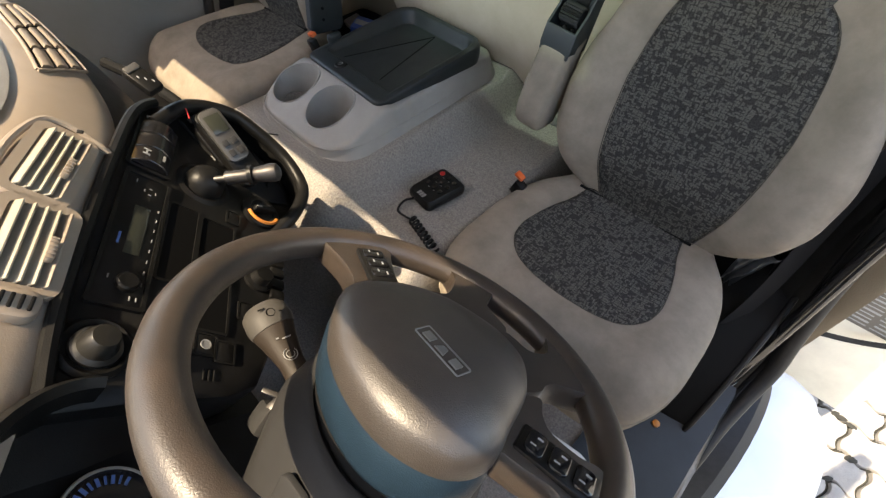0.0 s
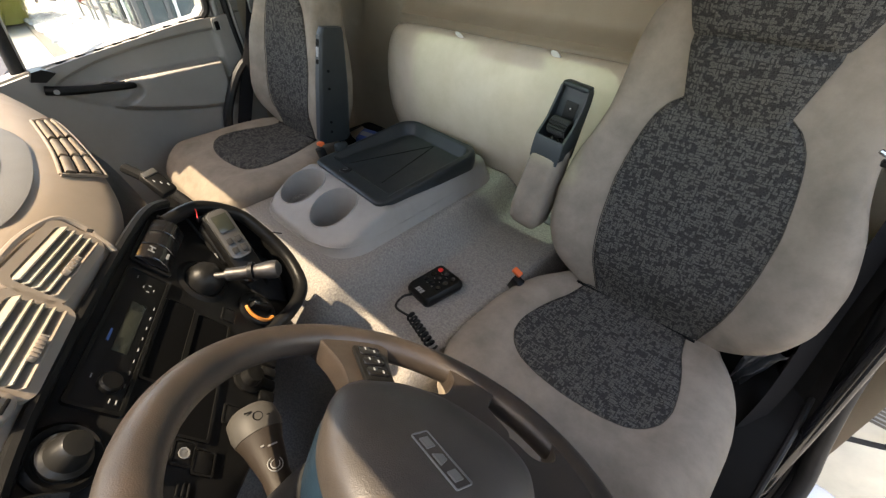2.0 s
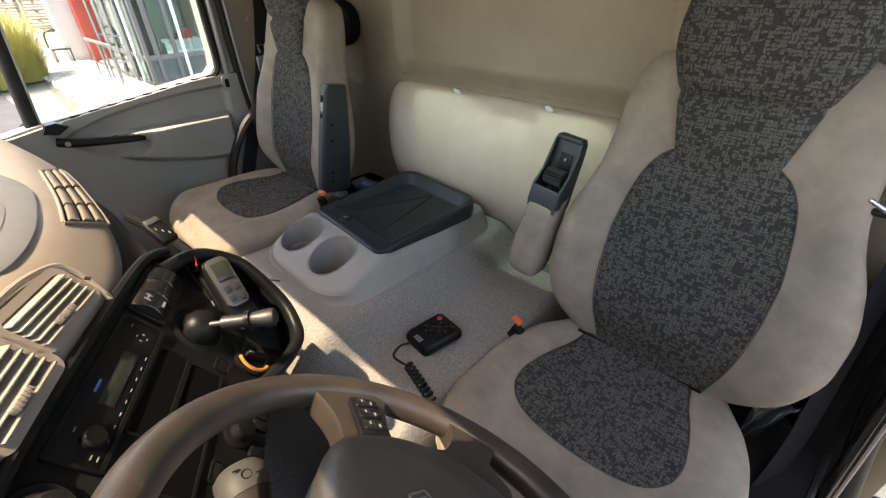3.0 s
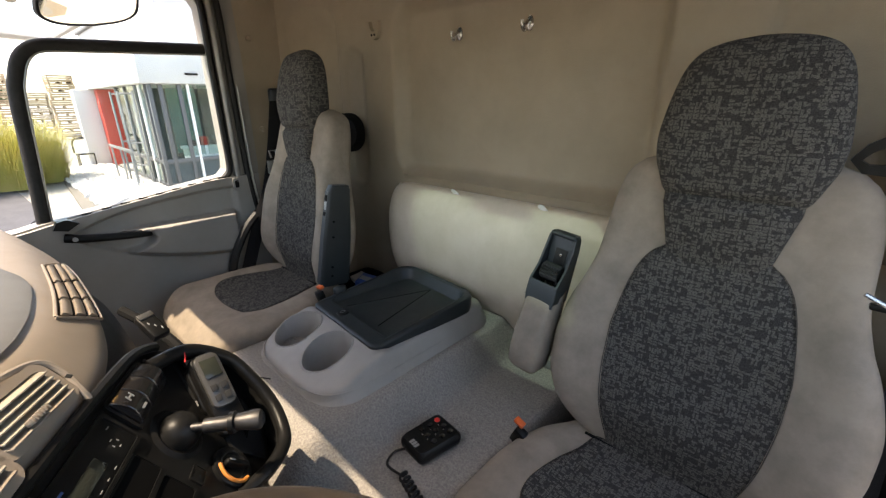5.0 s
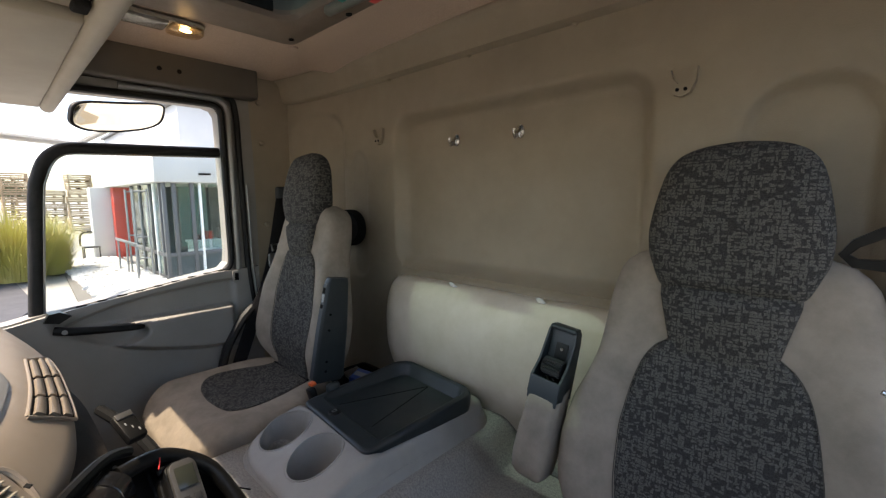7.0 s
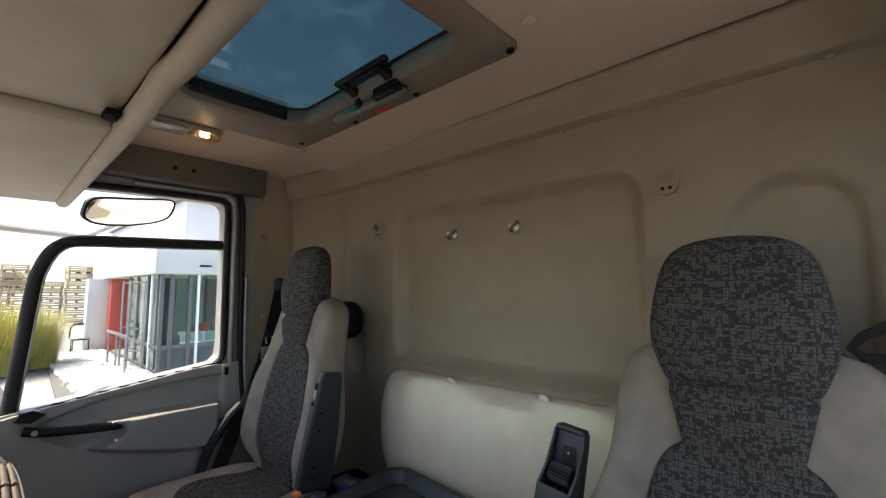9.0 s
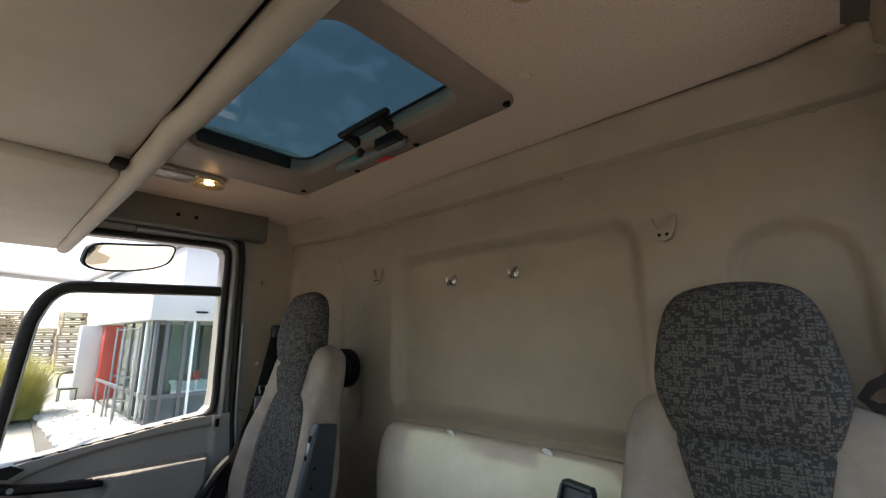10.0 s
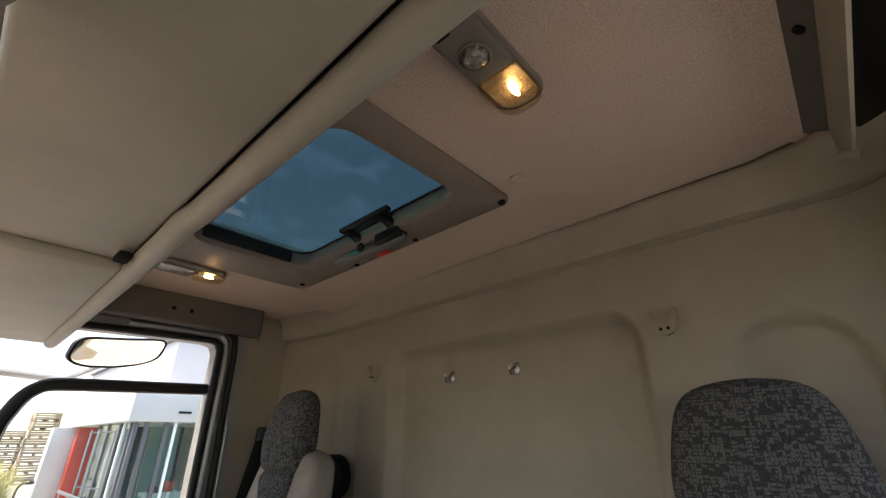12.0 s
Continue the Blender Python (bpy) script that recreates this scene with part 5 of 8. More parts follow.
tagged(part("grille_dots", bm, CONSOLE_GREY, insert), kind="stuff")

# ---- vents in the pad facing the driver ----
def vent(name, a0, a1, b0, b1, tilt, slats):
    """A slatted air vent on the pad, between panel places."""
    ca, cb, w, h = (a0 + a1) / 2, (b0 + b1) / 2, a1 - a0, b1 - b0
    m = panel_pose(ca, cb, 0.006, tilt)
    bm = bmesh.new()
    ring_plate(bm, rounded(w + 0.020, h + 0.018, 0.014), rounded(w, h, 0.006), m, 0.0065)
    v = part("vent", bm, TAN_PAD, dash, "tan slatted air vent")
    bm = bmesh.new()
    rbox(bm, (0, 0, -0.004), (w + 0.004, h + 0.004, 0.006), 0.001, m=m)
    part("vent_back", bm, BLACK_MATT, v, "dark vent opening")
    for k in range(slats):
        y = -h / 2 + h * (k + 0.5) / slats
        bm = bmesh.new()
        rbox(bm, (0, 0, 0), (w, 0.0022, 0.014), 0.0008, m=m @ pose(0, y, 0.006, -38, 0, 0))
        part("slat", bm, IVORY if k < slats - 1 else TAN_PAD, v)
    bm = bmesh.new()
    rbox(bm, (w * 0.08, h * 0.33, 0.014), (0.026, 0.007, 0.008), 0.002, m=m)
    for q in range(6):
        rbox(bm, (w * 0.08 - 0.011 + q * 0.0045, h * 0.33, 0.0185), (0.002, 0.007, 0.002), 0.0005, m=m)
    part("vent_slider", bm, TAN_PAD, v, "ribbed tan slider")
    return v


vent("vent", -0.094, -0.002, -0.108, -0.068, -3, 5)
vent("vent", 0.014, 0.102, -0.101, -0.055, 2, 5)
# stitched arch over the upper vent and a knurled thumb wheel under the lower one
bm = bmesh.new()
tube(bm, bezier([on_panel(0.0, -0.124, 0.006), on_panel(-0.06, -0.124, 0.007), on_panel(-0.105, -0.112, 0.009), on_panel(-0.113, -0.09, 0.010), on_panel(-0.105, -0.06, 0.010), on_panel(-0.10, -0.045, 0.008)], 8), 0.004, 8)
part("arch_ridge", bm, TAN_PAD, dash)
bm = bmesh.new()
prism(bm, rounded(0.028, 0.034, 0.010), panel_pose(0.121, -0.070, 0.006), 0.012, 0.004)
wheel_ = part("vent_thumb_wheel", bm, TAN_PAD, dash, "tan vent thumb wheel")
for k in range(4):
    bm = bmesh.new()
    rbox(bm, (0.0, -0.010 + 0.0065 * k, 0.0125), (0.014, 0.003, 0.003), 0.001, m=panel_pose(0.121, -0.070, 0.006))
    part("rib", bm, BLACK_MATT, wheel_)
# small scuffs in the pad
for x, y, z, s_ in ((-0.565, 0.0, -0.281, 0.004), (-0.60, 0.035, -0.318, 0.003)):
    bm = bmesh.new()
    rbox(bm, (0, 0, 0), (s_ * 2, s_, 0.0015), 0.0004, m=pose(x, y, z, 30, 0, 30))
    part("scuff", bm, BLACK_MATT, dash)

# ---- three slatted vents along the passenger side ----
def along_point(s, out, z):
    i = min(int(s), len(PATH) - 2)
    p = PATH[i].lerp(PATH[i + 1], s - i)
    t = (PATH[i + 1] - PATH[i]).normalized()
    o_ = Vector((-t.y, t.x, 0))
    if o_.y < 0:
        o_ = -o_
    return p + o_ * out + Vector((0, 0, z)), t, o_


vent_row = thing("demister_vent_row", (-0.78, 0.03, -0.29), "tan row of three slatted vents on the dash edge", "air vent")


def row_place(s, w, lift=0.0):
    """A place on the slanting vent row: s along the dash, w from 0 to 1 across it."""
    out = 0.006 + 0.040 * w
    z = curve_at([(0.0, -0.264), (0.018, -0.285), (0.035, -0.307), (0.047, -0.325)], out)
    p, t, o_ = along_point(s + 5.0 * w, out, z)
    return p + (o_ * 0.78 + Vector((0, 0, 0.62))).normalized() * lift


bm = bmesh.new()
rim_line = [row_place(54.7 + 12.4 * k / 24, -0.06, 0.001) for k in range(25)] + [row_place(67.1, w / 6, 0.001) for w in range(1, 6)]
rim_line += [row_place(67.1 - 12.4 * k / 24, 1.04, 0.001) for k in range(25)] + [row_place(54.7, 1 - w / 6, 0.001) for w in range(1, 6)]
tube(bm, rim_line, 0.0026, 8, closed=True)
part("rim", bm, TAN_PAD, vent_row)
for g in range(3):
    s0 = 55.2 + 4.0 * g
    for k in range(3):
        w0, w1 = 0.04 + 0.325 * k, 0.04 + 0.325 * k + 0.25
        bm = bmesh.new()
        rings = []
        for q in range(7):
            s_ = s0 + 3.5 * q / 6
            rings.append([row_place(s_, w, h) for w, h in ((w0, 0.0), (w1, 0.0), (w1, 0.0025), (w1 - 0.05, 0.0042), (w0 + 0.04, 0.0062), (w0, 0.0052))])
        loft(bm, rings)
        part("slat", bm, TAN_PAD, vent_row)
    bm = bmesh.new()
    rings = []
    for q in range(7):
        s_ = s0 - 0.15 + 3.8 * q / 6
        rings.append([row_place(s_, w, h) for w, h in ((0.0, 0.0014), (0.33, 0.0014), (0.66, 0.0014), (1.0, 0.0014), (1.0, -0.002), (0.0, -0.002))])
    loft(bm, rings)
    part("vent_back", bm, BLACK_MATT, vent_row, "dark vent opening")

# ---- black centre panel ----
PANEL = [(-0.215, -0.040), (-0.10, -0.044), (0.12, -0.043), (0.175, -0.036), (0.206, -0.030), (0.198, 0.0), (0.190, 0.03), (0.182, 0.07), (0.172, 0.12), (0.155, 0.155), (0.10, 0.175), (0.0, 0.185), (-0.09, 0.180), (-0.135, 0.205), (-0.20, 0.222), (-0.25, 0.205), (-0.285, 0.165), (-0.303, 0.11), (-0.295, 0.055), (-0.268, 0.005), (-0.245, -0.025)]
bm = bmesh.new()
prism(bm, PANEL, panel_pose(0, 0, -0.10), 0.10, 0.008)
panel = part("centre_panel", bm, BLACK, dash, "black grained centre panel")
bm = bmesh.new()
tube(bm, bezier([on_panel(0.19, -0.032, 0.004), on_panel(0.10, -0.042, 0.006), on_panel(-0.1, -0.043, 0.006), on_panel(-0.20, -0.038, 0.006), on_panel(-0.245, -0.02, 0.004)], 8), 0.007, 8)
part("panel_ridge", bm, BLACK, panel)
# raised tray with the phone on the passenger side of the panel
bm = bmesh.new()
rim = [(-0.200, -0.012), (-0.245, 0.015), (-0.272, 0.070), (-0.268, 0.115), (-0.245, 0.165), (-0.210, 0.195), (-0.175, 0.205), (-0.13, 0.195), (-0.095, 0.175)]
tube(bm, bezier([on_panel(a, b, c_) for (a, b), c_ in zip(rim, (0.004, 0.026, 0.036, 0.036, 0.036, 0.036, 0.034, 0.022, -0.004))], 8), 0.0105, 10)
rings = [[on_panel(a * (1 - 0.03 * q), b * (1 - 0.02 * q), min(c, c_)) for (a, b), c_ in zip(rim, (0.004, 0.026, 0.036, 0.036, 0.036, 0.036, 0.034, 0.022, -0.004))] for q, c in ((-2.5, -0.10), (-1.2, -0.02), (0, 0.036))]
loft(bm, rings, caps=False, closed=False)
part("tray_rim", bm, BLACK, panel, "glossy worn tray rim", angle=60)
bm = bmesh.new()
prism(bm, [(a * 0.97, b * 0.97) for a, b in rim[1:7]] + [(-0.15, 0.15), (-0.20, 0.06)], panel_pose(0, 0, 0.001), 0.004)
tray_floor = part("tray_floor", bm, BLACK_MATT, panel)
bm = bmesh.new()
for k in range(9):
    rbox(bm, (-0.225 + 0.004 * k, 0.135 + 0.003 * k, 0.0065), (0.022, 0.0016, 0.002), 0.0004, m=panel_pose(0, 0, 0.0) @ pose(0, 0, 0))
tagged(part("tray_ribs", bm, BLACK_MATT, panel), kind="stuff")
# rocker switch bank
bm = bmesh.new()
ring_plate(bm, rounded(0.094, 0.052, 0.006), rounded(0.086, 0.044, 0.004), panel_pose(-0.152, -0.004, 0.0), 0.004)
bank = part("switch_frame", bm, BLACK, panel)
for k in range(3):
    bm = bmesh.new()
    m = panel_pose(-0.181 + 0.0285 * k, -0.004, 0.001)
    rings = []
    for q in range(9):
        y = -0.0215 + 0.043 * q / 8
        h = 0.006 + 0.010 * math.sin(q / 8 * math.pi)
        rings.append([m @ Vector((x, y, z)) for x, z in ((-0.0135, 0), (0.0135, 0), (0.0135, h - 0.001), (0.0125, h), (-0.0125, h), (-0.0135, h - 0.001))])
    loft(bm, rings)
    sw = part("rocker_switch", bm, GLOSS, panel, "glossy black rocker switch")
    if k == 2:
        for dx, dy, w_, h_ in ((-0.004, -0.010, 0.002, 0.008), (0.004, -0.010, 0.002, 0.008), (0.0, -0.010, 0.008, 0.002), (0.0, 0.010, 0.010, 0.003)):
            bm = bmesh.new()
            rbox(bm, (dx, dy, 0.0155), (w_, h_, 0.001), 0, m=m)
            part("symbol_bar", bm, MARK, sw)
# cubbies under the radio: flat plates, the hollow's darkness put into their black
for a, b, w, h in ((-0.012, 0.046, 0.118, 0.034), (0.016, 0.090, 0.165, 0.042)):
    bm = bmesh.new()
    ring_plate(bm, rounded(w + 0.006, h + 0.006, 0.004), rounded(w, h, 0.003), panel_pose(a, b, 0.0), 0.003)
    frame_ = part("cubby_frame", bm, BLACK, panel)
    bm = bmesh.new()
    rbox(bm, (0, 0, 0.0006), (w, h, 0.001), 0, m=panel_pose(a, b, 0.0))
    part("cubby", bm, VOID, panel, "flat black plate drawn as the unlit hollow of a cubby")
# ignition-style rotary switch with amber ring
m = panel_pose(-0.124, 0.150, 0.0)
bm = bmesh.new()
lathe(bm, [(0.030, 0), (0.030, 0.005), (0.026, 0.008), (0.020, 0.008), (0.018, 0.004), (0.001, 0.004)], m)
rot = part("rotary_bezel", bm, BLACK, panel)
bm = bmesh.new()
tube(bm, [m @ Vector((0.0245 * math.cos(a), 0.0245 * math.sin(a), 0.008)) for a in [radians(-62 + 7 * k) for k in range(20)]], 0.003, 6)
part("amber_arc", bm, AMBER, rot, "amber scale arc")
bm = bmesh.new()
rbox(bm, (0, 0, 0.010), (0.009, 0.034, 0.012), 0.003, m=m @ pose(0, 0, 0, 0, 0, 20))
knob = part("rotary_grip", bm, BLACK, rot)
bm = bmesh.new()
rbox(bm, (0, -0.011, 0.0165), (0.002, 0.008, 0.001), 0, m=m @ pose(0, 0, 0, 0, 0, 20))
part("pointer", bm, MARK, rot)
# small blank switches
for a, b, s_ in ((-0.088, 0.109, 0.020), (0.117, 0.090, 0.024), (0.122, 0.112, 0.024), (0.060, 0.135, 0.022)):
    bm = bmesh.new()
    ring_plate(bm, rounded(s_ + 0.004, s_ * 0.85 + 0.004, 0.003), rounded(s_, s_ * 0.85, 0.003), panel_pose(a, b), 0.003)
    rbox(bm, (0, 0, 0.001), (s_ - 0.001, s_ * 0.85 - 0.001, 0.003), 0.001, m=panel_pose(a, b))
    blank = part("push_switch", bm, BLACK, panel)
bm = bmesh.new()
lathe(bm, [(0.006, 0), (0.006, 0.0005), (0.0045, 0.0005), (0.0045, 0)], panel_pose(0.117, 0.090, 0.003), 16)
part("symbol_ring", bm, MARK, panel)
for k in range(3):
    bm = bmesh.new()
    rbox(bm, (0, 0, 0), (0.013, 0.0022, 0.002), 0.0005, m=panel_pose(0.151, 0.092 + 0.0055 * k, 0.001))
    part("sensor_slot", bm, BLACK_MATT, panel)
# large round knob and plug
m = panel_pose(0.142, -0.006, 0.0)
bm = bmesh.new()
lathe(bm, [(0.031, 0), (0.031, 0.003), (0.027, 0.007), (0.024, 0.005), (0.022, 0.003)], m)
coll = part("knob_collar", bm, BLACK, panel)
bm = bmesh.new()
lathe(bm, [(0.0205, 0.003), (0.0205, 0.007), (0.0165, 0.010), (0.0125, 0.025), (0.0108, 0.0275), (0.001, 0.0285)], m)
part("round_knob", bm, KNOB_SATIN, coll, "satin grey tapered knob")
bm = bmesh.new()
lathe(bm, [(0.010, 0), (0.010, 0.003), (0.007, 0.0045), (0.001, 0.0045)], panel_pose(0.187, -0.018), 18)
part("panel_plug", bm, BLACK, panel)
for a, b in ((-0.212, -0.02), (-0.196, 0.012)):
    bm = bmesh.new()
    lathe(bm, [(0.003, 0), (0.003, 0.002), (0.001, 0.002)], panel_pose(a, b), 10)
    part("screw", bm, STEEL, panel)
# heater control seen through the steering wheel
m = panel_pose(0.004, 0.150, 0.0)
bm = bmesh.new()
lathe(bm, [(0.020, 0), (0.020, 0.004), (0.014, 0.006), (0.012, 0.018), (0.001, 0.019)], m)
part("heater_knob", bm, BLACK, panel)
bm = bmesh.new()
tube(bm, [m @ Vector((0.024 * math.cos(a), 0.024 * math.sin(a), 0.001)) for a in [radians(190 + 8 * k) for k in range(8)]], 0.0015, 5)
part("blue_scale", bm, DIAL_BLUE, panel, "small blue scale arc")
for k in range(5):
    bm = bmesh.new()
    rbox(bm, (0, 0, 0.003), (0.016, 0.022, 0.008), 0.003, m=panel_pose(-0.055 + 0.019 * k, 0.178, -0.002))
    part("push_button", bm, BLACK, panel)

# ---- radio ----
radio = thing("car_radio", on_panel(0, 0), "black slot-in radio with small grey display", "radio")
bm = bmesh.new()
rbox(bm, (0, 0, -0.02), (0.190, 0.048, 0.044), 0.003, m=panel_pose(0, -0.001, 0.0))
face = part("face", bm, BLACK, radio)
bm = bmesh.new()
ring_plate(bm, rounded(0.194, 0.052, 0.004), rounded(0.186, 0.044, 0.003), panel_pose(0, -0.001, 0.0), 0.0045)
part("bezel", bm, BLACK, radio, "black bezel")
bm = bmesh.new()
rbox(bm, (0, 0, 0.0025), (0.072, 0.016, 0.001), 0.0003, m=panel_pose(-0.008, 0.001, 0.0))
part("display", bm, LCD, face, "dull grey-green display")
bm = bmesh.new()
lathe(bm, [(0.011, 0.002), (0.011, 0.008), (0.009, 0.010), (0.001, 0.010)], panel_pose(0.066, 0.004), 20)
part("volume_knob", bm, BLACK, radio)
for k in range(8):
    bm = bmesh.new()
    rbox(bm, (0, 0, 0.0025), (0.0045, 0.0012, 0.001), 0.0003, m=panel_pose(-0.045 + 0.0155 * k, 0.0175))
    part("key_print", bm, MARK, face)
for k in range(4):
    bm = bmesh.new()
    rbox(bm, (0, 0, 0.0025), (0.001 + 0.002 * (k % 2), 0.003 - 0.002 * (k % 2), 0.001), 0, m=panel_pose(-0.072 + 0.005 * math.cos(k * 1.57), 0.004 + 0.006 * math.sin(k * 1.57)))
    part("cursor_mark", bm, MARK, face)
bm = bmesh.new()
rbox(bm, (0, 0, 0.0025), (0.016, 0.0026, 0.001), 0.0003, m=panel_pose(0.010, -0.0135))
part("logo_bar", bm, DIAL_BLUE, face, "small blue logo bar")
for a, b in ((0.083, 0.010), (0.083, 0.016), (-0.084, -0.012), (0.062, -0.013)):
    bm = bmesh.new()
    rbox(bm, (0, 0, 0.0025), (0.005, 0.0014, 0.001), 0.0003, m=panel_pose(a, b))
    part("key_print", bm, MARK, face)

# ---- gear lever ----
gear = thing("gear_lever", on_panel(-0.13, 0.064), "grey metal gear lever with ball boot and worn knob", "gear lever")
bm = bmesh.new()
m = panel_pose(-0.130, 0.064)
lathe(bm, [(0.038, -0.01), (0.037, 0.0), (0.031, 0.003), (0.026, 0.001), (0.0255, 0.006), (0.0225, 0.017), (0.015, 0.025), (0.006, 0.0285), (0.001, 0.029)], m, 32)
part("ball_boot", bm, BLACK, gear, "black ball boot")
ga, gb, gc = on_panel(-0.122, 0.066, 0.022), on_panel(-0.118, 0.098, 0.062), on_panel(-0.120, 0.128, 0.078)
bm = bmesh.new()
tube(bm, [ga, ga.lerp(gb, 0.35), ga.lerp(gb, 0.36), gb], [0.005, 0.005, 0.0095, 0.0095], 16)
part("rod", bm, GUNMETAL, gear, "steel rod")
bm = bmesh.new()
dirn = (gb - ga).normalized()
tube(bm, [gb - dirn * 0.002, gb + dirn * 0.004], 0.014, 20)
part("collar", bm, BLACK, gear)
bm = bmesh.new()
tube(bm, [gb + dirn * 0.003, gb + dirn * 0.008, gb + dirn * 0.012, gb + dirn * 0.03, gb + dirn * 0.036, gb + dirn * 0.040], [0.009, 0.0105, 0.011, 0.0135, 0.0125, 0.007], 18)
part("knob", bm, GUNMETAL, gear, "worn silver-black knob")

# ---- mobile phone standing in the tray ----
phone = thing("cordless_phone", on_panel(-0.20, 0.06), "black and silver key phone lying in the tray", "phone")
PA = (on_panel(-0.165, 0.100, 0.03) - on_panel(-0.222, 0.020, 0.045)).normalized()
PC = (PN * 0.8 + P1 * 0.35 - P2 * 0.3)
PC = (PC - PA * PC.dot(PA)).normalized()
PB = PC.cross(PA)
ph = axes(on_panel(-0.203, 0.083, 0.022), PA, PB, PC)
bm = bmesh.new()
prism(bm, rounded(0.125, 0.041, 0.013), ph, 0.015, 0.005)
body = part("handset", bm, BLACK, phone)
bm = bmesh.new()
prism(bm, rounded(0.082, 0.034, 0.010), ph @ pose(-0.018, 0, 0.0145), 0.006, 0.002)
plate = part("face_plate", bm, STEEL_DULL, phone, "dull silver face plate")
bm = bmesh.new()
rbox(bm, (-0.036, 0, 0.0220), (0.028, 0.024, 0.001), 0.0004, m=ph)
part("screen", bm, LCD, plate, "grey screen")
for i in range(2):
    for j in range(2):
        bm = bmesh.new()
        rbox(bm, (-0.006 + 0.016 * i, -0.007 + 0.014 * j, 0.0220), (0.010, 0.009, 0.002), 0.002, m=ph)
        part("key", bm, COLUMN_GREY, plate, "grey key")
bm = bmesh.new()
prism(bm, rounded(0.085, 0.05, 0.018), ph @ pose(-0.015, 0.002, -0.016), 0.015, 0.005)
part("cradle", bm, BLACK, phone, "black cradle with silver edge")
bm = bmesh.new()
tube(bm, [ph @ Vector((-0.06, -0.02 + 0.008 * k, -0.002)) for k in range(6)], 0.005, 8)
part("cradle_edge", bm, GUNMETAL, phone)
bm = bmesh.new()
rbox(bm, (0.0, -0.0255, -0.004), (0.008, 0.001, 0.003), 0, m=ph)
part("print_bar", bm, MARK, phone)

# ---- small switch box on the passenger side of the dash ----
bx = thing("dash_switch_box", (-0.66, 0.10, -0.32), "small black box with silver edge stuck on the dash", "control box")
bm = bmesh.new()
m = axes((-0.655, 0.098, -0.294), Vector((0.80, 0.28, -0.53)).normalized(), Vector((-0.33, 0.94, 0.0)).normalized(), Vector((0.50, 0.18, 0.85)).normalized())
rbox(bm, (0, 0, -0.003), (0.044, 0.024, 0.014), 0.004, m=m)
part("case", bm, BLACK, bx)
bm = bmesh.new()
rbox(bm, (-0.016, 0, 0.0045), (0.009, 0.020, 0.003), 0.001, m=m)
part("edge_plate", bm, STEEL_DULL, bx, "silver edge plate")
for k in range(3):
    bm = bmesh.new()
    rbox(bm, (-0.002 + 0.007 * k, -0.005 + 0.005 * k, 0.0045), (0.004, 0.0012, 0.001), 0, m=m)
    part("print_bar", bm, MARK, bx)
bm = bmesh.new()
tube(bm, bezier([(-0.80, 0.085, -0.318), (-0.74, 0.11, -0.335), (-0.69, 0.122, -0.346), (-0.655, 0.128, -0.356)], 8), 0.008, 8)
part("cable_cover", bm, BLACK_MATT, bx)
bm = bmesh.new()
tube(bm, bezier([(-0.665, 0.128, -0.346), (-0.640, 0.124, -0.348), (-0.620, 0.118, -0.349)], 6), 0.001, 6)
part("red_wire", bm, RED, bx, "red wire")

# ---- instrument cluster ----
cluster = thing("instrument_cluster", (-0.20, -0.27, -0.50), "dark instrument cluster with blue ringed dial", "instrument cluster")
cm = axes((-0.19, -0.181, -0.375), (0.95, -0.31, 0), Vector((-0.19, -0.58, 0.79)).normalized(), Vector((0.245, 0.75, 0.61)).normalized())
bm = bmesh.new()
rbox(bm, (0, 0, -0.022), (0.28, 0.18, 0.026), 0.01, m=cm)
part("back_plate", bm, BLACK_MATT, cluster)
bm = bmesh.new()
rings = []
for k in range(33):
    a = math.pi * (k / 32)
    rings.append([cm @ Vector((0.125 * math.cos(a) * s, 0.085 * math.sin(a) * s - 0.0, h)) for s, h in ((1.0, -0.03), (1.0, 0.045), (1.06, 0.05), (1.12, 0.04), (1.12, -0.03))])
loft(bm, rings)
part("hood", bm, BLACK, cluster, "black curved hood")
for cx_ in (-0.040,):
    bm = bmesh.new()
    lathe(bm, [(0.035, -0.01), (0.035, 0.004), (0.033, 0.006), (0.031, 0.002), (0.001, 0.002)], cm @ pose(cx_, -0.018, 0), 48)
    dial = part("dial", bm, GLOSS, cluster, "round black dial")
    bm = bmesh.new()
    tube(bm, [cm @ Vector((cx_ + 0.0345 * math.cos(k * math.tau / 64), -0.018 + 0.0345 * math.sin(k * math.tau / 64), 0.005)) for k in range(64)], 0.0018, 6, closed=True)
    part("ring", bm, SILVER, dial, "silver ring")
    for k in range(21):
        a = radians(-30 + 12 * k)
        bm = bmesh.new()
        rbox(bm, (0.026, 0, 0.0035), (0.007, 0.0016 if k % 2 else 0.0026, 0.001), 0, m=cm @ pose(cx_, -0.018, 0) @ pose(0, 0, 0, 0, 0, math.degrees(a)))
        part("tick", bm, DIAL_BLUE, dial)

# ---- steering wheel ----
C = Vector((-0.143, 0.10, -0.385))
E1, N1 = Vector((1, 0, 0)), Vector((0, math.sin(radians(35)), math.cos(radians(35))))
E2 = N1.cross(E1)
WM = axes(C, E1, E2, N1)
wheel = thing("steering_wheel", C - N1 * 0.08, "worn dark brown four-spoke lorry steering wheel", "steering wheel")
bm = bmesh.new()
R0 = 0.206
tube(bm, [WM @ Vector((R0 * math.cos(k * math.tau / 96), R0 * math.sin(k * math.tau / 96), 0)) for k in range(96)], 0.0185, 20, closed=True)
rim = part("rim", bm, WHEEL_SKIN, wheel, "worn brown-black rim skin", angle=80)


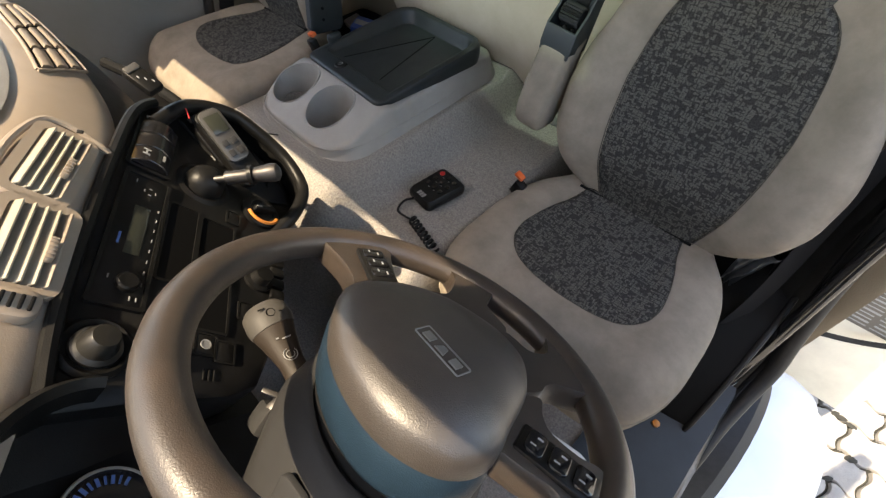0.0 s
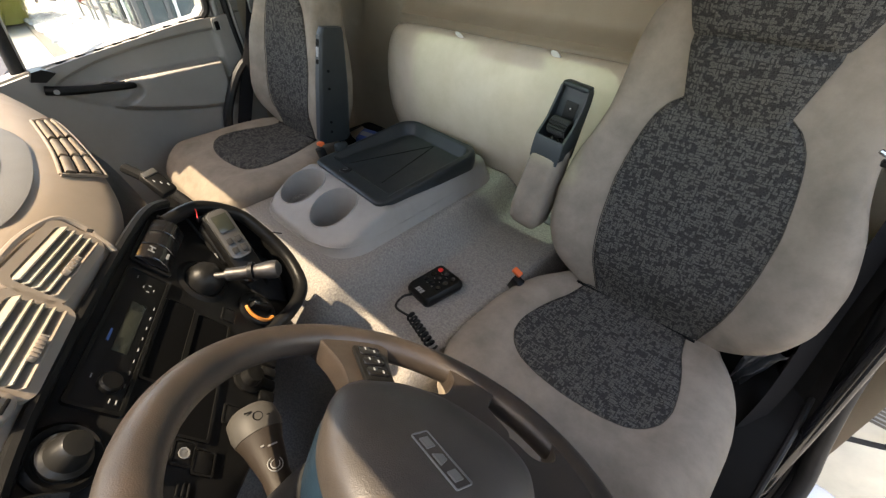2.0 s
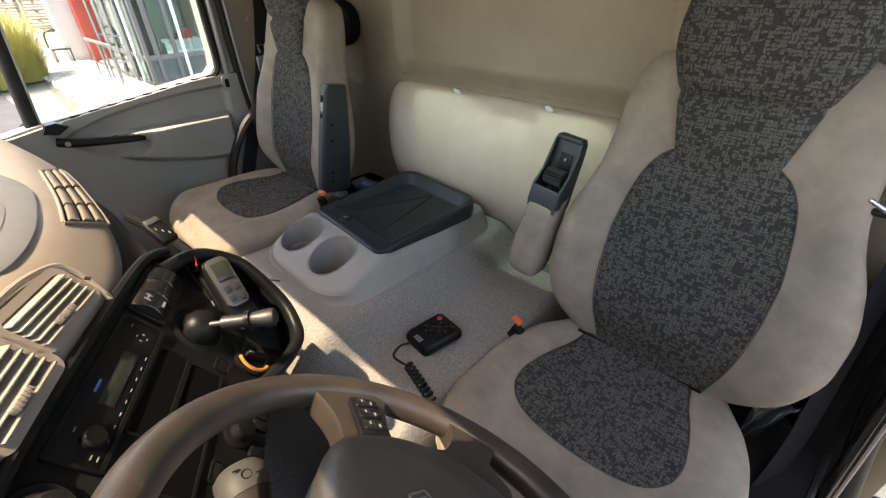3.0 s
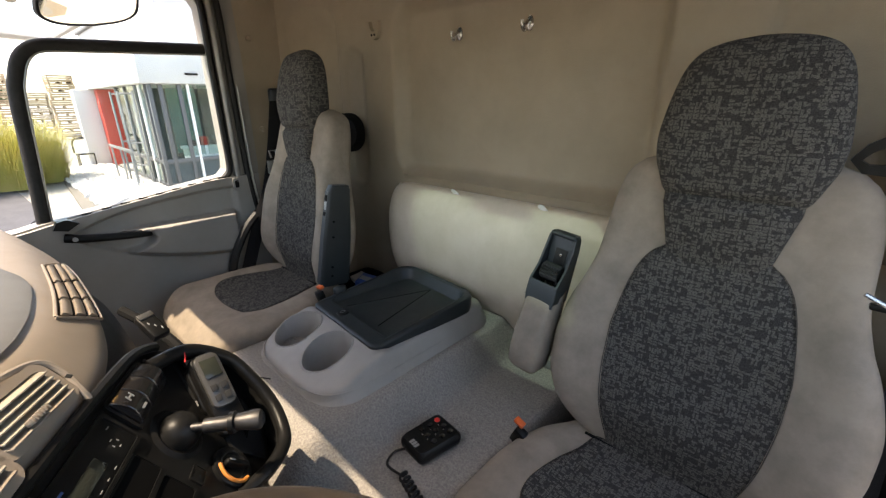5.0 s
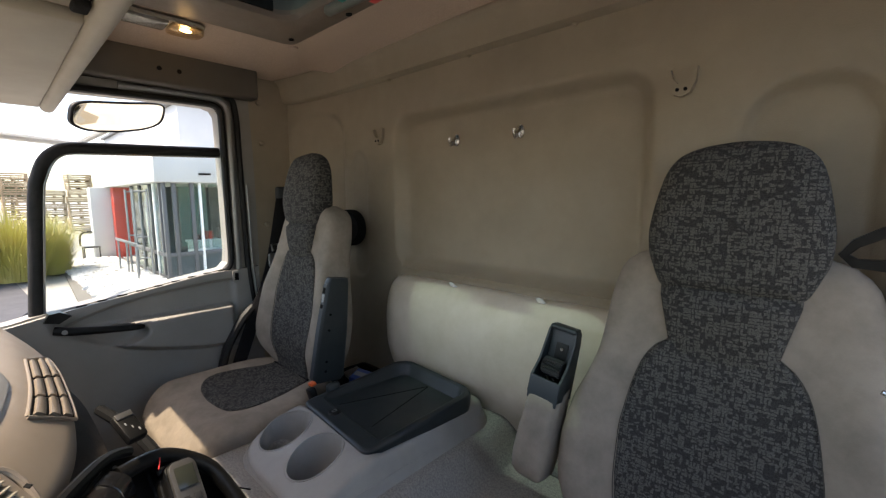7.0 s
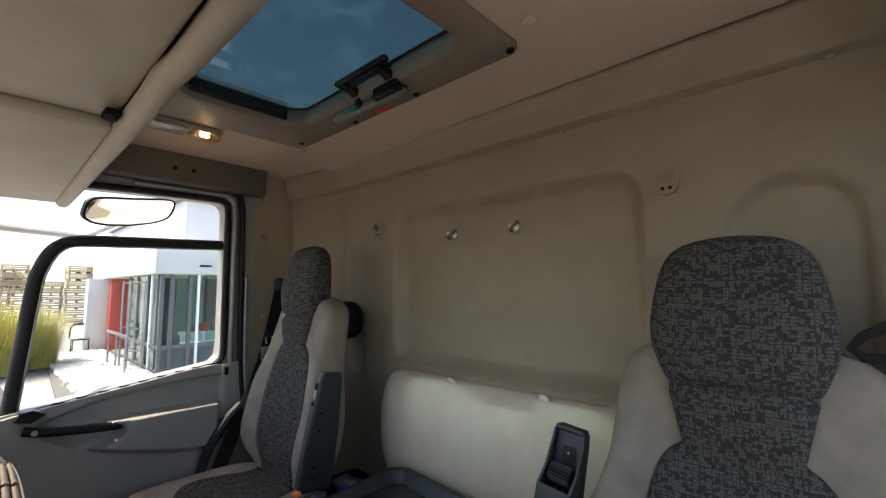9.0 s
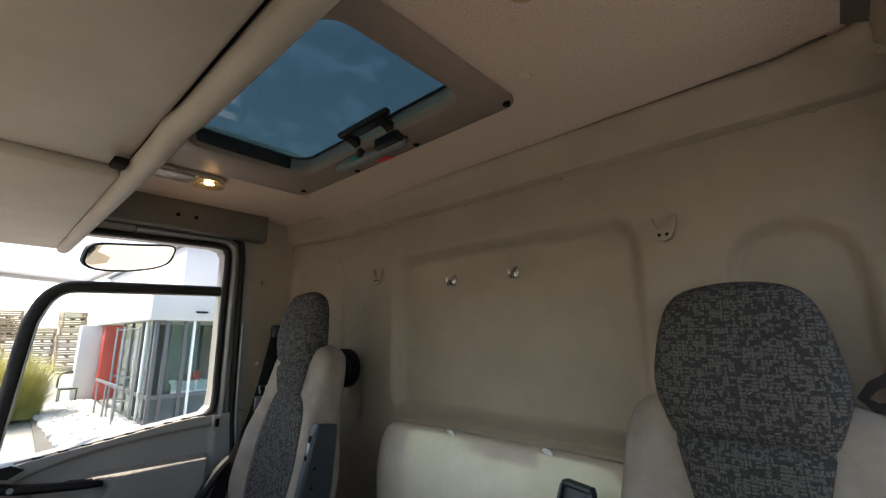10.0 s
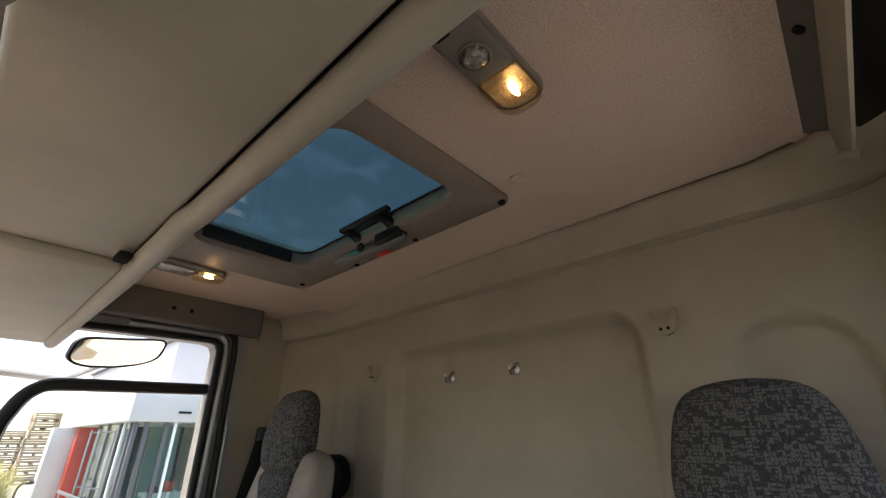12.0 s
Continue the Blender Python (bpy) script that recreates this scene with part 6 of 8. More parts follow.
def spoke(name, outline, z0, z1, mat_, r=0.006):
    bm = bmesh.new()
    rings = []
    n_ = len(outline)
    cx_, cy_ = sum(p[0] for p in outline) / n_, sum(p[1] for p in outline) / n_
    pts = bezier([(x, y, 0) for x, y in outline + outline[:1]], 4)[:-1]
    for s, h in ((0.965, z0), (0.99, z0 + 0.003), (1.0, z0 + 0.008), (1.0, z1 - 0.007), (0.99, z1 - 0.002), (0.965, z1)):
        rings.append([WM @ Vector((cx_ + (p.x - cx_) * s, cy_ + (p.y - cy_) * s, h - 0.10 * max(0, math.hypot(p.x, p.y) - 0.12) * 0.6)) for p in pts])
    loft(bm, rings)
    return part(name, bm, mat_, wheel, "worn brown-black spoke", angle=22)


left_spoke = spoke("spoke", [(-0.197, 0.030), (-0.196, 0.062), (-0.180, 0.096), (-0.152, 0.108), (-0.134, 0.094), (-0.112, 0.076), (-0.088, 0.060), (-0.050, 0.050), (-0.050, 0.0), (-0.078, -0.018), (-0.105, 0.004), (-0.145, 0.022)], -0.014, 0.014, WHEEL_SKIN)
spoke("spoke", [(-0.098, 0.176), (-0.074, 0.160), (-0.060, 0.138), (-0.050, 0.106), (-0.066, 0.076), (-0.02, 0.06), (0.03, 0.07), (0.034, 0.128), (0.006, 0.143), (-0.012, 0.153), (-0.020, 0.172), (-0.030, 0.194), (-0.070, 0.188)], -0.012, 0.014, WHEEL_SKIN)
spoke("spoke", [(0.060, 0.187), (0.078, 0.158), (0.078, 0.140), (0.064, 0.122), (0.030, 0.120), (0.04, 0.07), (0.09, 0.05), (0.106, 0.070), (0.106, 0.088), (0.114, 0.106), (0.130, 0.122), (0.142, 0.140), (0.110, 0.168)], -0.012, 0.016, WHEEL_SKIN)
right_spoke = spoke("spoke", [(0.196, 0.045), (0.182, 0.046), (0.164, 0.037), (0.135, 0.034), (0.120, 0.046), (0.108, 0.064), (0.09, 0.03), (0.09, -0.03), (0.128, -0.028), (0.160, -0.018), (0.182, -0.022), (0.198, -0.030)], -0.012, 0.016, WHEEL_SKIN)
# cushioned boss
PADW = [(-0.088, 0.004), (-0.070, 0.042), (-0.034, 0.076), (0.010, 0.092), (0.050, 0.096), (0.084, 0.084), (0.108, 0.048), (0.118, 0.0), (0.125, -0.040), (0.105, -0.075), (0.060, -0.094), (0.010, -0.090), (-0.035, -0.072), (-0.068, -0.045), (-0.086, -0.020)]
padline = bezier([(x - 0.008, y, 0) for x, y in PADW + PADW[:1]], 5)[:-1]
pcx, pcy = 0.012, 0.0
bm = bmesh.new()
rings = []
for s, h in ((0.98, -0.010), (1.0, 0.0), (1.0, 0.014), (0.985, 0.021), (0.95, 0.027), (0.85, 0.034), (0.7, 0.040), (0.5, 0.044), (0.3, 0.046), (0.1, 0.047), (0.01, 0.047)):
    rings.append([WM @ Vector((pcx + (p.x - pcx) * s, pcy + (p.y - pcy) * s, h)) for p in padline])
loft(bm, rings)
boss = part("boss_pad", bm, PAD_SKIN, wheel, "grained dark boss pad", angle=60)
bm = bmesh.new()
rings = []
for s, h in ((0.88, -0.050), (0.965, -0.048), (1.0, -0.041), (1.01, -0.012), (0.99, -0.004)):
    rings.append([WM @ Vector((pcx + (p.x - pcx) * s, pcy + (p.y - pcy) * s, h)) for p in padline])
loft(bm, rings)
part("hub_shell", bm, NIGHT_BLUE, wheel, "dark blue hub shell", angle=60)
# maker's plate as plain shapes
bmx = WM @ axes((0.032, -0.024, 0.0462), Vector((0.985, -0.150, 0)).normalized(), Vector((0.150, 0.985, 0)).normalized(), (0, 0, 1))
bm = bmesh.new()
ring_plate(bm, rounded(0.058, 0.0185, 0.002), rounded(0.0565, 0.017, 0.0015), bmx, 0.0016)
badge = part("badge", bm, STEEL, boss, "silver framed maker's plate")
for k, w_ in enumerate((0.011, 0.012, 0.010)):
    bm = bmesh.new()
    x = -0.0175 + 0.0175 * k
    prism(bm, [(x - w_ / 2, -0.0045), (x + w_ / 2, -0.0045), (x + w_ / 2 - 0.003, 0.0045), (x - w_ / 2 + 0.003, 0.0045)] if k == 1 else [(x - w_ / 2, -0.0045), (x + w_ / 2, -0.0045), (x + w_ / 2, 0.0045), (x - w_ / 2, 0.0045)], bmx, 0.0016, 0.0003)
    part("badge_block", bm, STEEL, boss)


def wheel_keys(px, py, turn, n_, sp, parent, height):
    m_ = WM @ pose(px, py, height, 0, 0, turn)
    bm = bmesh.new()
    rbox(bm, (0, 0, 0), (sp * n_ + 0.008, 0.034, 0.008), 0.003, m=m_)
    b_ = part("key_plate", bm, BLACK, parent, "black key plate")
    for k in range(n_):
        x = (k - (n_ - 1) / 2) * sp
        bm = bmesh.new()
        prism(bm, [(x + a * 0.9, b) for a, b in rounded(sp * 0.86, 0.026, 0.005)], m_ @ pose(0, 0, 0.0035), 0.003, 0.001)
        part("key", bm, GLOSS, parent)
        for j in (-1, 1):
            bm = bmesh.new()
            rbox(bm, (x + 0.002 * j, 0.005 * j, 0.0068), (sp * 0.24, 0.0012 + 0.0006 * (j > 0), 0.0008), 0, m=m_)
            part("key_mark", bm, MARK, parent)


wheel_keys(-0.119, 0.050, -26, 3, 0.020, left_spoke, 0.017)
wheel_keys(0.154, 0.006, 8, 3, 0.022, right_spoke, 0.014)

# ---- steering column and stalk ----
column = thing("steering_column", C - N1 * 0.30 - E2 * 0.05, "grey plastic steering column cover with stalks", "steering column")
bm = bmesh.new()
rings = []
for d_, s, sh in ((-0.063, 0.97, 0.0), (-0.059, 1.00, 0.0), (-0.060, 1.05, 0.0), (-0.065, 1.09, 0.0), (-0.085, 1.17, -0.004), (-0.11, 1.24, -0.012), (-0.16, 1.22, -0.02), (-0.24, 1.12, -0.04), (-0.40, 0.8, -0.10)):
    rings.append([WM @ Vector((pcx + (p.x - pcx) * s * 0.92, pcy + sh + (p.y - pcy) * s, d_)) for p in padline])
loft(bm, rings)
part("cover", bm, COLUMN_GREY, column, "grey column cover", angle=60)
bm = bmesh.new()
rings = []
for d_, s in ((-0.046, 0.92), (-0.054, 0.95), (-0.066, 0.95)):
    rings.append([WM @ Vector((pcx + (p.x - pcx) * s, pcy + (p.y - pcy) * s, d_)) for p in padline])
loft(bm, rings)
part("gap_ring", bm, BLACK_MATT, column, "black gap ring")
bm = bmesh.new()
cp = axes(WM @ Vector((0.012, -0.118, -0.105)), E1, (N1 * -1 + E2 * -0.15).normalized(), (E2 * -1 + N1 * 0.15).normalized())
prism(bm, rounded(0.034, 0.05, 0.008), cp, 0.006, 0.002)
part("cover_flap", bm, COLUMN_GREY, column)
bm = bmesh.new()
s0, s1 = Vector((-0.225, 0.010, -0.465)), Vector((-0.342, 0.030, -0.440))
sd = (s1 - s0).normalized()
L_ = (s1 - s0).length
tube(bm, [s0 - sd * 0.04, s0, s0.lerp(s1, 0.35), s0.lerp(s1, 0.62), s0.lerp(s1, 0.72)], [0.015, 0.0145, 0.0145, 0.021, 0.025], 18, flat=0.72)
stalk = part("stalk", bm, STALK_BROWN, column, "brown-grey multifunction stalk")
bm = bmesh.new()
tube(bm, [s0.lerp(s1, 0.722), s0.lerp(s1, 0.80), s0.lerp(s1, 0.94), s0.lerp(s1, 1.0), s0.lerp(s1, 1.015)], [0.0255, 0.0275, 0.0265, 0.020, 0.010], 18, flat=0.74)
part("stalk_cap", bm, STALK_PALE, stalk, "pale grey stalk cap")
sup = Vector((0.1, 0.35, 0.93))
sup = (sup - sd * sup.dot(sd)).normalized()
sm = lambda q, h: axes(s0.lerp(s1, q) + sup * h, sd, sup.cross(sd), sup)
for q, r_, h in ((0.40, 0.0075, 0.0118), (0.40, 0.0045, 0.0118), (0.84, 0.005, 0.0208)):
    bm = bmesh.new()
    tube(bm, [sm(q, h) @ Vector((r_ * math.cos(k * math.tau / 20), r_ * math.sin(k * math.tau / 20), 0)) for k in range(20)], 0.0006, 4, closed=True)
    part("symbol_ring", bm, MARK if q < 0.5 else BLACK_MATT, stalk)
for q, x, w_ in ((0.56, -0.004, 0.010), (0.58, 0.006, 0.003), (0.90, 0.008, 0.008), (0.82, -0.010, 0.004)):
    bm = bmesh.new()
    rbox(bm, (0, x, 0), (0.0016, w_, 0.0008), 0, m=sm(q, 0.0150 if q < 0.6 else 0.0205))
    part("symbol_bar", bm, MARK if q < 0.7 else BLACK_MATT, stalk)
key = part("key_barrel", rbox(bmesh.new(), (0, 0, 0), (0.035, 0.035, 0.06), 0.008, m=pose(-0.245, -0.035, -0.51, 20, -30, 0)), COLUMN_GREY, column, "grey ignition housing")
bm = bmesh.new()
rbox(bm, (-0.252, -0.022, -0.484), (0.012, 0.022, 0.012), 0.003, m=None)
rbox(bm, (0, 0, 0), (0.026, 0.006, 0.004), 0.001, m=pose(-0.262, -0.018, -0.478, 0, 20, 30))
part("ignition_key", bm, GUNMETAL, key, "steel ignition key")
# lower trim and pedals under the column
bm = bmesh.new()
loft(bm, [[Vector((x, y, z)) for y, z in ((-0.10, -0.50), (-0.04, -0.56), (-0.06, -0.80), (-0.14, -0.95), (-0.30, -0.95), (-0.30, -0.50))] for x in (-0.42, -0.36, -0.30)])
part("knee_trim", bm, BLACK, dash, "black knee trim")
for x, z in ((-0.30, -0.80), (-0.14, -0.80), (0.02, -0.82)):
    ped = thing("foot_pedal", (x, -0.18, -0.95), "black rubber foot pedal under the steering column", "pedal", "foot pedals")
    bm = bmesh.new()
    rbox(bm, (0, 0, 0), (0.075, 0.09, 0.014), 0.005, m=pose(x, -0.13, z, 35, 0, 0))
    part("pad", bm, RUBBER, ped)
    bm = bmesh.new()
    tube(bm, [(x, -0.14, z - 0.01), (x, -0.24, z + 0.02), (x, -0.34, z + 0.25)], 0.012, 8)
    part("arm", bm, BLACK_MATT, ped)
# plain white sheet added at an unidentified white spot on the floor
bm = bmesh.new()
prism(bm, [(-0.09, 0.262), (0.02, 0.268), (0.112, 0.282), (0.116, 0.318), (0.05, 0.332), (-0.03, 0.322), (-0.10, 0.300)], pose(0, 0, -0.945), 0.012, 0.003)
solid("floor_white_sheet", bm, WHITE, "white plastic sheet on the floor before the driver's seat", "plate")
# ---- middle console ----
HUMP = TUNNEL + 0.09
console = thing("middle_console", (-0.845, 0.62, HUMP), "grey plastic middle console with two cup holders", "console")
CUPS = ((-0.957, 0.449), (-0.810, 0.444))


def console_top(x, y):
    z = curve_at([(0.33, -0.612), (0.40, -0.584), (0.47, -0.557), (0.515, -0.549), (0.54, -0.556), (0.92, -0.557)], y)
    return z - 0.10 * max(0, abs(x + 0.845) - 0.12) ** 1.5


def console_z(x, y):
    """Height of the console shell over the floor plan."""
    hx, y0, y1 = 0.176, 0.346, 0.895
    cx, cy, hy = -0.851, (y0 + y1) / 2, (y1 - y0) / 2
    r = 0.085 if y < cy else 0.04
    qx, qy = abs(x - cx) - hx + r, abs(y - cy) - hy + r
    dist = math.hypot(max(qx, 0), max(qy, 0)) + min(max(qx, qy), 0) - r
    t = console_top(x, y)
    if dist > -0.016:
        q = min(1, (dist + 0.016) / 0.016)
        t -= 0.016 * (1 - math.sqrt(max(0, 1 - q * q)))
    if dist > 0:
        q = min(1, dist / 0.020)
        t = t + (HUMP - 0.006 - t) * q
    for ux, uy in CUPS:
        d_ = math.hypot((x - ux), (y - uy) / 1.02)
        if d_ < 0.064:
            lip = smooth_step(0.064, 0.060, d_)
            deep = smooth_step(0.0605, 0.052, d_)
            t = t - 0.003 * lip - deep * (t + 0.690)
    return t


bm = bmesh.new()
NX, NY = 150, 190
grid = [[bm.verts.new((-1.055 + 0.41 * i / NX, 0.316 + 0.60 * j / NY, 0)) for j in range(NY + 1)] for i in range(NX + 1)]
for row in grid:
    for v in row:
        v.co.z = console_z(v.co.x, v.co.y)
for i in range(NX):
    for j in range(NY):
        q = (grid[i][j], grid[i + 1][j], grid[i + 1][j + 1], grid[i][j + 1])
        if max(v.co.z for v in q) > HUMP - 0.005 or min(math.hypot(v.co.x - c[0], v.co.y - c[1]) for v in q for c in CUPS) < 0.062:
            bm.faces.new(q)
bmesh.ops.delete(bm, geom=[v for v in bm.verts if not v.link_faces], context="VERTS")
part("shell", bm, CONSOLE_GREY, console, "grey plastic shell", angle=60)
for ux, uy in CUPS:
    bm = bmesh.new()
    tube(bm, [(ux + 0.0615 * math.cos(a), uy + 0.0627 * math.sin(a), console_top(ux + 0.0615 * math.cos(a), uy + 0.0627 * math.sin(a)) - 0.0005) for a in [k * math.tau / 48 for k in range(48)]], 0.0022, 6, closed=True)
    part("cup_rim", bm, CONSOLE_GREY, console)
bm = bmesh.new()
side_line = [(-1.038, 0.88), (-1.040, 0.60), (-1.037, 0.45), (-1.005, 0.375), (-0.93, 0.345), (-0.845, 0.340), (-0.76, 0.345), (-0.695, 0.375), (-0.668, 0.45), (-0.666, 0.60), (-0.668, 0.88)]
tube(bm, bezier([(x, y, -0.598) for x, y in side_line], 6), 0.0014, 6)
part("mould_line", bm, CONSOLE_GREY, console)
# dark tray lid on the rear of the console
tray = thing("console_tray", (-0.845, 0.705, -0.55), "blue-black tray lid on the middle console", "tray")
tm = pose(-0.838, 0.684, -0.549, 0.6, 0, -5)


def tray_line(w_, h_, rf, rb, n=8):
    """Outline of the lid: front corners tight, rear corners wide."""
    out_ = []
    for cx_, cy_, r_, a_ in ((w_ / 2 - rb, h_ / 2 - rb, rb, 0), (-w_ / 2 + rb, h_ / 2 - rb, rb, 90), (-w_ / 2 + rf, -h_ / 2 + rf, rf, 180), (w_ / 2 - rf, -h_ / 2 + rf, rf, 270)):
        out_ += [(cx_ + r_ * math.cos(radians(a_ + 90 * k / n)), cy_ + r_ * math.sin(radians(a_ + 90 * k / n))) for k in range(n + 1)]
    return out_


bm = bmesh.new()
rings = []
for w_, h_, oy, z_, rf, rb in ((0.312, 0.340, 0, -0.012, 0.022, 0.045), (0.318, 0.346, 0, 0.002, 0.024, 0.048), (0.320, 0.348, 0, 0.024, 0.026, 0.050), (0.315, 0.343, 0, 0.033, 0.026, 0.050), (0.303, 0.331, 0, 0.037, 0.024, 0.046), (0.290, 0.316, 0, 0.036, 0.022, 0.042), (0.280, 0.282, 0.012, 0.031, 0.020, 0.038), (0.270, 0.270, 0.014, 0.008, 0.018, 0.034), (0.258, 0.258, 0.014, 0.001, 0.016, 0.030)):
    rings.append([tm @ Vector((a, b + oy, 0.002 + (z_ - 0.002) * (0.26 + 0.74 * smooth_step(-0.18, 0.08, b + oy)) if z_ > 0.003 else z_)) for a, b in tray_line(w_, h_, rf, rb)])
loft(bm, rings)
tray_b = part("tray_body", bm, SLATE, tray, "blue-black grained tray", angle=40)
for p, q in (((-0.090, -0.104), (-0.008, 0.136)), ((0.064, -0.100), (-0.006, 0.136))):
    bm = bmesh.new()
    tube(bm, [tm @ Vector((p[0], p[1], 0.0005)), tm @ Vector((q[0], q[1], 0.0005))], 0.0018, 6)
    part("moulded_rib", bm, BLACK_MATT, tray_b)
bm = bmesh.new()
lathe(bm, [(0.017, 0.0), (0.017, 0.005), (0.014, 0.008), (0.006, 0.009), (0.001, 0.009)], tm @ pose(-0.045, -0.140, 0.006), 24)
lock = part("lock_button", bm, BLACK, tray_b, "round black lock button")
bm = bmesh.new()
tube(bm, [tm @ Vector((-0.045 + 0.0045 * math.cos(k * math.tau / 16), -0.140 + 0.0065 * math.sin(k * math.tau / 16), 0.0152)) for k in range(16)], 0.0008, 5, closed=True)
part("lock_mark", bm, MARK, tray_b)
bm = bmesh.new()
rbox(bm, (-0.158, -0.085, 0.018), (0.020, 0.040, 0.034), 0.009, m=tm, seg=3)
part("hinge_lug", bm, SLATE, tray_b)

# ---- tail-lift remote with coiled lead ----
remote = thing("hand_remote", (-0.515, 0.51, TUNNEL), "black hand remote with red button and coiled lead", "remote control")
RA = Vector((0.13, 0.99, 0)).normalized()
RB = Vector((0.99, -0.13, 0)).normalized()
rm = axes((-0.522, 0.505, TUNNEL + 0.002), RB, RA, Vector((0, 0, 1)))
rm = axes((-0.522, 0.505, TUNNEL + 0.002), RB, RA, RB.cross(RA)) if RB.cross(RA).z > 0 else axes((-0.522, 0.505, TUNNEL + 0.002), -RB, RA, (-RB).cross(RA))
bm = bmesh.new()
rings = []
for w_, h_, z_ in ((0.072, 0.104, 0.0), (0.078, 0.110, 0.006), (0.080, 0.112, 0.014), (0.078, 0.110, 0.022), (0.070, 0.102, 0.028)):
    rings.append([rm @ Vector((a * (1 + 0.10 * smooth_step(0.0, 0.06, b)), b, z_)) for a, b in rounded(w_, h_, 0.012, 5)])
loft(bm, rings)
body = part("case", bm, BLACK, remote, "black remote case")
for i in range(3):
    for j in range(3):
        bm = bmesh.new()
        a, b = -0.022 + 0.022 * i, 0.036 - 0.022 * j
        lathe(bm, [(0.0065, 0), (0.0065, 0.002), (0.004, 0.003), (0.001, 0.003)], rm @ pose(a, b, 0.028), 14)
        part("red_button" if (i, j) == (0, 0) else "button", bm, RED if (i, j) == (0, 0) else GLOSS, remote, "red stop button" if (i, j) == (0, 0) else "")
for i in range(3):
    bm = bmesh.new()
    rbox(bm, (-0.008 + 0.008 * i, -0.043, 0.0283), (0.006, 0.012, 0.001), 0, m=rm)
    part("print_block", bm, MARK, remote)
for i in range(2):
    for j in range(3):
        bm = bmesh.new()
        rbox(bm, (-0.009 + 0.018 * i, 0.029 - 0.022 * j, 0.0283), (0.004, 0.0015, 0.0006), 0, m=rm)
        part("print_bar", bm, MARK, remote)
bm = bmesh.new()
c0 = rm @ Vector((-0.015, -0.056, 0.010))
lead = [c0, c0 + Vector((-0.012, -0.02, -0.002)), c0 + Vector((0.0, -0.05, -0.004)), Vector((-0.500, 0.405, TUNNEL + 0.006))]
pts = bezier(lead, 6)
a0, a1 = Vector((-0.500, 0.405, TUNNEL + 0.010)), Vector((-0.400, 0.375, TUNNEL + 0.012))
coil_d = (a1 - a0).normalized()
side_ = Vector((-coil_d.y, coil_d.x, 0))
for k in range(100):
    q = k / 99
    a = q * math.tau * 8
    pts.append(a0.lerp(a1, q) + side_ * 0.009 * math.cos(a) + Vector((0, 0, 0.009 * math.sin(a))))
tube(bm, pts, 0.0028, 6)
part("coiled_lead", bm, RUBBER, remote, "black coiled lead")

# ---- rear wall fittings ----
def bracket(x, z):
    y = rear_depth(x, z)
    b = thing("horn_bracket", (x, y, z - 0.04), "beige two-pronged belt bracket on the rear lining", "bracket", "rear wall brackets")
    m = axes((x, y + 0.002, z), (1, 0, 0), (0, 0, 1), (0, -1, 0))
    bm = bmesh.new()
    out = [(0.82 * a_, 0.82 * b_) for a_, b_ in ((-0.032, 0.034), (-0.030, 0.0), (-0.018, -0.026), (0.0, -0.033), (0.018, -0.026), (0.030, 0.0), (0.032, 0.034), (0.026, 0.034), (0.020, 0.012), (0.008, -0.002), (-0.008, -0.002), (-0.020, 0.012), (-0.026, 0.034))]
    rings = [[m @ Vector((a, c, h)) for a, c in out] for h in (0.0, 0.012, 0.016)]
    loft(bm, rings)
    part("plate", bm, LINING, b)
    for s_ in (-0.009, 0.009):
        bm = bmesh.new()
        lathe(bm, [(0.0036, 0), (0.0036, 0.0175), (0.001, 0.0175)], m @ pose(s_ * 0.82, -0.013, 0), 12)
        part("screw_hole", bm, BLACK_MATT, b)


bracket(-1.212, 0.212)
bracket(-0.247, 0.222)


def hook(x, z):
    y = rear_depth(x, z)
    h = thing("coat_hook", (x, y, z - 0.03), "small chrome coat hook screwed to the rear lining", "hook", "coat hooks")
    bm = bmesh.new()
    lathe(bm, [(0.013, -0.004), (0.013, 0.003), (0.010, 0.005), (0.001, 0.006)], axes((x, y, z), (1, 0, 0), (0, 0, 1), (0, -1, 0)) @ Matrix.Diagonal((0.8, 1.4, 1, 1)), 18)
    part("back_plate", bm, CHROME, h)
    bm = bmesh.new()
    tube(bm, bezier([(x, y - 0.004, z + 0.004), (x, y - 0.018, z - 0.004), (x, y - 0.026, z - 0.018), (x, y - 0.034, z - 0.010), (x, y - 0.036, z + 0.004)], 5), 0.0045, 8)
    part("prong", bm, CHROME, h)


hook(-0.885, 0.176)
hook(-0.652, 0.178)
# black loudspeaker on the slanting corner
spk = thing("loudspeaker", (-1.40, 0.93, -0.2), "round black loudspeaker on the rear lining", "loudspeaker")
m = axes((-1.385, 0.955, -0.115), Vector((0.98, 0.2, 0)), (0, 0, 1), Vector((0.2, -0.98, 0)))
bm = bmesh.new()
lathe(bm, [(0.070, -0.01), (0.070, 0.018), (0.064, 0.026), (0.060, 0.020), (0.001, 0.024)], m, 36)
part("grille_ring", bm, BLACK_MATT, spk)
bm = bmesh.new()
lathe(bm, [(0.060, 0.019), (0.030, 0.026), (0.001, 0.028)], m, 36)
part("mesh_cone", bm, RUBBER, spk)

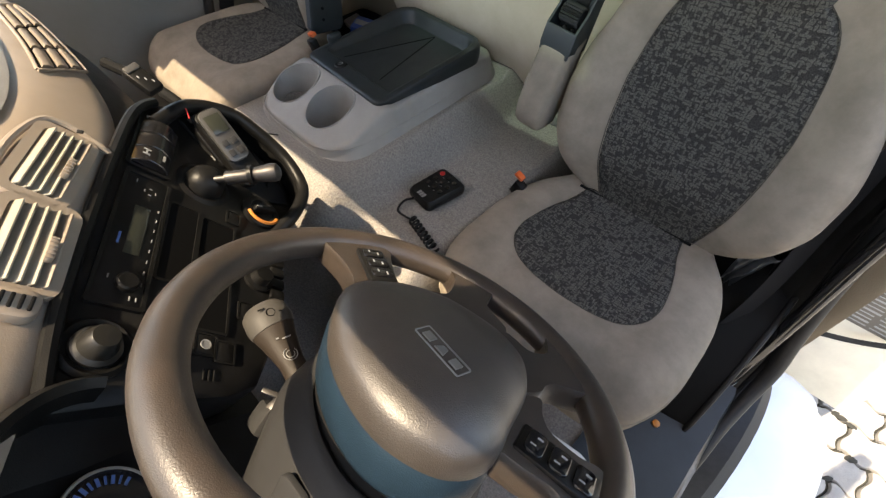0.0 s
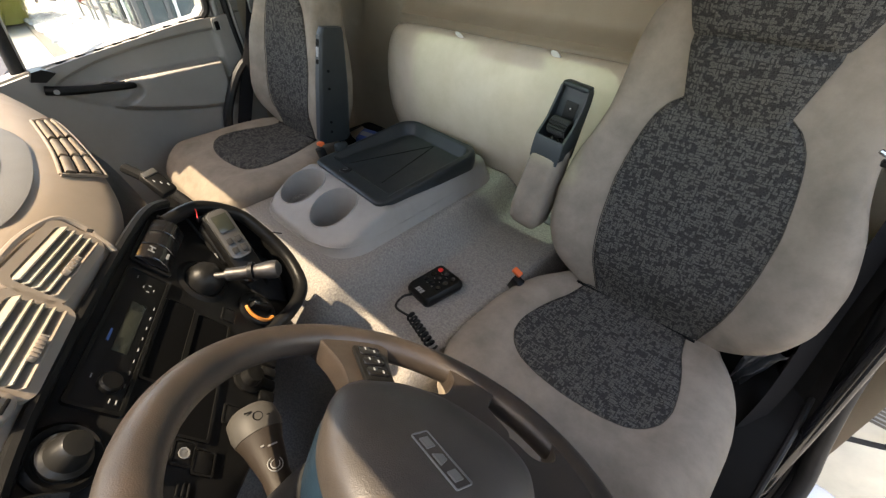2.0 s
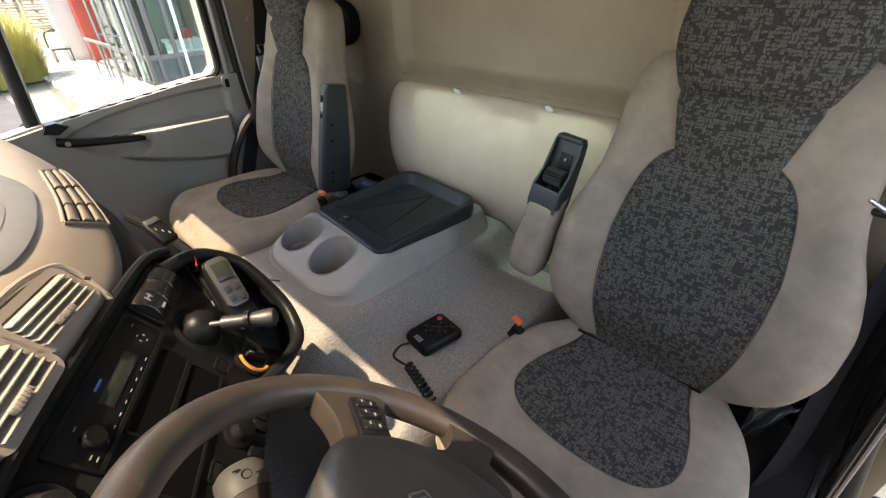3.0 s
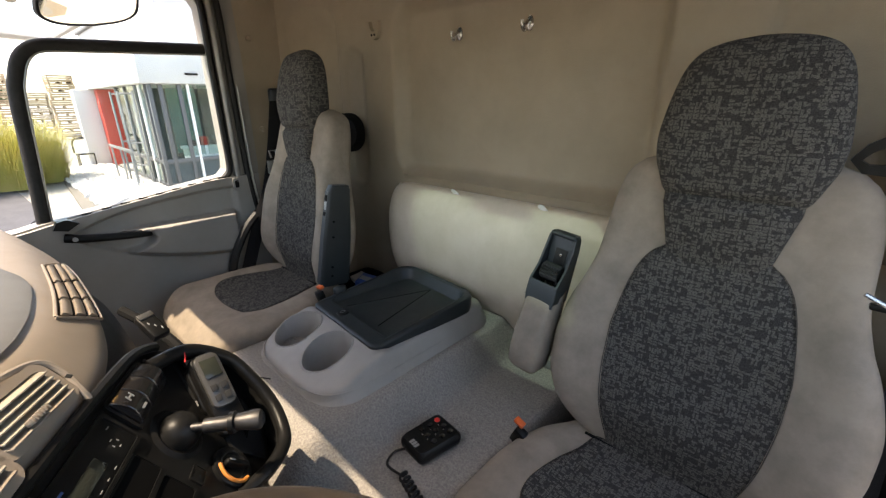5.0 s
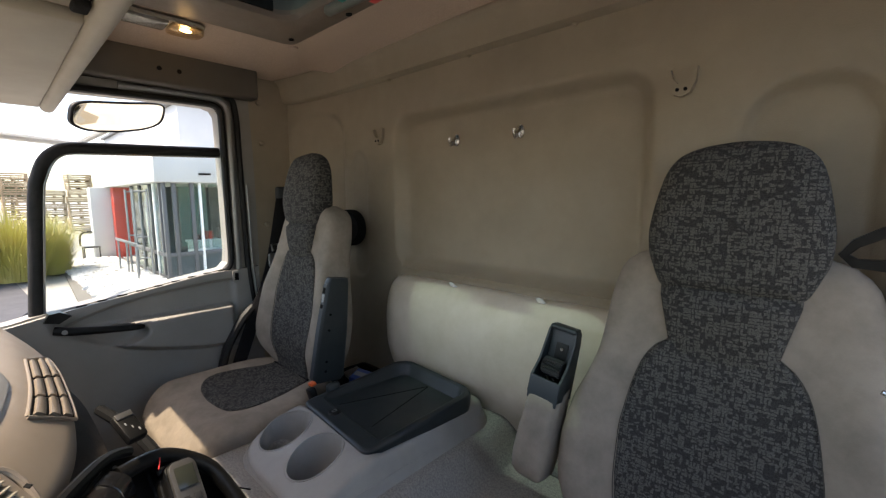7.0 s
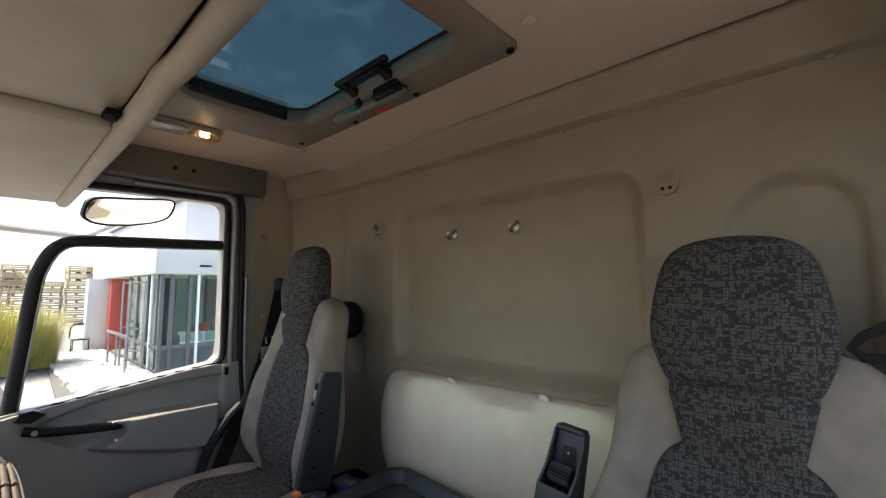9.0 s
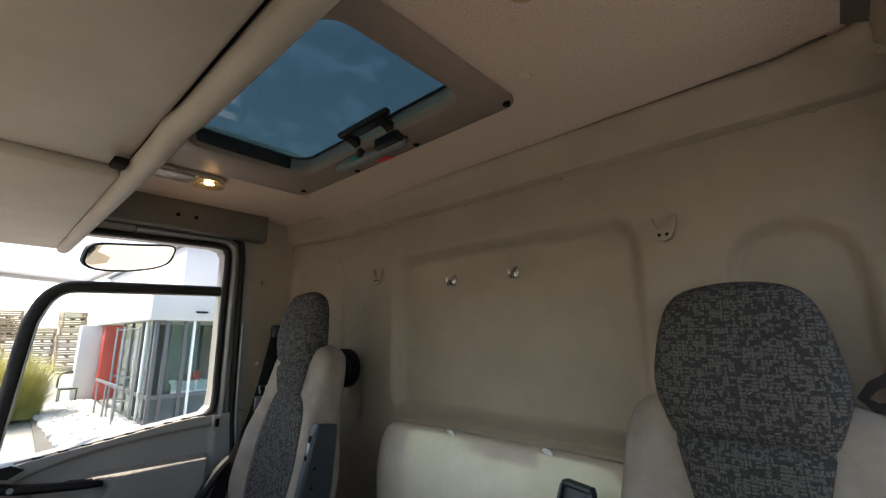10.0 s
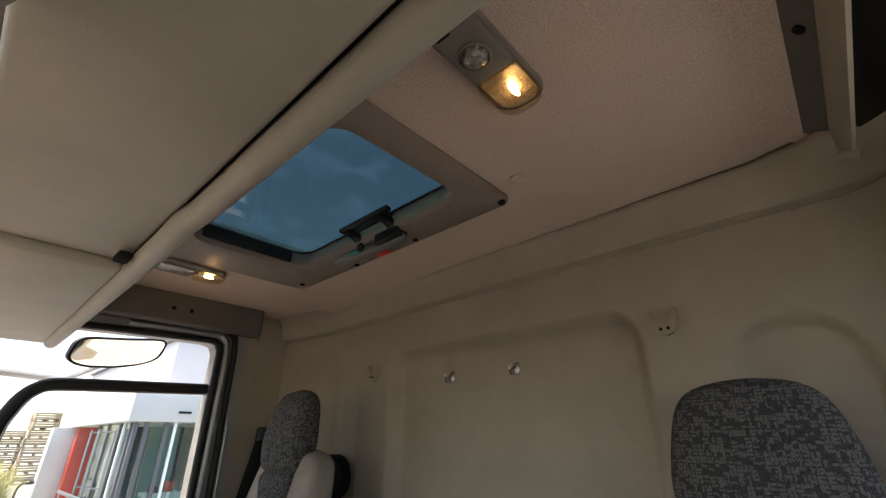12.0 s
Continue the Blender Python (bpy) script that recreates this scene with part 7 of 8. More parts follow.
# ---- ceiling lamps ----
def lamp_line(w_, y0, y1, r0, r1, n=6):
    """Outline of a lamp piece from y0 to y1, its two ends rounded by r0 and r1."""
    out_ = []
    for cx_, cy_, r_, a_ in ((w_ / 2 - r1, y1 - r1, r1, 0), (-w_ / 2 + r1, y1 - r1, r1, 90), (-w_ / 2 + r0, y0 + r0, r0, 180), (w_ / 2 - r0, y0 + r0, r0, 270)):
        out_ += [(cx_ + r_ * math.cos(radians(a_ + 90 * k / n)), cy_ + r_ * math.sin(radians(a_ + 90 * k / n))) for k in range(n + 1)]
    return out_


def roof_lamp(name, cx, cy, z, turn, spotlit, label):
    lamp = thing(name, (cx, cy, z - 0.02), label, "ceiling lamp", "ceiling lamps")
    m = pose(cx, cy, z, 180, 0, turn)
    bm = bmesh.new()
    prism(bm, lamp_line(0.078, -0.102, 0.102, 0.026, 0.012), m, 0.010, 0.004)
    part("housing", bm, SURROUND if spotlit else IVORY, lamp, "brown lamp housing" if spotlit else "pale lamp housing")
    # warm reflector, bulb and clear ribbed cover at the rear end
    bm = bmesh.new()
    rings = []
    for w_, y0, y1, h in ((0.066, -0.096, -0.016, 0.0102), (0.064, -0.094, -0.018, 0.0125), (0.040, -0.080, -0.030, 0.0108), (0.02, -0.070, -0.044, 0.0104)):
        rings.append([m @ Vector((a, b, h)) for a, b in lamp_line(w_, y0, y1, min(0.024, w_ / 2.2), min(0.008, w_ / 3))])
    loft(bm, rings)
    part("reflector", bm, REFLECTOR, lamp, "pale warm reflector")
    bm = bmesh.new()
    tube(bm, [m @ Vector((0.004, -0.070 + 0.006 * k, 0.0165)) for k in range(6)], [0.001, 0.004, 0.005, 0.005, 0.004, 0.001], 10)
    part("bulb", bm, BULB, lamp, "bright bulb")
    bm = bmesh.new()
    rings = []
    for s_, h in ((1.0, 0.010), (1.0, 0.020), (0.95, 0.024), (0.86, 0.026)):
        rings.append([m @ Vector((a * s_, -0.057 + (b + 0.057) * s_, h)) for a, b in lamp_line(0.070, -0.100, -0.014, 0.025, 0.006)])
    loft(bm, rings)
    part("lit_lens", bm, LAMP_GLASS, lamp, "clear lens over the lit bulb", angle=30)
    if spotlit:
        bm = bmesh.new()
        prism(bm, lamp_line(0.066, -0.010, 0.096, 0.004, 0.008), m @ pose(0, 0, 0.0095), 0.010, 0.004)
        part("spot_panel", bm, PELMET, lamp, "dark brown spot panel")
        bm = bmesh.new()
        lathe(bm, [(0.024, 0), (0.024, 0.004), (0.0215, 0.006), (0.0205, 0.003), (0.001, 0.001)], m @ pose(0.0, 0.035, 0.0185), 28)
        spot = part("reading_spot", bm, PELMET, lamp, "round reading spot")
        bm = bmesh.new()
        lathe(bm, [(0.020, 0.002), (0.017, 0.010), (0.010, 0.0145), (0.001, 0.0155)], m @ pose(0, 0.035, 0.0185), 24)
        part("clear_lens", bm, LAMP_CLEAR, spot, "ribbed clear lens")
        bm = bmesh.new()
        rbox(bm, (-0.012, 0.088, 0.020), (0.022, 0.010, 0.006), 0.002, m=m)
        part("switch", bm, BLACK_MATT, lamp)
    else:
        bm = bmesh.new()
        prism(bm, lamp_line(0.068, -0.008, 0.096, 0.004, 0.010), m @ pose(0, 0, 0.0095), 0.010, 0.005)
        part("clear_lens", bm, LAMP_CLEAR, lamp, "pale ribbed lens")


roof_lamp("ceiling_lamp", -0.247, 0.371, ROOF - 0.0005, 0, True, "brown ceiling lamp with glowing lens and reading spot")
roof_lamp("ceiling_lamp", -1.402, 0.372, roof_z(-1.40) - 0.004, 0, False, "pale ceiling lamp with one glowing lens")
for x, y in ((-0.385, 0.650), (-1.36, 0.735)):
    bm = bmesh.new()
    lathe(bm, [(0.014, 0.0), (0.014, -0.004), (0.011, -0.006), (0.001, -0.006)], pose(x, y, roof_z(x)), 18)
    solid("headliner_button", bm, FELT, "round beige fixing button in the headliner", "button", "headliner buttons")

# ---- clutter behind the passenger seat ----
bm = bmesh.new()
ring_plate(bm, rounded(0.30, 0.24, 0.02), rounded(0.28, 0.22, 0.015), pose(-1.13, 0.80, -0.72), 0.10)
rbox(bm, (-1.13, 0.80, -0.715), (0.29, 0.23, 0.01), 0.002)
solid("storage_bin", bm, BLACK_MATT, "open black storage bin behind the passenger seat", "bin")
carton = thing("blue_carton", (-1.08, 0.79, -0.60), "small dark blue carton with white print", "carton")
bm = bmesh.new()
rbox(bm, (0, 0, 0), (0.085, 0.06, 0.05), 0.002, m=pose(-1.09, 0.785, -0.60, 8, 10, 25))
part("carton_body", bm, BLUE_BOX, carton)
bm = bmesh.new()
rbox(bm, (0, 0, 0.0257), (0.075, 0.022, 0.001), 0, m=pose(-1.09, 0.785, -0.60, 8, 10, 25))
rbox(bm, (0.01, -0.0305, 0.004), (0.035, 0.001, 0.012), 0, m=pose(-1.09, 0.785, -0.60, 8, 10, 25))
part("print_bar", bm, MARK, carton)
bm = bmesh.new()
rbox(bm, (0, 0, 0), (0.13, 0.05, 0.02), 0.003, m=pose(-1.16, 0.80, -0.60, 15, -10, -20))
solid("folded_papers", bm, CONSOLE_GREY, "grey folded papers on the storage bin", "papers")
bm = bmesh.new()
rbox(bm, (-1.10, 0.795, -0.675), (0.12, 0.14, 0.07), 0.01)
solid("dark_bag", bm, BLACK_MATT, "dark cloth bag inside the bin", "bag")

# ---- driver's doorway: sill, seals, grab handle ----
sill = thing("door_sill", (0.16, 0.45, -1.05), "blue-black sill plate in the driver's doorway", "sill")
bm = bmesh.new()
loft(bm, [[Vector((0.03, y, z0 - 0.004)), Vector((0.228, y, z0 - 0.01)), Vector((0.245, y, z0 - 0.04)), Vector((0.245, y, z0 - 0.09)), Vector((0.03, y, z0 - 0.09))] for y, z0 in ((-0.40, -0.975), (0.35, -0.965), (0.50, -0.955), (0.60, -0.94), (0.68, -0.92))])
part("plate", bm, SLATE, sill)
bm = bmesh.new()
lathe(bm, [(0.008, -0.004), (0.008, 0.003), (0.004, 0.005), (0.001, 0.005)], pose(0.135, 0.505, -0.960), 12)
part("bolt", bm, AMBER, sill, "rusty bolt head")
bm = bmesh.new()
line = [(0.228, -0.40, -1.03), (0.228, 0.35, -1.02), (0.236, 0.55, -0.99), (0.246, 0.66, -0.95), (0.252, 0.735, -0.88), (0.234, 0.77, -0.78), (0.207, 0.795, -0.6), (0.180, 0.81, -0.3), (0.19, 0.82, 0.1), (0.19, 0.82, 0.38)]
tube(bm, bezier(line, 6), 0.017, 10)
seal = part("seal", bm, RUBBER, sill, "black rubber door seal")
bm = bmesh.new()
tube(bm, bezier([(x - 0.016, y + 0.012, z + 0.012) for x, y, z in line[1:]], 6), 0.007, 8)
part("seal_lip", bm, BLACK, seal)
bm = bmesh.new()
tube(bm, bezier([(0.19, 0.70, -1.0), (0.20, 0.68, -0.97), (0.205, 0.69, -0.93), (0.207, 0.72, -0.85), (0.205, 0.745, -0.7), (0.20, 0.76, -0.55), (0.195, 0.765, -0.42), (0.19, 0.785, -0.38), (0.19, 0.82, -0.38)], 8), 0.013, 12)
grab = solid("grab_handle", bm, GLOSS, "glossy black grab handle on the rear pillar", "handle")
bm = bmesh.new()
rbox(bm, (0.185, 0.715, -1.0), (0.03, 0.05, 0.03), 0.008)
solid("handle_foot", bm, BLACK, "black foot of the grab handle", "bracket")
bm = bmesh.new()
loft(bm, [[Vector((0.02, y0, z)), Vector((0.19, y0 + 0.03, z)), Vector((0.205, 0.95, z)), Vector((0.02, 0.95, z))] for z, y0 in ((-1.02, 0.50), (-0.93, 0.52), (-0.84, 0.60), (-0.76, 0.70), (-0.72, 0.80))])
cover = thing("seat_side_cover", (0.11, 0.72, -1.02), "black cover between seat and rear pillar", "cover")
part("cover_body", bm, BLACK_MATT, cover)
bm = bmesh.new()
tube(bm, bezier([(0.185, 0.528, -1.0), (0.185, 0.548, -0.93), (0.186, 0.63, -0.84), (0.188, 0.73, -0.76), (0.19, 0.82, -0.722)], 6), 0.006, 8)
part("edge_trim", bm, RUBBER, cover, "rubber edge trim")
GAITER = material("blue_grey_crumpled_plastic", (0.045, 0.050, 0.056), 0.35, spots=0.3, spot_size=0.02, spec=0.4)
bm = bmesh.new()


def folds(u, v):
    """Limp plastic hanging in folds under the backrest, narrower towards its foot."""
    p = Vector((0.062 + u * (0.052 - 0.03 * v), 0.725 + 0.03 * v, -0.63 - 0.11 * v + 0.03 * u * (1 - v)))
    return p + Vector((0, 0.010 * noise.noise(Vector((u * 5, v * 3, 2))) + 0.005 * math.sin(u * 12 + v * 5), 0.005 * noise.noise(Vector((u * 9, v * 7, 5)))))


sheet(bm, folds, 26, 20, (0, 0.003, 0))
solid("seat_gaiter", bm, GAITER, "blue-grey crumpled plastic gaiter behind the driver's cushion", "gaiter", angle=70)
# ---- outside: chassis side seen through the driver's doorway ----
GROUND = -2.0
bm = bmesh.new()
rings = []
for k in range(21):
    a = radians(-10 + 150 * k / 20)
    y, z = 0.80 - 0.52 * math.cos(a), -1.74 + 0.52 * math.sin(a)
    rings.append([Vector((0.12, y, z)), Vector((0.46, y, z)), Vector((0.515, y, z - 0.02)), Vector((0.53, y, z - 0.07)), Vector((0.12, y, z - 0.04))])
guard = thing("front_mudguard", (0.40, 0.80, -1.75), "pale blue-grey curved mudguard with cream edge flange", "mudguard")
loft(bm, rings)
part("shell", bm, FENDER, guard, angle=40)
bm = bmesh.new()
rings = []
for k in range(21):
    a = radians(-10 + 150 * k / 20)
    y, z = 0.80 - 0.515 * math.cos(a), -1.74 + 0.515 * math.sin(a)
    rings.append([Vector((0.532, y, z - 0.065)), Vector((0.575, y, z - 0.075)), Vector((0.578, y, z - 0.10)), Vector((0.532, y, z - 0.09))])
loft(bm, rings)
part("edge_flange", bm, CREAM, guard, "cream edge flange")
box = thing("side_locker", (0.45, 1.8, -1.75), "cream painted chassis locker with data plate", "locker")
bm = bmesh.new()
rbox(bm, (0.42, 1.80, -1.33), (0.62, 0.80, 0.72), 0.03, seg=3)
for bx_, by_ in ((0.2, 1.5), (0.2, 2.1)):
    rbox(bm, (bx_, by_, -1.84), (0.08, 0.08, 0.32), 0.01)
lock_b = part("body", bm, CREAM, box)
bm = bmesh.new()
pm_ = axes((0.52, 1.395, -1.13), Vector((1, 0, 0)), (0, 0, 1), (0, -1, 0))
rbox(bm, (0, 0, 0), (0.30, 0.24, 0.006), 0.002, m=pm_)
plate = part("data_plate", bm, PELMET_DARK, box, "dark data plate with pale print")
for j in range(14):
    for i in range(4):
        bm = bmesh.new()
        rbox(bm, (-0.10 + 0.066 * i, 0.104 - 0.016 * j, 0.0038), (0.058 - 0.006 * ((i * 5 + j * 3) % 4), 0.004 if j % 3 else 0.007, 0.001), 0, m=pm_)
        part("print_bar", bm, MARK, plate)
bm = bmesh.new()
tube(bm, bezier([(0.2, 1.36, -1.25), (0.35, 1.34, -1.33), (0.5, 1.36, -1.30), (0.62, 1.37, -1.22)], 6), 0.009, 8)
part("cable", bm, RUBBER, box)
tyre = thing("lorry_wheel", (0.1, 0.80, GROUND), "black lorry tyre on a steel rim", "wheel")
bm = bmesh.new()
lathe(bm, [(0.26, -0.11), (0.39, -0.12), (0.42, -0.09), (0.42, 0.09), (0.39, 0.12), (0.26, 0.11)], axes((0.25, 0.80, GROUND + 0.42), (0, 1, 0), (0, 0, 1), (1, 0, 0)), 40)
part("tyre", bm, RUBBER, tyre)
bm = bmesh.new()
lathe(bm, [(0.001, 0.04), (0.12, 0.05), (0.14, 0.02), (0.255, 0.04), (0.262, 0.10), (0.25, -0.1), (0.001, -0.1)], axes((0.25, 0.80, GROUND + 0.42), (0, 1, 0), (0, 0, 1), (1, 0, 0)), 32)
part("rim", bm, STEEL, tyre)

# ---- yard ----
bm = bmesh.new()
rbox(bm, (0, 0, GROUND - 0.10), (900, 900, 0.1), 0)
solid("ground", bm, CONCRETE, "pale sunlit yard ground", "ground", kind="structure")
bm = bmesh.new()
prism(bm, [(-24, -14), (-7.5, -14), (-7.5, -0.6), (-11, 0.45), (-24, -0.3)], pose(0, 0, GROUND - 0.05), 0.056, 0.002)
solid("road", bm, ASPHALT, "grey asphalt drive beside the yard", "road", kind="structure")

# ---- showroom building ----
hall = thing("showroom_building", (-16, 6, GROUND), "white rendered showroom with grey framed glazing", "building")
FX, FY = -12.0, 2.90
T0, T1, T2 = 0.40, 1.05, 2.45
bm = bmesh.new()
rbox(bm, (FX - 3.5, FY + 6.0, (T0 + T1) / 2), (7.3, 12.4, T1 - T0), 0.03)
part("fascia", bm, PLASTER, hall, "white fascia band")
bm = bmesh.new()
rbox(bm, (FX - 5.6, FY + 6.6, (T1 + T2) / 2), (10.0, 12.0, T2 - T1), 0.02)
part("upper_wall", bm, PLASTER, hall, "white upper wall")
bm = bmesh.new()
rbox(bm, (FX - 5.6, FY + 6.6, T2 + 0.05), (10.2, 12.2, 0.10), 0.02)
part("roof_edge", bm, FRAME_GREY, hall, "grey roof edge")
bm = bmesh.new()
rbox(bm, (FX - 5.2, FY + 6.0, GROUND + 0.02), (9.9, 11.9, 0.06), 0)
part("inner_floor", bm, CONSOLE_GREY, hall)
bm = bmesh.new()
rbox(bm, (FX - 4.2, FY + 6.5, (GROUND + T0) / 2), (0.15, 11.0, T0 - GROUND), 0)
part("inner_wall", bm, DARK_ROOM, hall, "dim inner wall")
bm = bmesh.new()
rbox(bm, (FX - 7.6, FY + 1.2, (GROUND + T0) / 2), (4.8, 0.25, T0 - GROUND), 0.01)
part("end_wall", bm, PLASTER, hall, "white rendered end wall")


def mullions(name, places, w, z0, z1, material_):
    for x, y in places:
        bm = bmesh.new()
        rbox(bm, (x, y, (z0 + z1) / 2), (w, w, z1 - z0), 0.006)
        part(name, bm, material_, hall)


mullions("mullion", [(FX, FY), (FX, FY + 0.22), (FX - 0.28, FY), (FX, FY + 0.62), (FX, FY + 1.35), (FX, FY + 2.3), (FX - 1.2, FY), (FX - 2.3, FY), (FX - 3.3, FY)], 0.085, GROUND, T0, FRAME_GREY)
mullions("white_mullion", [(FX + 0.02, FY + 0.80), (FX - 0.8, FY - 0.02)], 0.06, GROUND, T0, WHITE)
for z in (GROUND + 0.62, GROUND + 0.05):
    bm = bmesh.new()
    rbox(bm, (FX, FY + 3.0, z), (0.07, 6.0, 0.10), 0.005)
    part("transom", bm, FRAME_GREY, hall)
    bm = bmesh.new()
    rbox(bm, (FX - 2.0, FY, z), (4.0, 0.07, 0.10), 0.005)
    part("transom", bm, FRAME_GREY, hall)
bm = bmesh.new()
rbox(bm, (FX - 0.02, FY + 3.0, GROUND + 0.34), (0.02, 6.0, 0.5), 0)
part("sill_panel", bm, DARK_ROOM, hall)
for k, (y0, y1) in enumerate(((0.25, 0.6), (0.66, 0.95), (1.02, 1.32), (1.4, 2.26), (2.35, 4.0))):
    bm = bmesh.new()
    rbox(bm, (FX - 0.01, FY + (y0 + y1) / 2, (GROUND + 0.7 + T0) / 2), (0.01, y1 - y0, T0 - GROUND - 0.75), 0)
    part("window_pane", bm, SHOP_GLASS, hall, "reflecting shop window pane")
for k, (x0, x1) in enumerate(((0.32, 0.76), (0.85, 1.15), (1.25, 2.25), (2.35, 3.25))):
    bm = bmesh.new()
    rbox(bm, (FX - (x0 + x1) / 2, FY - 0.005, (GROUND + 0.1 + T0) / 2), (x1 - x0, 0.01, T0 - GROUND - 0.1), 0)
    part("window_pane", bm, SHOP_GLASS, hall, "reflecting shop window pane")
bm = bmesh.new()
rbox(bm, (FX - 1.6, FY + 1.1, (GROUND + T0) / 2 + 0.3), (0.06, 0.7, 1.7), 0.01)
part("teal_panel", bm, TEAL_ROOM, hall, "teal panel inside")
bm = bmesh.new()
rbox(bm, (FX - 0.9, FY + 1.5, GROUND + 0.85), (0.5, 1.6, 0.08), 0.01)
rbox(bm, (FX - 0.9, FY + 1.5, GROUND + 0.45), (0.45, 1.5, 0.75), 0.01)
solid("sales_counter", bm, WHITE, "pale sales counter inside the showroom", "counter")
for k in range(5):
    bm = bmesh.new()
    rbox(bm, (FX - 0.8 - 0.05 * (k % 2), FY + 0.9 + 0.32 * k, GROUND + 0.96 + 0.04 * (k % 3)), (0.16, 0.2, 0.14 + 0.08 * (k % 3)), 0.01)
    solid("display_item", bm, (BLACK_MATT, RED_PAINT, DARK_ROOM)[k % 3], "small dark display item on the counter", "display item", "counter items")
bm = bmesh.new()
rbox(bm, (FX + 0.16, FY + 0.9, 0.62), (0.02, 0.28, 0.05), 0)
part("wall_mark_bar", bm, BLACK_MATT, hall)
bm = bmesh.new()
rbox(bm, (-18.0, 3.13, (GROUND + T0) / 2), (0.45, 0.58, T0 - GROUND), 0.02)
solid("red_column", bm, RED_PAINT, "red painted square column under the fascia", "column")
bm = bmesh.new()
rbox(bm, (-17.3, 3.42, (GROUND + T0) / 2), (0.4, 0.3, T0 - GROUND), 0.02)
solid("dark_column", bm, PELMET, "brown column beside the red one", "column")
bm = bmesh.new()
rbox(bm, (-18.4, 2.62, (GROUND + T0) / 2), (0.5, 0.66, T0 - GROUND), 0.02)
solid("white_pier", bm, PLASTER, "white rendered pier under the fascia", "pier")
# steel frames leaning along the glazing
for k in range(2):
    rack = thing("steel_frame_rack", (-13.0 - 0.8 * k, 2.6, GROUND), "thin grey steel display frame before the glazing", "frame", "steel frames")
    for y in (2.45, 2.75):
        bm = bmesh.new()
        tube(bm, [(-12.9 - 0.8 * k, y, GROUND), (-12.9 - 0.8 * k, y, T0 - 0.15)], 0.025, 8)
        part("upright", bm, STEEL, rack)
    for z in (GROUND + 0.5, GROUND + 1.05, T0 - 0.2):
        bm = bmesh.new()
        tube(bm, [(-12.9 - 0.8 * k, 2.45, z), (-12.9 - 0.8 * k, 2.75, z)], 0.02, 8)
        part("rung", bm, STEEL, rack)
rail = thing("handrail", (-14.2, 2.35, GROUND), "pale flat handrail before the glazing", "rail")
bm = bmesh.new()
rbox(bm, (-13.6, 2.35, GROUND + 0.9), (2.6, 0.04, 0.07), 0.01)
part("top_rail", bm, STEEL, rail)
for k in range(3):
    bm = bmesh.new()
    tube(bm, [(-12.5 - 1.05 * k, 2.35, GROUND), (-12.5 - 1.05 * k, 2.35, GROUND + 0.9)], 0.025, 8)
    part("rail_post", bm, STEEL, rail)
bench = thing("garden_chair", (-18.3, 2.2, GROUND), "dark metal garden chair on the gravel", "chair")
bm = bmesh.new()
rbox(bm, (-18.3, 2.2, GROUND + 0.42), (0.45, 0.45, 0.04), 0.01)
part("seat", bm, BLACK, bench)
bm = bmesh.new()
tube(bm, bezier([(-18.5, 1.95, GROUND + 0.45), (-18.5, 2.0, GROUND + 0.85), (-18.4, 2.3, GROUND + 0.9), (-18.4, 2.45, GROUND + 0.45)], 6), 0.03, 8)
part("backrest", bm, BLACK, bench)
for dx in (-0.2, 0.2):
    for dy in (-0.2, 0.2):
        bm = bmesh.new()
        tube(bm, [(-18.3 + dx, 2.2 + dy, GROUND), (-18.3 + dx, 2.2 + dy, GROUND + 0.42)], 0.018, 6)
        part("leg", bm, BLACK, bench)
# gravel bed
rng = random.Random(4)
bm = bmesh.new()
prism(bm, [(-18.2, 1.35), (-10.4, 1.0), (-10.4, 2.8), (-18.2, 2.8)], pose(0, 0, GROUND - 0.05), 0.058, 0.002)
solid("planting_strip", bm, SOIL, "dark soil strip under the gravel", "soil", kind="structure")
bm = bmesh.new()
for k in range(3000):
    x, y = rng.uniform(-18.0, -10.6), rng.uniform(1.30, 2.75)
    s = rng.uniform(0.04, 0.11)
    made = bmesh.ops.create_icosphere(bm, subdivisions=1, radius=s, matrix=pose(x, y, GROUND + s * 0.3, rng.uniform(0, 180), 0, rng.uniform(0, 180)) @ Matrix.Diagonal((1, 0.8, 0.55, 1)))
solid("gravel_bed", bm, GRAVEL, "white gravel bed along the showroom", "gravel", kind="stuff")

# stacked pallets at the end of the yard
def crate_proto():
    p = thing("wooden_crate", (-34, 3.80, GROUND), "weathered slatted wooden crate in a tall stack", "crate", "stacked crates")
    for k in range(3):
        for y in (-0.56, 0.56):
            bm = bmesh.new()
            rbox(bm, (-34, 3.80 + y, GROUND + 0.17 + 0.115 * k), (1.2, 0.025, 0.085), 0.004)
            part("side_slat", bm, TIMBER, p)
        bm = bmesh.new()
        rbox(bm, (-33.41, 3.80, GROUND + 0.17 + 0.115 * k), (0.025, 1.10, 0.085), 0.004)
        part("end_slat", bm, TIMBER, p)
    for x in (-0.56, 0.56):
        for y in (-0.53, 0.53):
            bm = bmesh.new()
            rbox(bm, (-34 + x, 3.80 + y, GROUND + 0.22), (0.08, 0.05, 0.42), 0.004)
            part("corner_post", bm, TIMBER, p)
    for k in range(3):
        bm = bmesh.new()
        rbox(bm, (-34, 3.80 - 0.5 + 0.5 * k, GROUND + 0.05), (1.2, 0.10, 0.10), 0.003)
        part("runner", bm, TIMBER, p)
    bm = bmesh.new()
    rbox(bm, (-34, 3.80, GROUND + 0.11), (1.15, 1.10, 0.02), 0.003)
    part("base_board", bm, TIMBER, p)
    return p


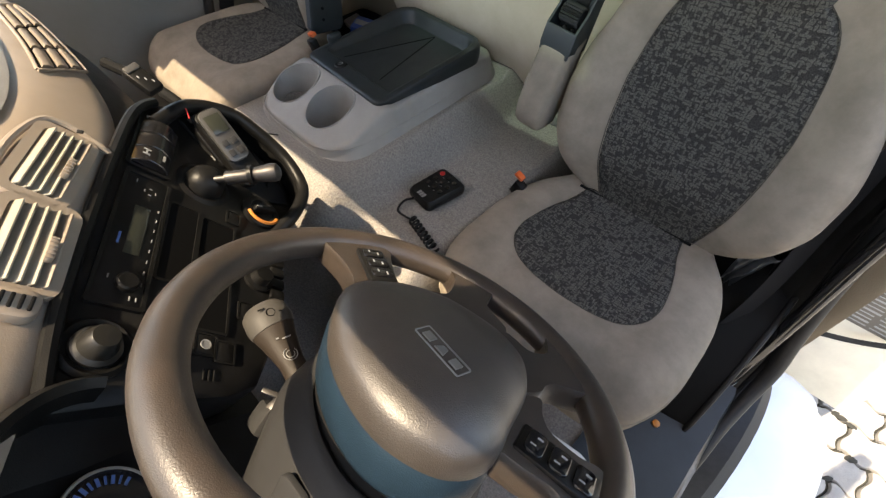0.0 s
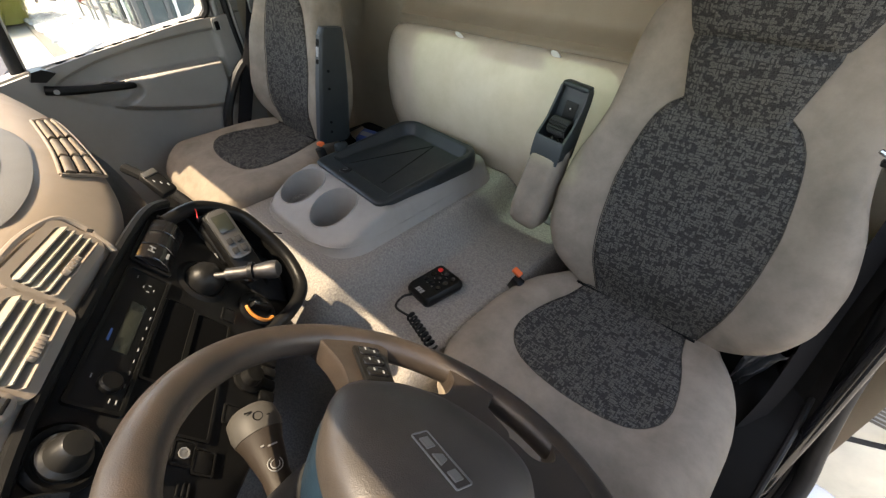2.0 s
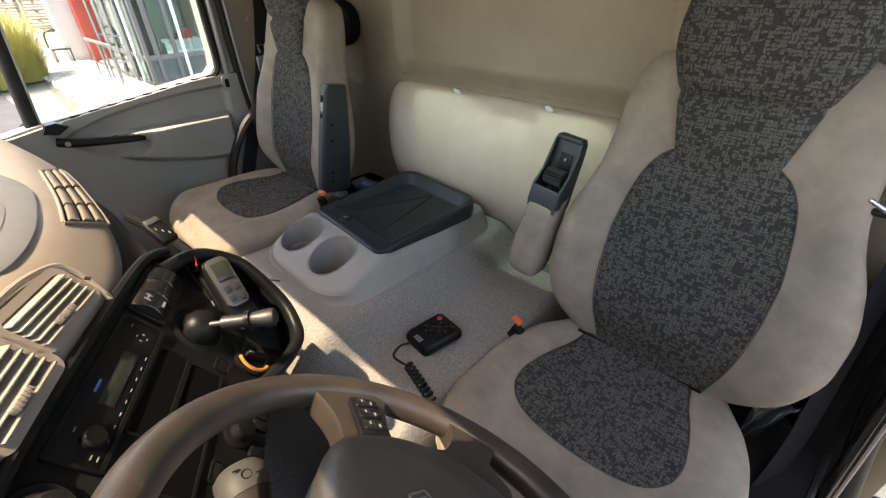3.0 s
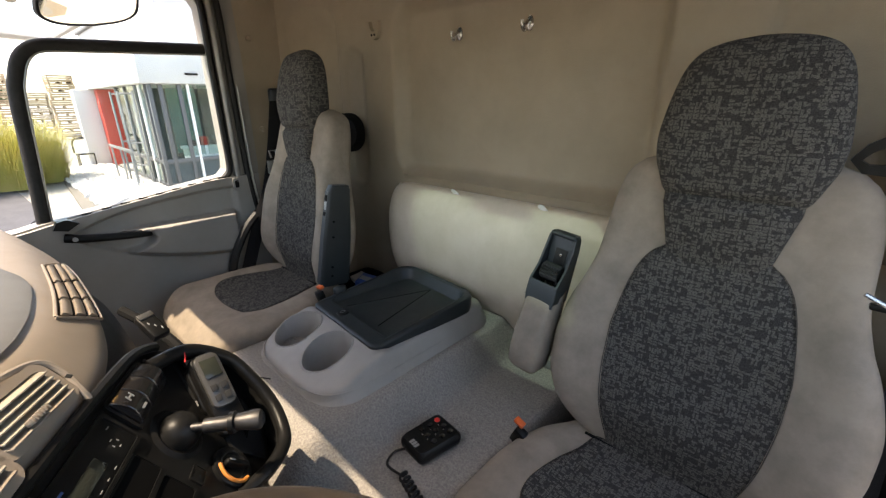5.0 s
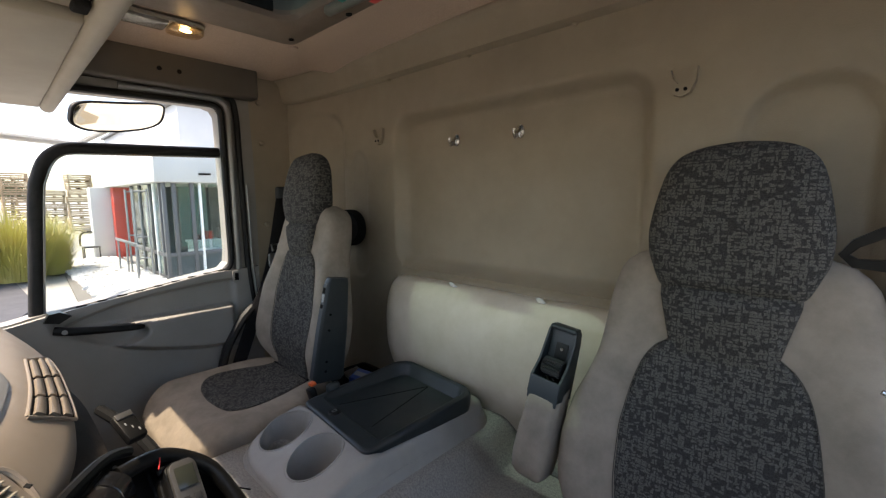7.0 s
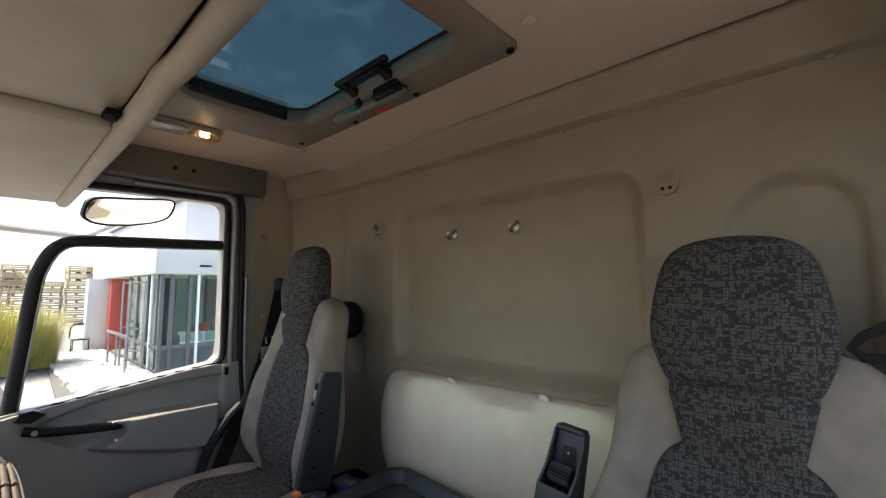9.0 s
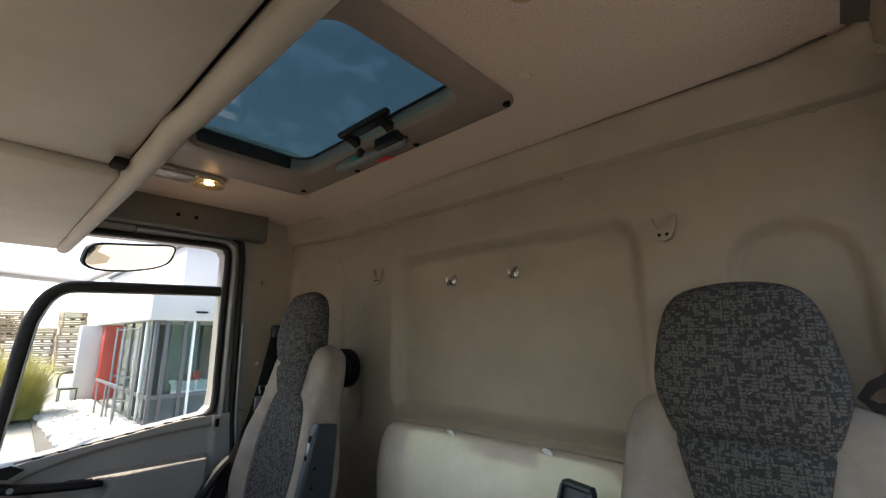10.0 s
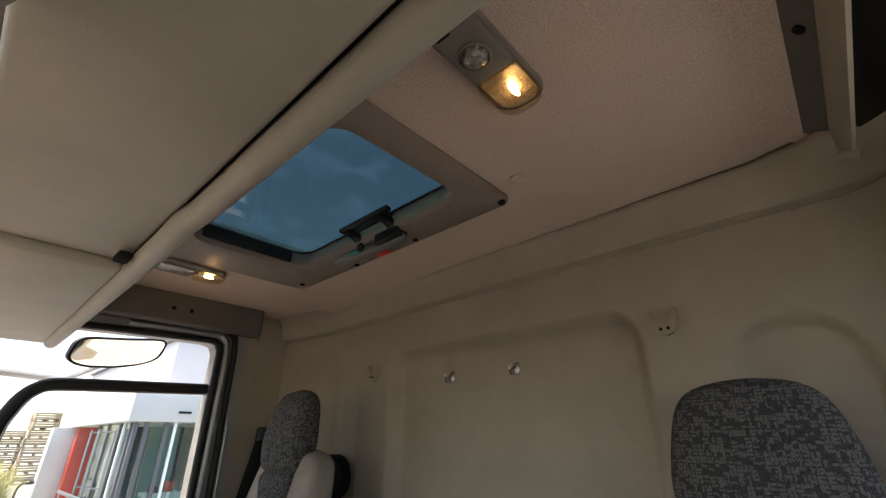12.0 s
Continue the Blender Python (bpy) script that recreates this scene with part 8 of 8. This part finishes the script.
proto = crate_proto()
rng = random.Random(7)
for s in range(4):
    for k in range((8, 6, 8, 7)[s]):
        if s == 0 and k == 0:
            continue
        m = Matrix.Translation((-34 + rng.uniform(-0.06, 0.06) - (0, 5, 0, 1.2)[s], (3.80, 3.05, 1.05, -0.35)[s] + rng.uniform(-0.06, 0.06), GROUND + EYE + 0.435 * k)) @ pose(0, 0, 0, 0, 0, rng.uniform(-4, 4))
        copy_thing(proto, m)

# tall grass shrub beside the drive
def grass_clump(cx, cy, h, spread, seed, label, n_=2600):
    r_ = random.Random(seed)
    bm = bmesh.new()
    for k in range(n_):
        a, q = r_.uniform(0, math.tau), r_.random() ** 0.6
        x, y = cx + 0.5 * spread * q * math.cos(a), cy + 0.5 * spread * q * math.sin(a)
        hh, out = h * r_.uniform(0.35, 1.05), spread * r_.uniform(0.2, 1.0) * q
        w = r_.uniform(0.005, 0.010)
        sx, sy = -math.sin(a) * w, math.cos(a) * w
        pts = []
        for t in (0, 0.35, 0.7, 0.9, 1.0):
            ox = out * t * t * 1.5
            z = GROUND + hh * (t - 0.28 * t ** 3 * (0.6 + q))
            pts.append((Vector((x + ox * math.cos(a), y + ox * math.sin(a), z)), 1 - t * 0.93))
        prev = None
        for p, f in pts:
            pair = (bm.verts.new(p + Vector((sx * f, sy * f, 0))), bm.verts.new(p - Vector((sx * f, sy * f, 0))))
            if prev:
                bm.faces.new((prev[0], prev[1], pair[1], pair[0]))
            prev = pair
    return solid("grass_shrub", bm, LEAF, label, "shrub", "grass shrubs")


grass_clump(-15.0, 0.25, 2.5, 1.2, 1, "tall yellow-green arching grass beside the drive")
grass_clump(-15.6, 1.0, 2.2, 0.8, 2, "lower yellow-green arching grass at the yard edge")
grass_clump(-14.6, -0.9, 2.5, 1.2, 3, "tall yellow-green arching grass beside the drive")
for k in range(7):
    grass_clump(-15 - 1.1 * k, -1.5 - 0.9 * k, 1.5, 1.1, 10 + k, "yellow-green arching grass along the drive", 700)


# far houses and trees on the horizon
def house(x, y, w, d_, h, turn, label):
    hs = thing("far_house", (x, y, GROUND), label, "house", "far houses")
    m = pose(x, y, GROUND, 0, 0, turn)
    bm = bmesh.new()
    rbox(bm, (0, 0, h / 2), (w, d_, h), 0, m=m)
    part("wall", bm, PLASTER, hs)
    bm = bmesh.new()
    loft(bm, [[m @ Vector((sx * (w / 2 + 0.3), -d_ / 2 - 0.4, h)), m @ Vector((sx * (w / 2 + 0.3), 0, h + d_ * 0.4)), m @ Vector((sx * (w / 2 + 0.3), d_ / 2 + 0.4, h))] for sx in (-1, 1)])
    part("roof", bm, ROOF_TILE, hs, "brown tiled roof")
    for k in range(3):
        bm = bmesh.new()
        rbox(bm, (-w / 3 + k * w / 3, -d_ / 2 - 0.02, h * 0.6), (1.0, 0.08, 1.2), 0, m=m)
        part("window", bm, FRAME_GREY, hs)
        bm = bmesh.new()
        rbox(bm, (w / 2 + 0.02, -d_ / 4 + k * d_ / 4, h * 0.6), (0.08, 0.9, 1.2), 0, m=m)
        part("window", bm, FRAME_GREY, hs)


for k, (x, y, w, d_, h) in enumerate(((-95, -30, 12, 9, 3.2), (-105, 62, 14, 9, 3.6), (-100, -22, 11, 9, 3.0), (-120, -38, 14, 10, 4), (-90, 40, 12, 9, 3.4))):
    house(x, y, w, d_, h, 12 * k, "white far house with brown tiled roof")


def tree(x, y, h, seed):
    t = thing("far_tree", (x, y, GROUND), "dull green far tree with an uneven crown", "tree", "far trees")
    r_ = random.Random(seed)
    bm = bmesh.new()
    tube(bm, [(x, y, GROUND), (x + 0.1, y, GROUND + h * 0.3), (x - 0.1, y + 0.1, GROUND + h * 0.7)], [0.22, 0.15, 0.06], 8)
    for k in range(5):
        a = k * 1.3 + seed
        z0 = GROUND + h * (0.3 + 0.08 * k)
        tube(bm, [(x, y, z0), (x + h * 0.22 * math.cos(a), y + h * 0.22 * math.sin(a), z0 + h * 0.18)], [0.08, 0.03], 6)
    part("trunk", bm, BARK, t)
    verts, faces = [], []
    for k in range(1500):
        a, e, q = r_.uniform(0, math.tau), math.asin(r_.uniform(-0.7, 1)), r_.random() ** 0.4
        rr = h * 0.34 * q * (1 + 0.25 * math.sin(3 * a + seed) * math.cos(2 * e))
        p = Vector((x + rr * math.cos(a) * math.cos(e), y + rr * math.sin(a) * math.cos(e), GROUND + h * 0.62 + rr * math.sin(e)))
        s = r_.uniform(0.08, 0.2)
        u_ = Vector((r_.gauss(0, 1), r_.gauss(0, 1), r_.gauss(0, 1))).normalized() * s
        v_ = u_.cross(Vector((r_.gauss(0, 1), r_.gauss(0, 1), r_.gauss(0, 1)))).normalized() * s * 0.6
        i = len(verts)
        verts += [p - u_, p + v_, p + u_, p - v_]
        faces.append((i, i + 1, i + 2, i + 3))
    bm = bmesh.new()
    vs = [bm.verts.new(p) for p in verts]
    for f in faces:
        bm.faces.new([vs[i] for i in f])
    part("crown", bm, TREE_LEAF, t, "leafy crown")


for k, (x, y, h) in enumerate(((-70, -14, 5.5), (-78, 2, 5.0), (-66, -26, 6.0), (-85, 14, 6.0), (-60, -40, 6.5))):
    tree(x, y, h, k + 1)
# ---- paving stones beside the lorry ----
pavement = thing("pavement", (1.4, 1.6, GROUND), "pale concrete pavers with dark mossy joints", "pavement", kind="structure")
bm = bmesh.new()
rbox(bm, (1.6, 1.6, GROUND - 0.02), (2.6, 3.6, 0.036), 0)
part("joint_bed", bm, JOINT, pavement, "dark mossy joints")
bm = bmesh.new()
PX, PY, WAVE = 0.1035, 0.0705, 0.012


def wavy(u, v):
    """Push a place on the paver's outline along the common wave of its neighbours."""
    return (u + WAVE * math.sin(v / 0.155 * math.tau), v + WAVE * math.sin(u / 0.111 * math.tau))


outline = [wavy(-PX + 2 * PX * k / 12, -PY) for k in range(12)] + [wavy(PX, -PY + 2 * PY * k / 8) for k in range(8)]
outline += [wavy(PX - 2 * PX * k / 12, PY) for k in range(12)] + [wavy(-PX, PY - 2 * PY * k / 8) for k in range(8)]
prism(bm, outline, pose(0, 0, -0.015), 0.03, 0.006)
stone = bpy.data.meshes.new("paver")
finish(bm)
bm.to_mesh(stone)
bm.free()
stone.materials.append(PAVER)
rng = random.Random(12)
for i in range(11):
    for j in range(24):
        ob = new("paver", stone)
        ob.parent = pavement
        ob.location = (-0.95 + 0.222 * i + (0.111 if j % 2 else 0) - 0.0, -1.75 + 0.155 * j, 0.004 + rng.uniform(-0.002, 0.003))
        ob.rotation_euler = (rng.uniform(-0.01, 0.01), rng.uniform(-0.01, 0.01), rng.uniform(-0.03, 0.03))
# moss tufts in the joints
bm = bmesh.new()
for k in range(260):
    x, y = rng.uniform(0.45, 2.2), rng.uniform(0.5, 2.9)
    j = round((y - 1.6 + 1.75) / 0.155 - 0.5)
    y = 1.6 - 1.75 + 0.155 * (j + 0.5)
    s = rng.uniform(0.010, 0.024)
    bmesh.ops.create_icosphere(bm, subdivisions=1, radius=s, matrix=pose(x, y + rng.uniform(-0.008, 0.008), GROUND + 0.018, 0, 0, rng.uniform(0, 180)) @ Matrix.Diagonal((1.5, 0.7, 0.25, 1)))
tagged(part("moss_tufts", bm, JOINT, pavement, "dark moss tufts"), kind="stuff")
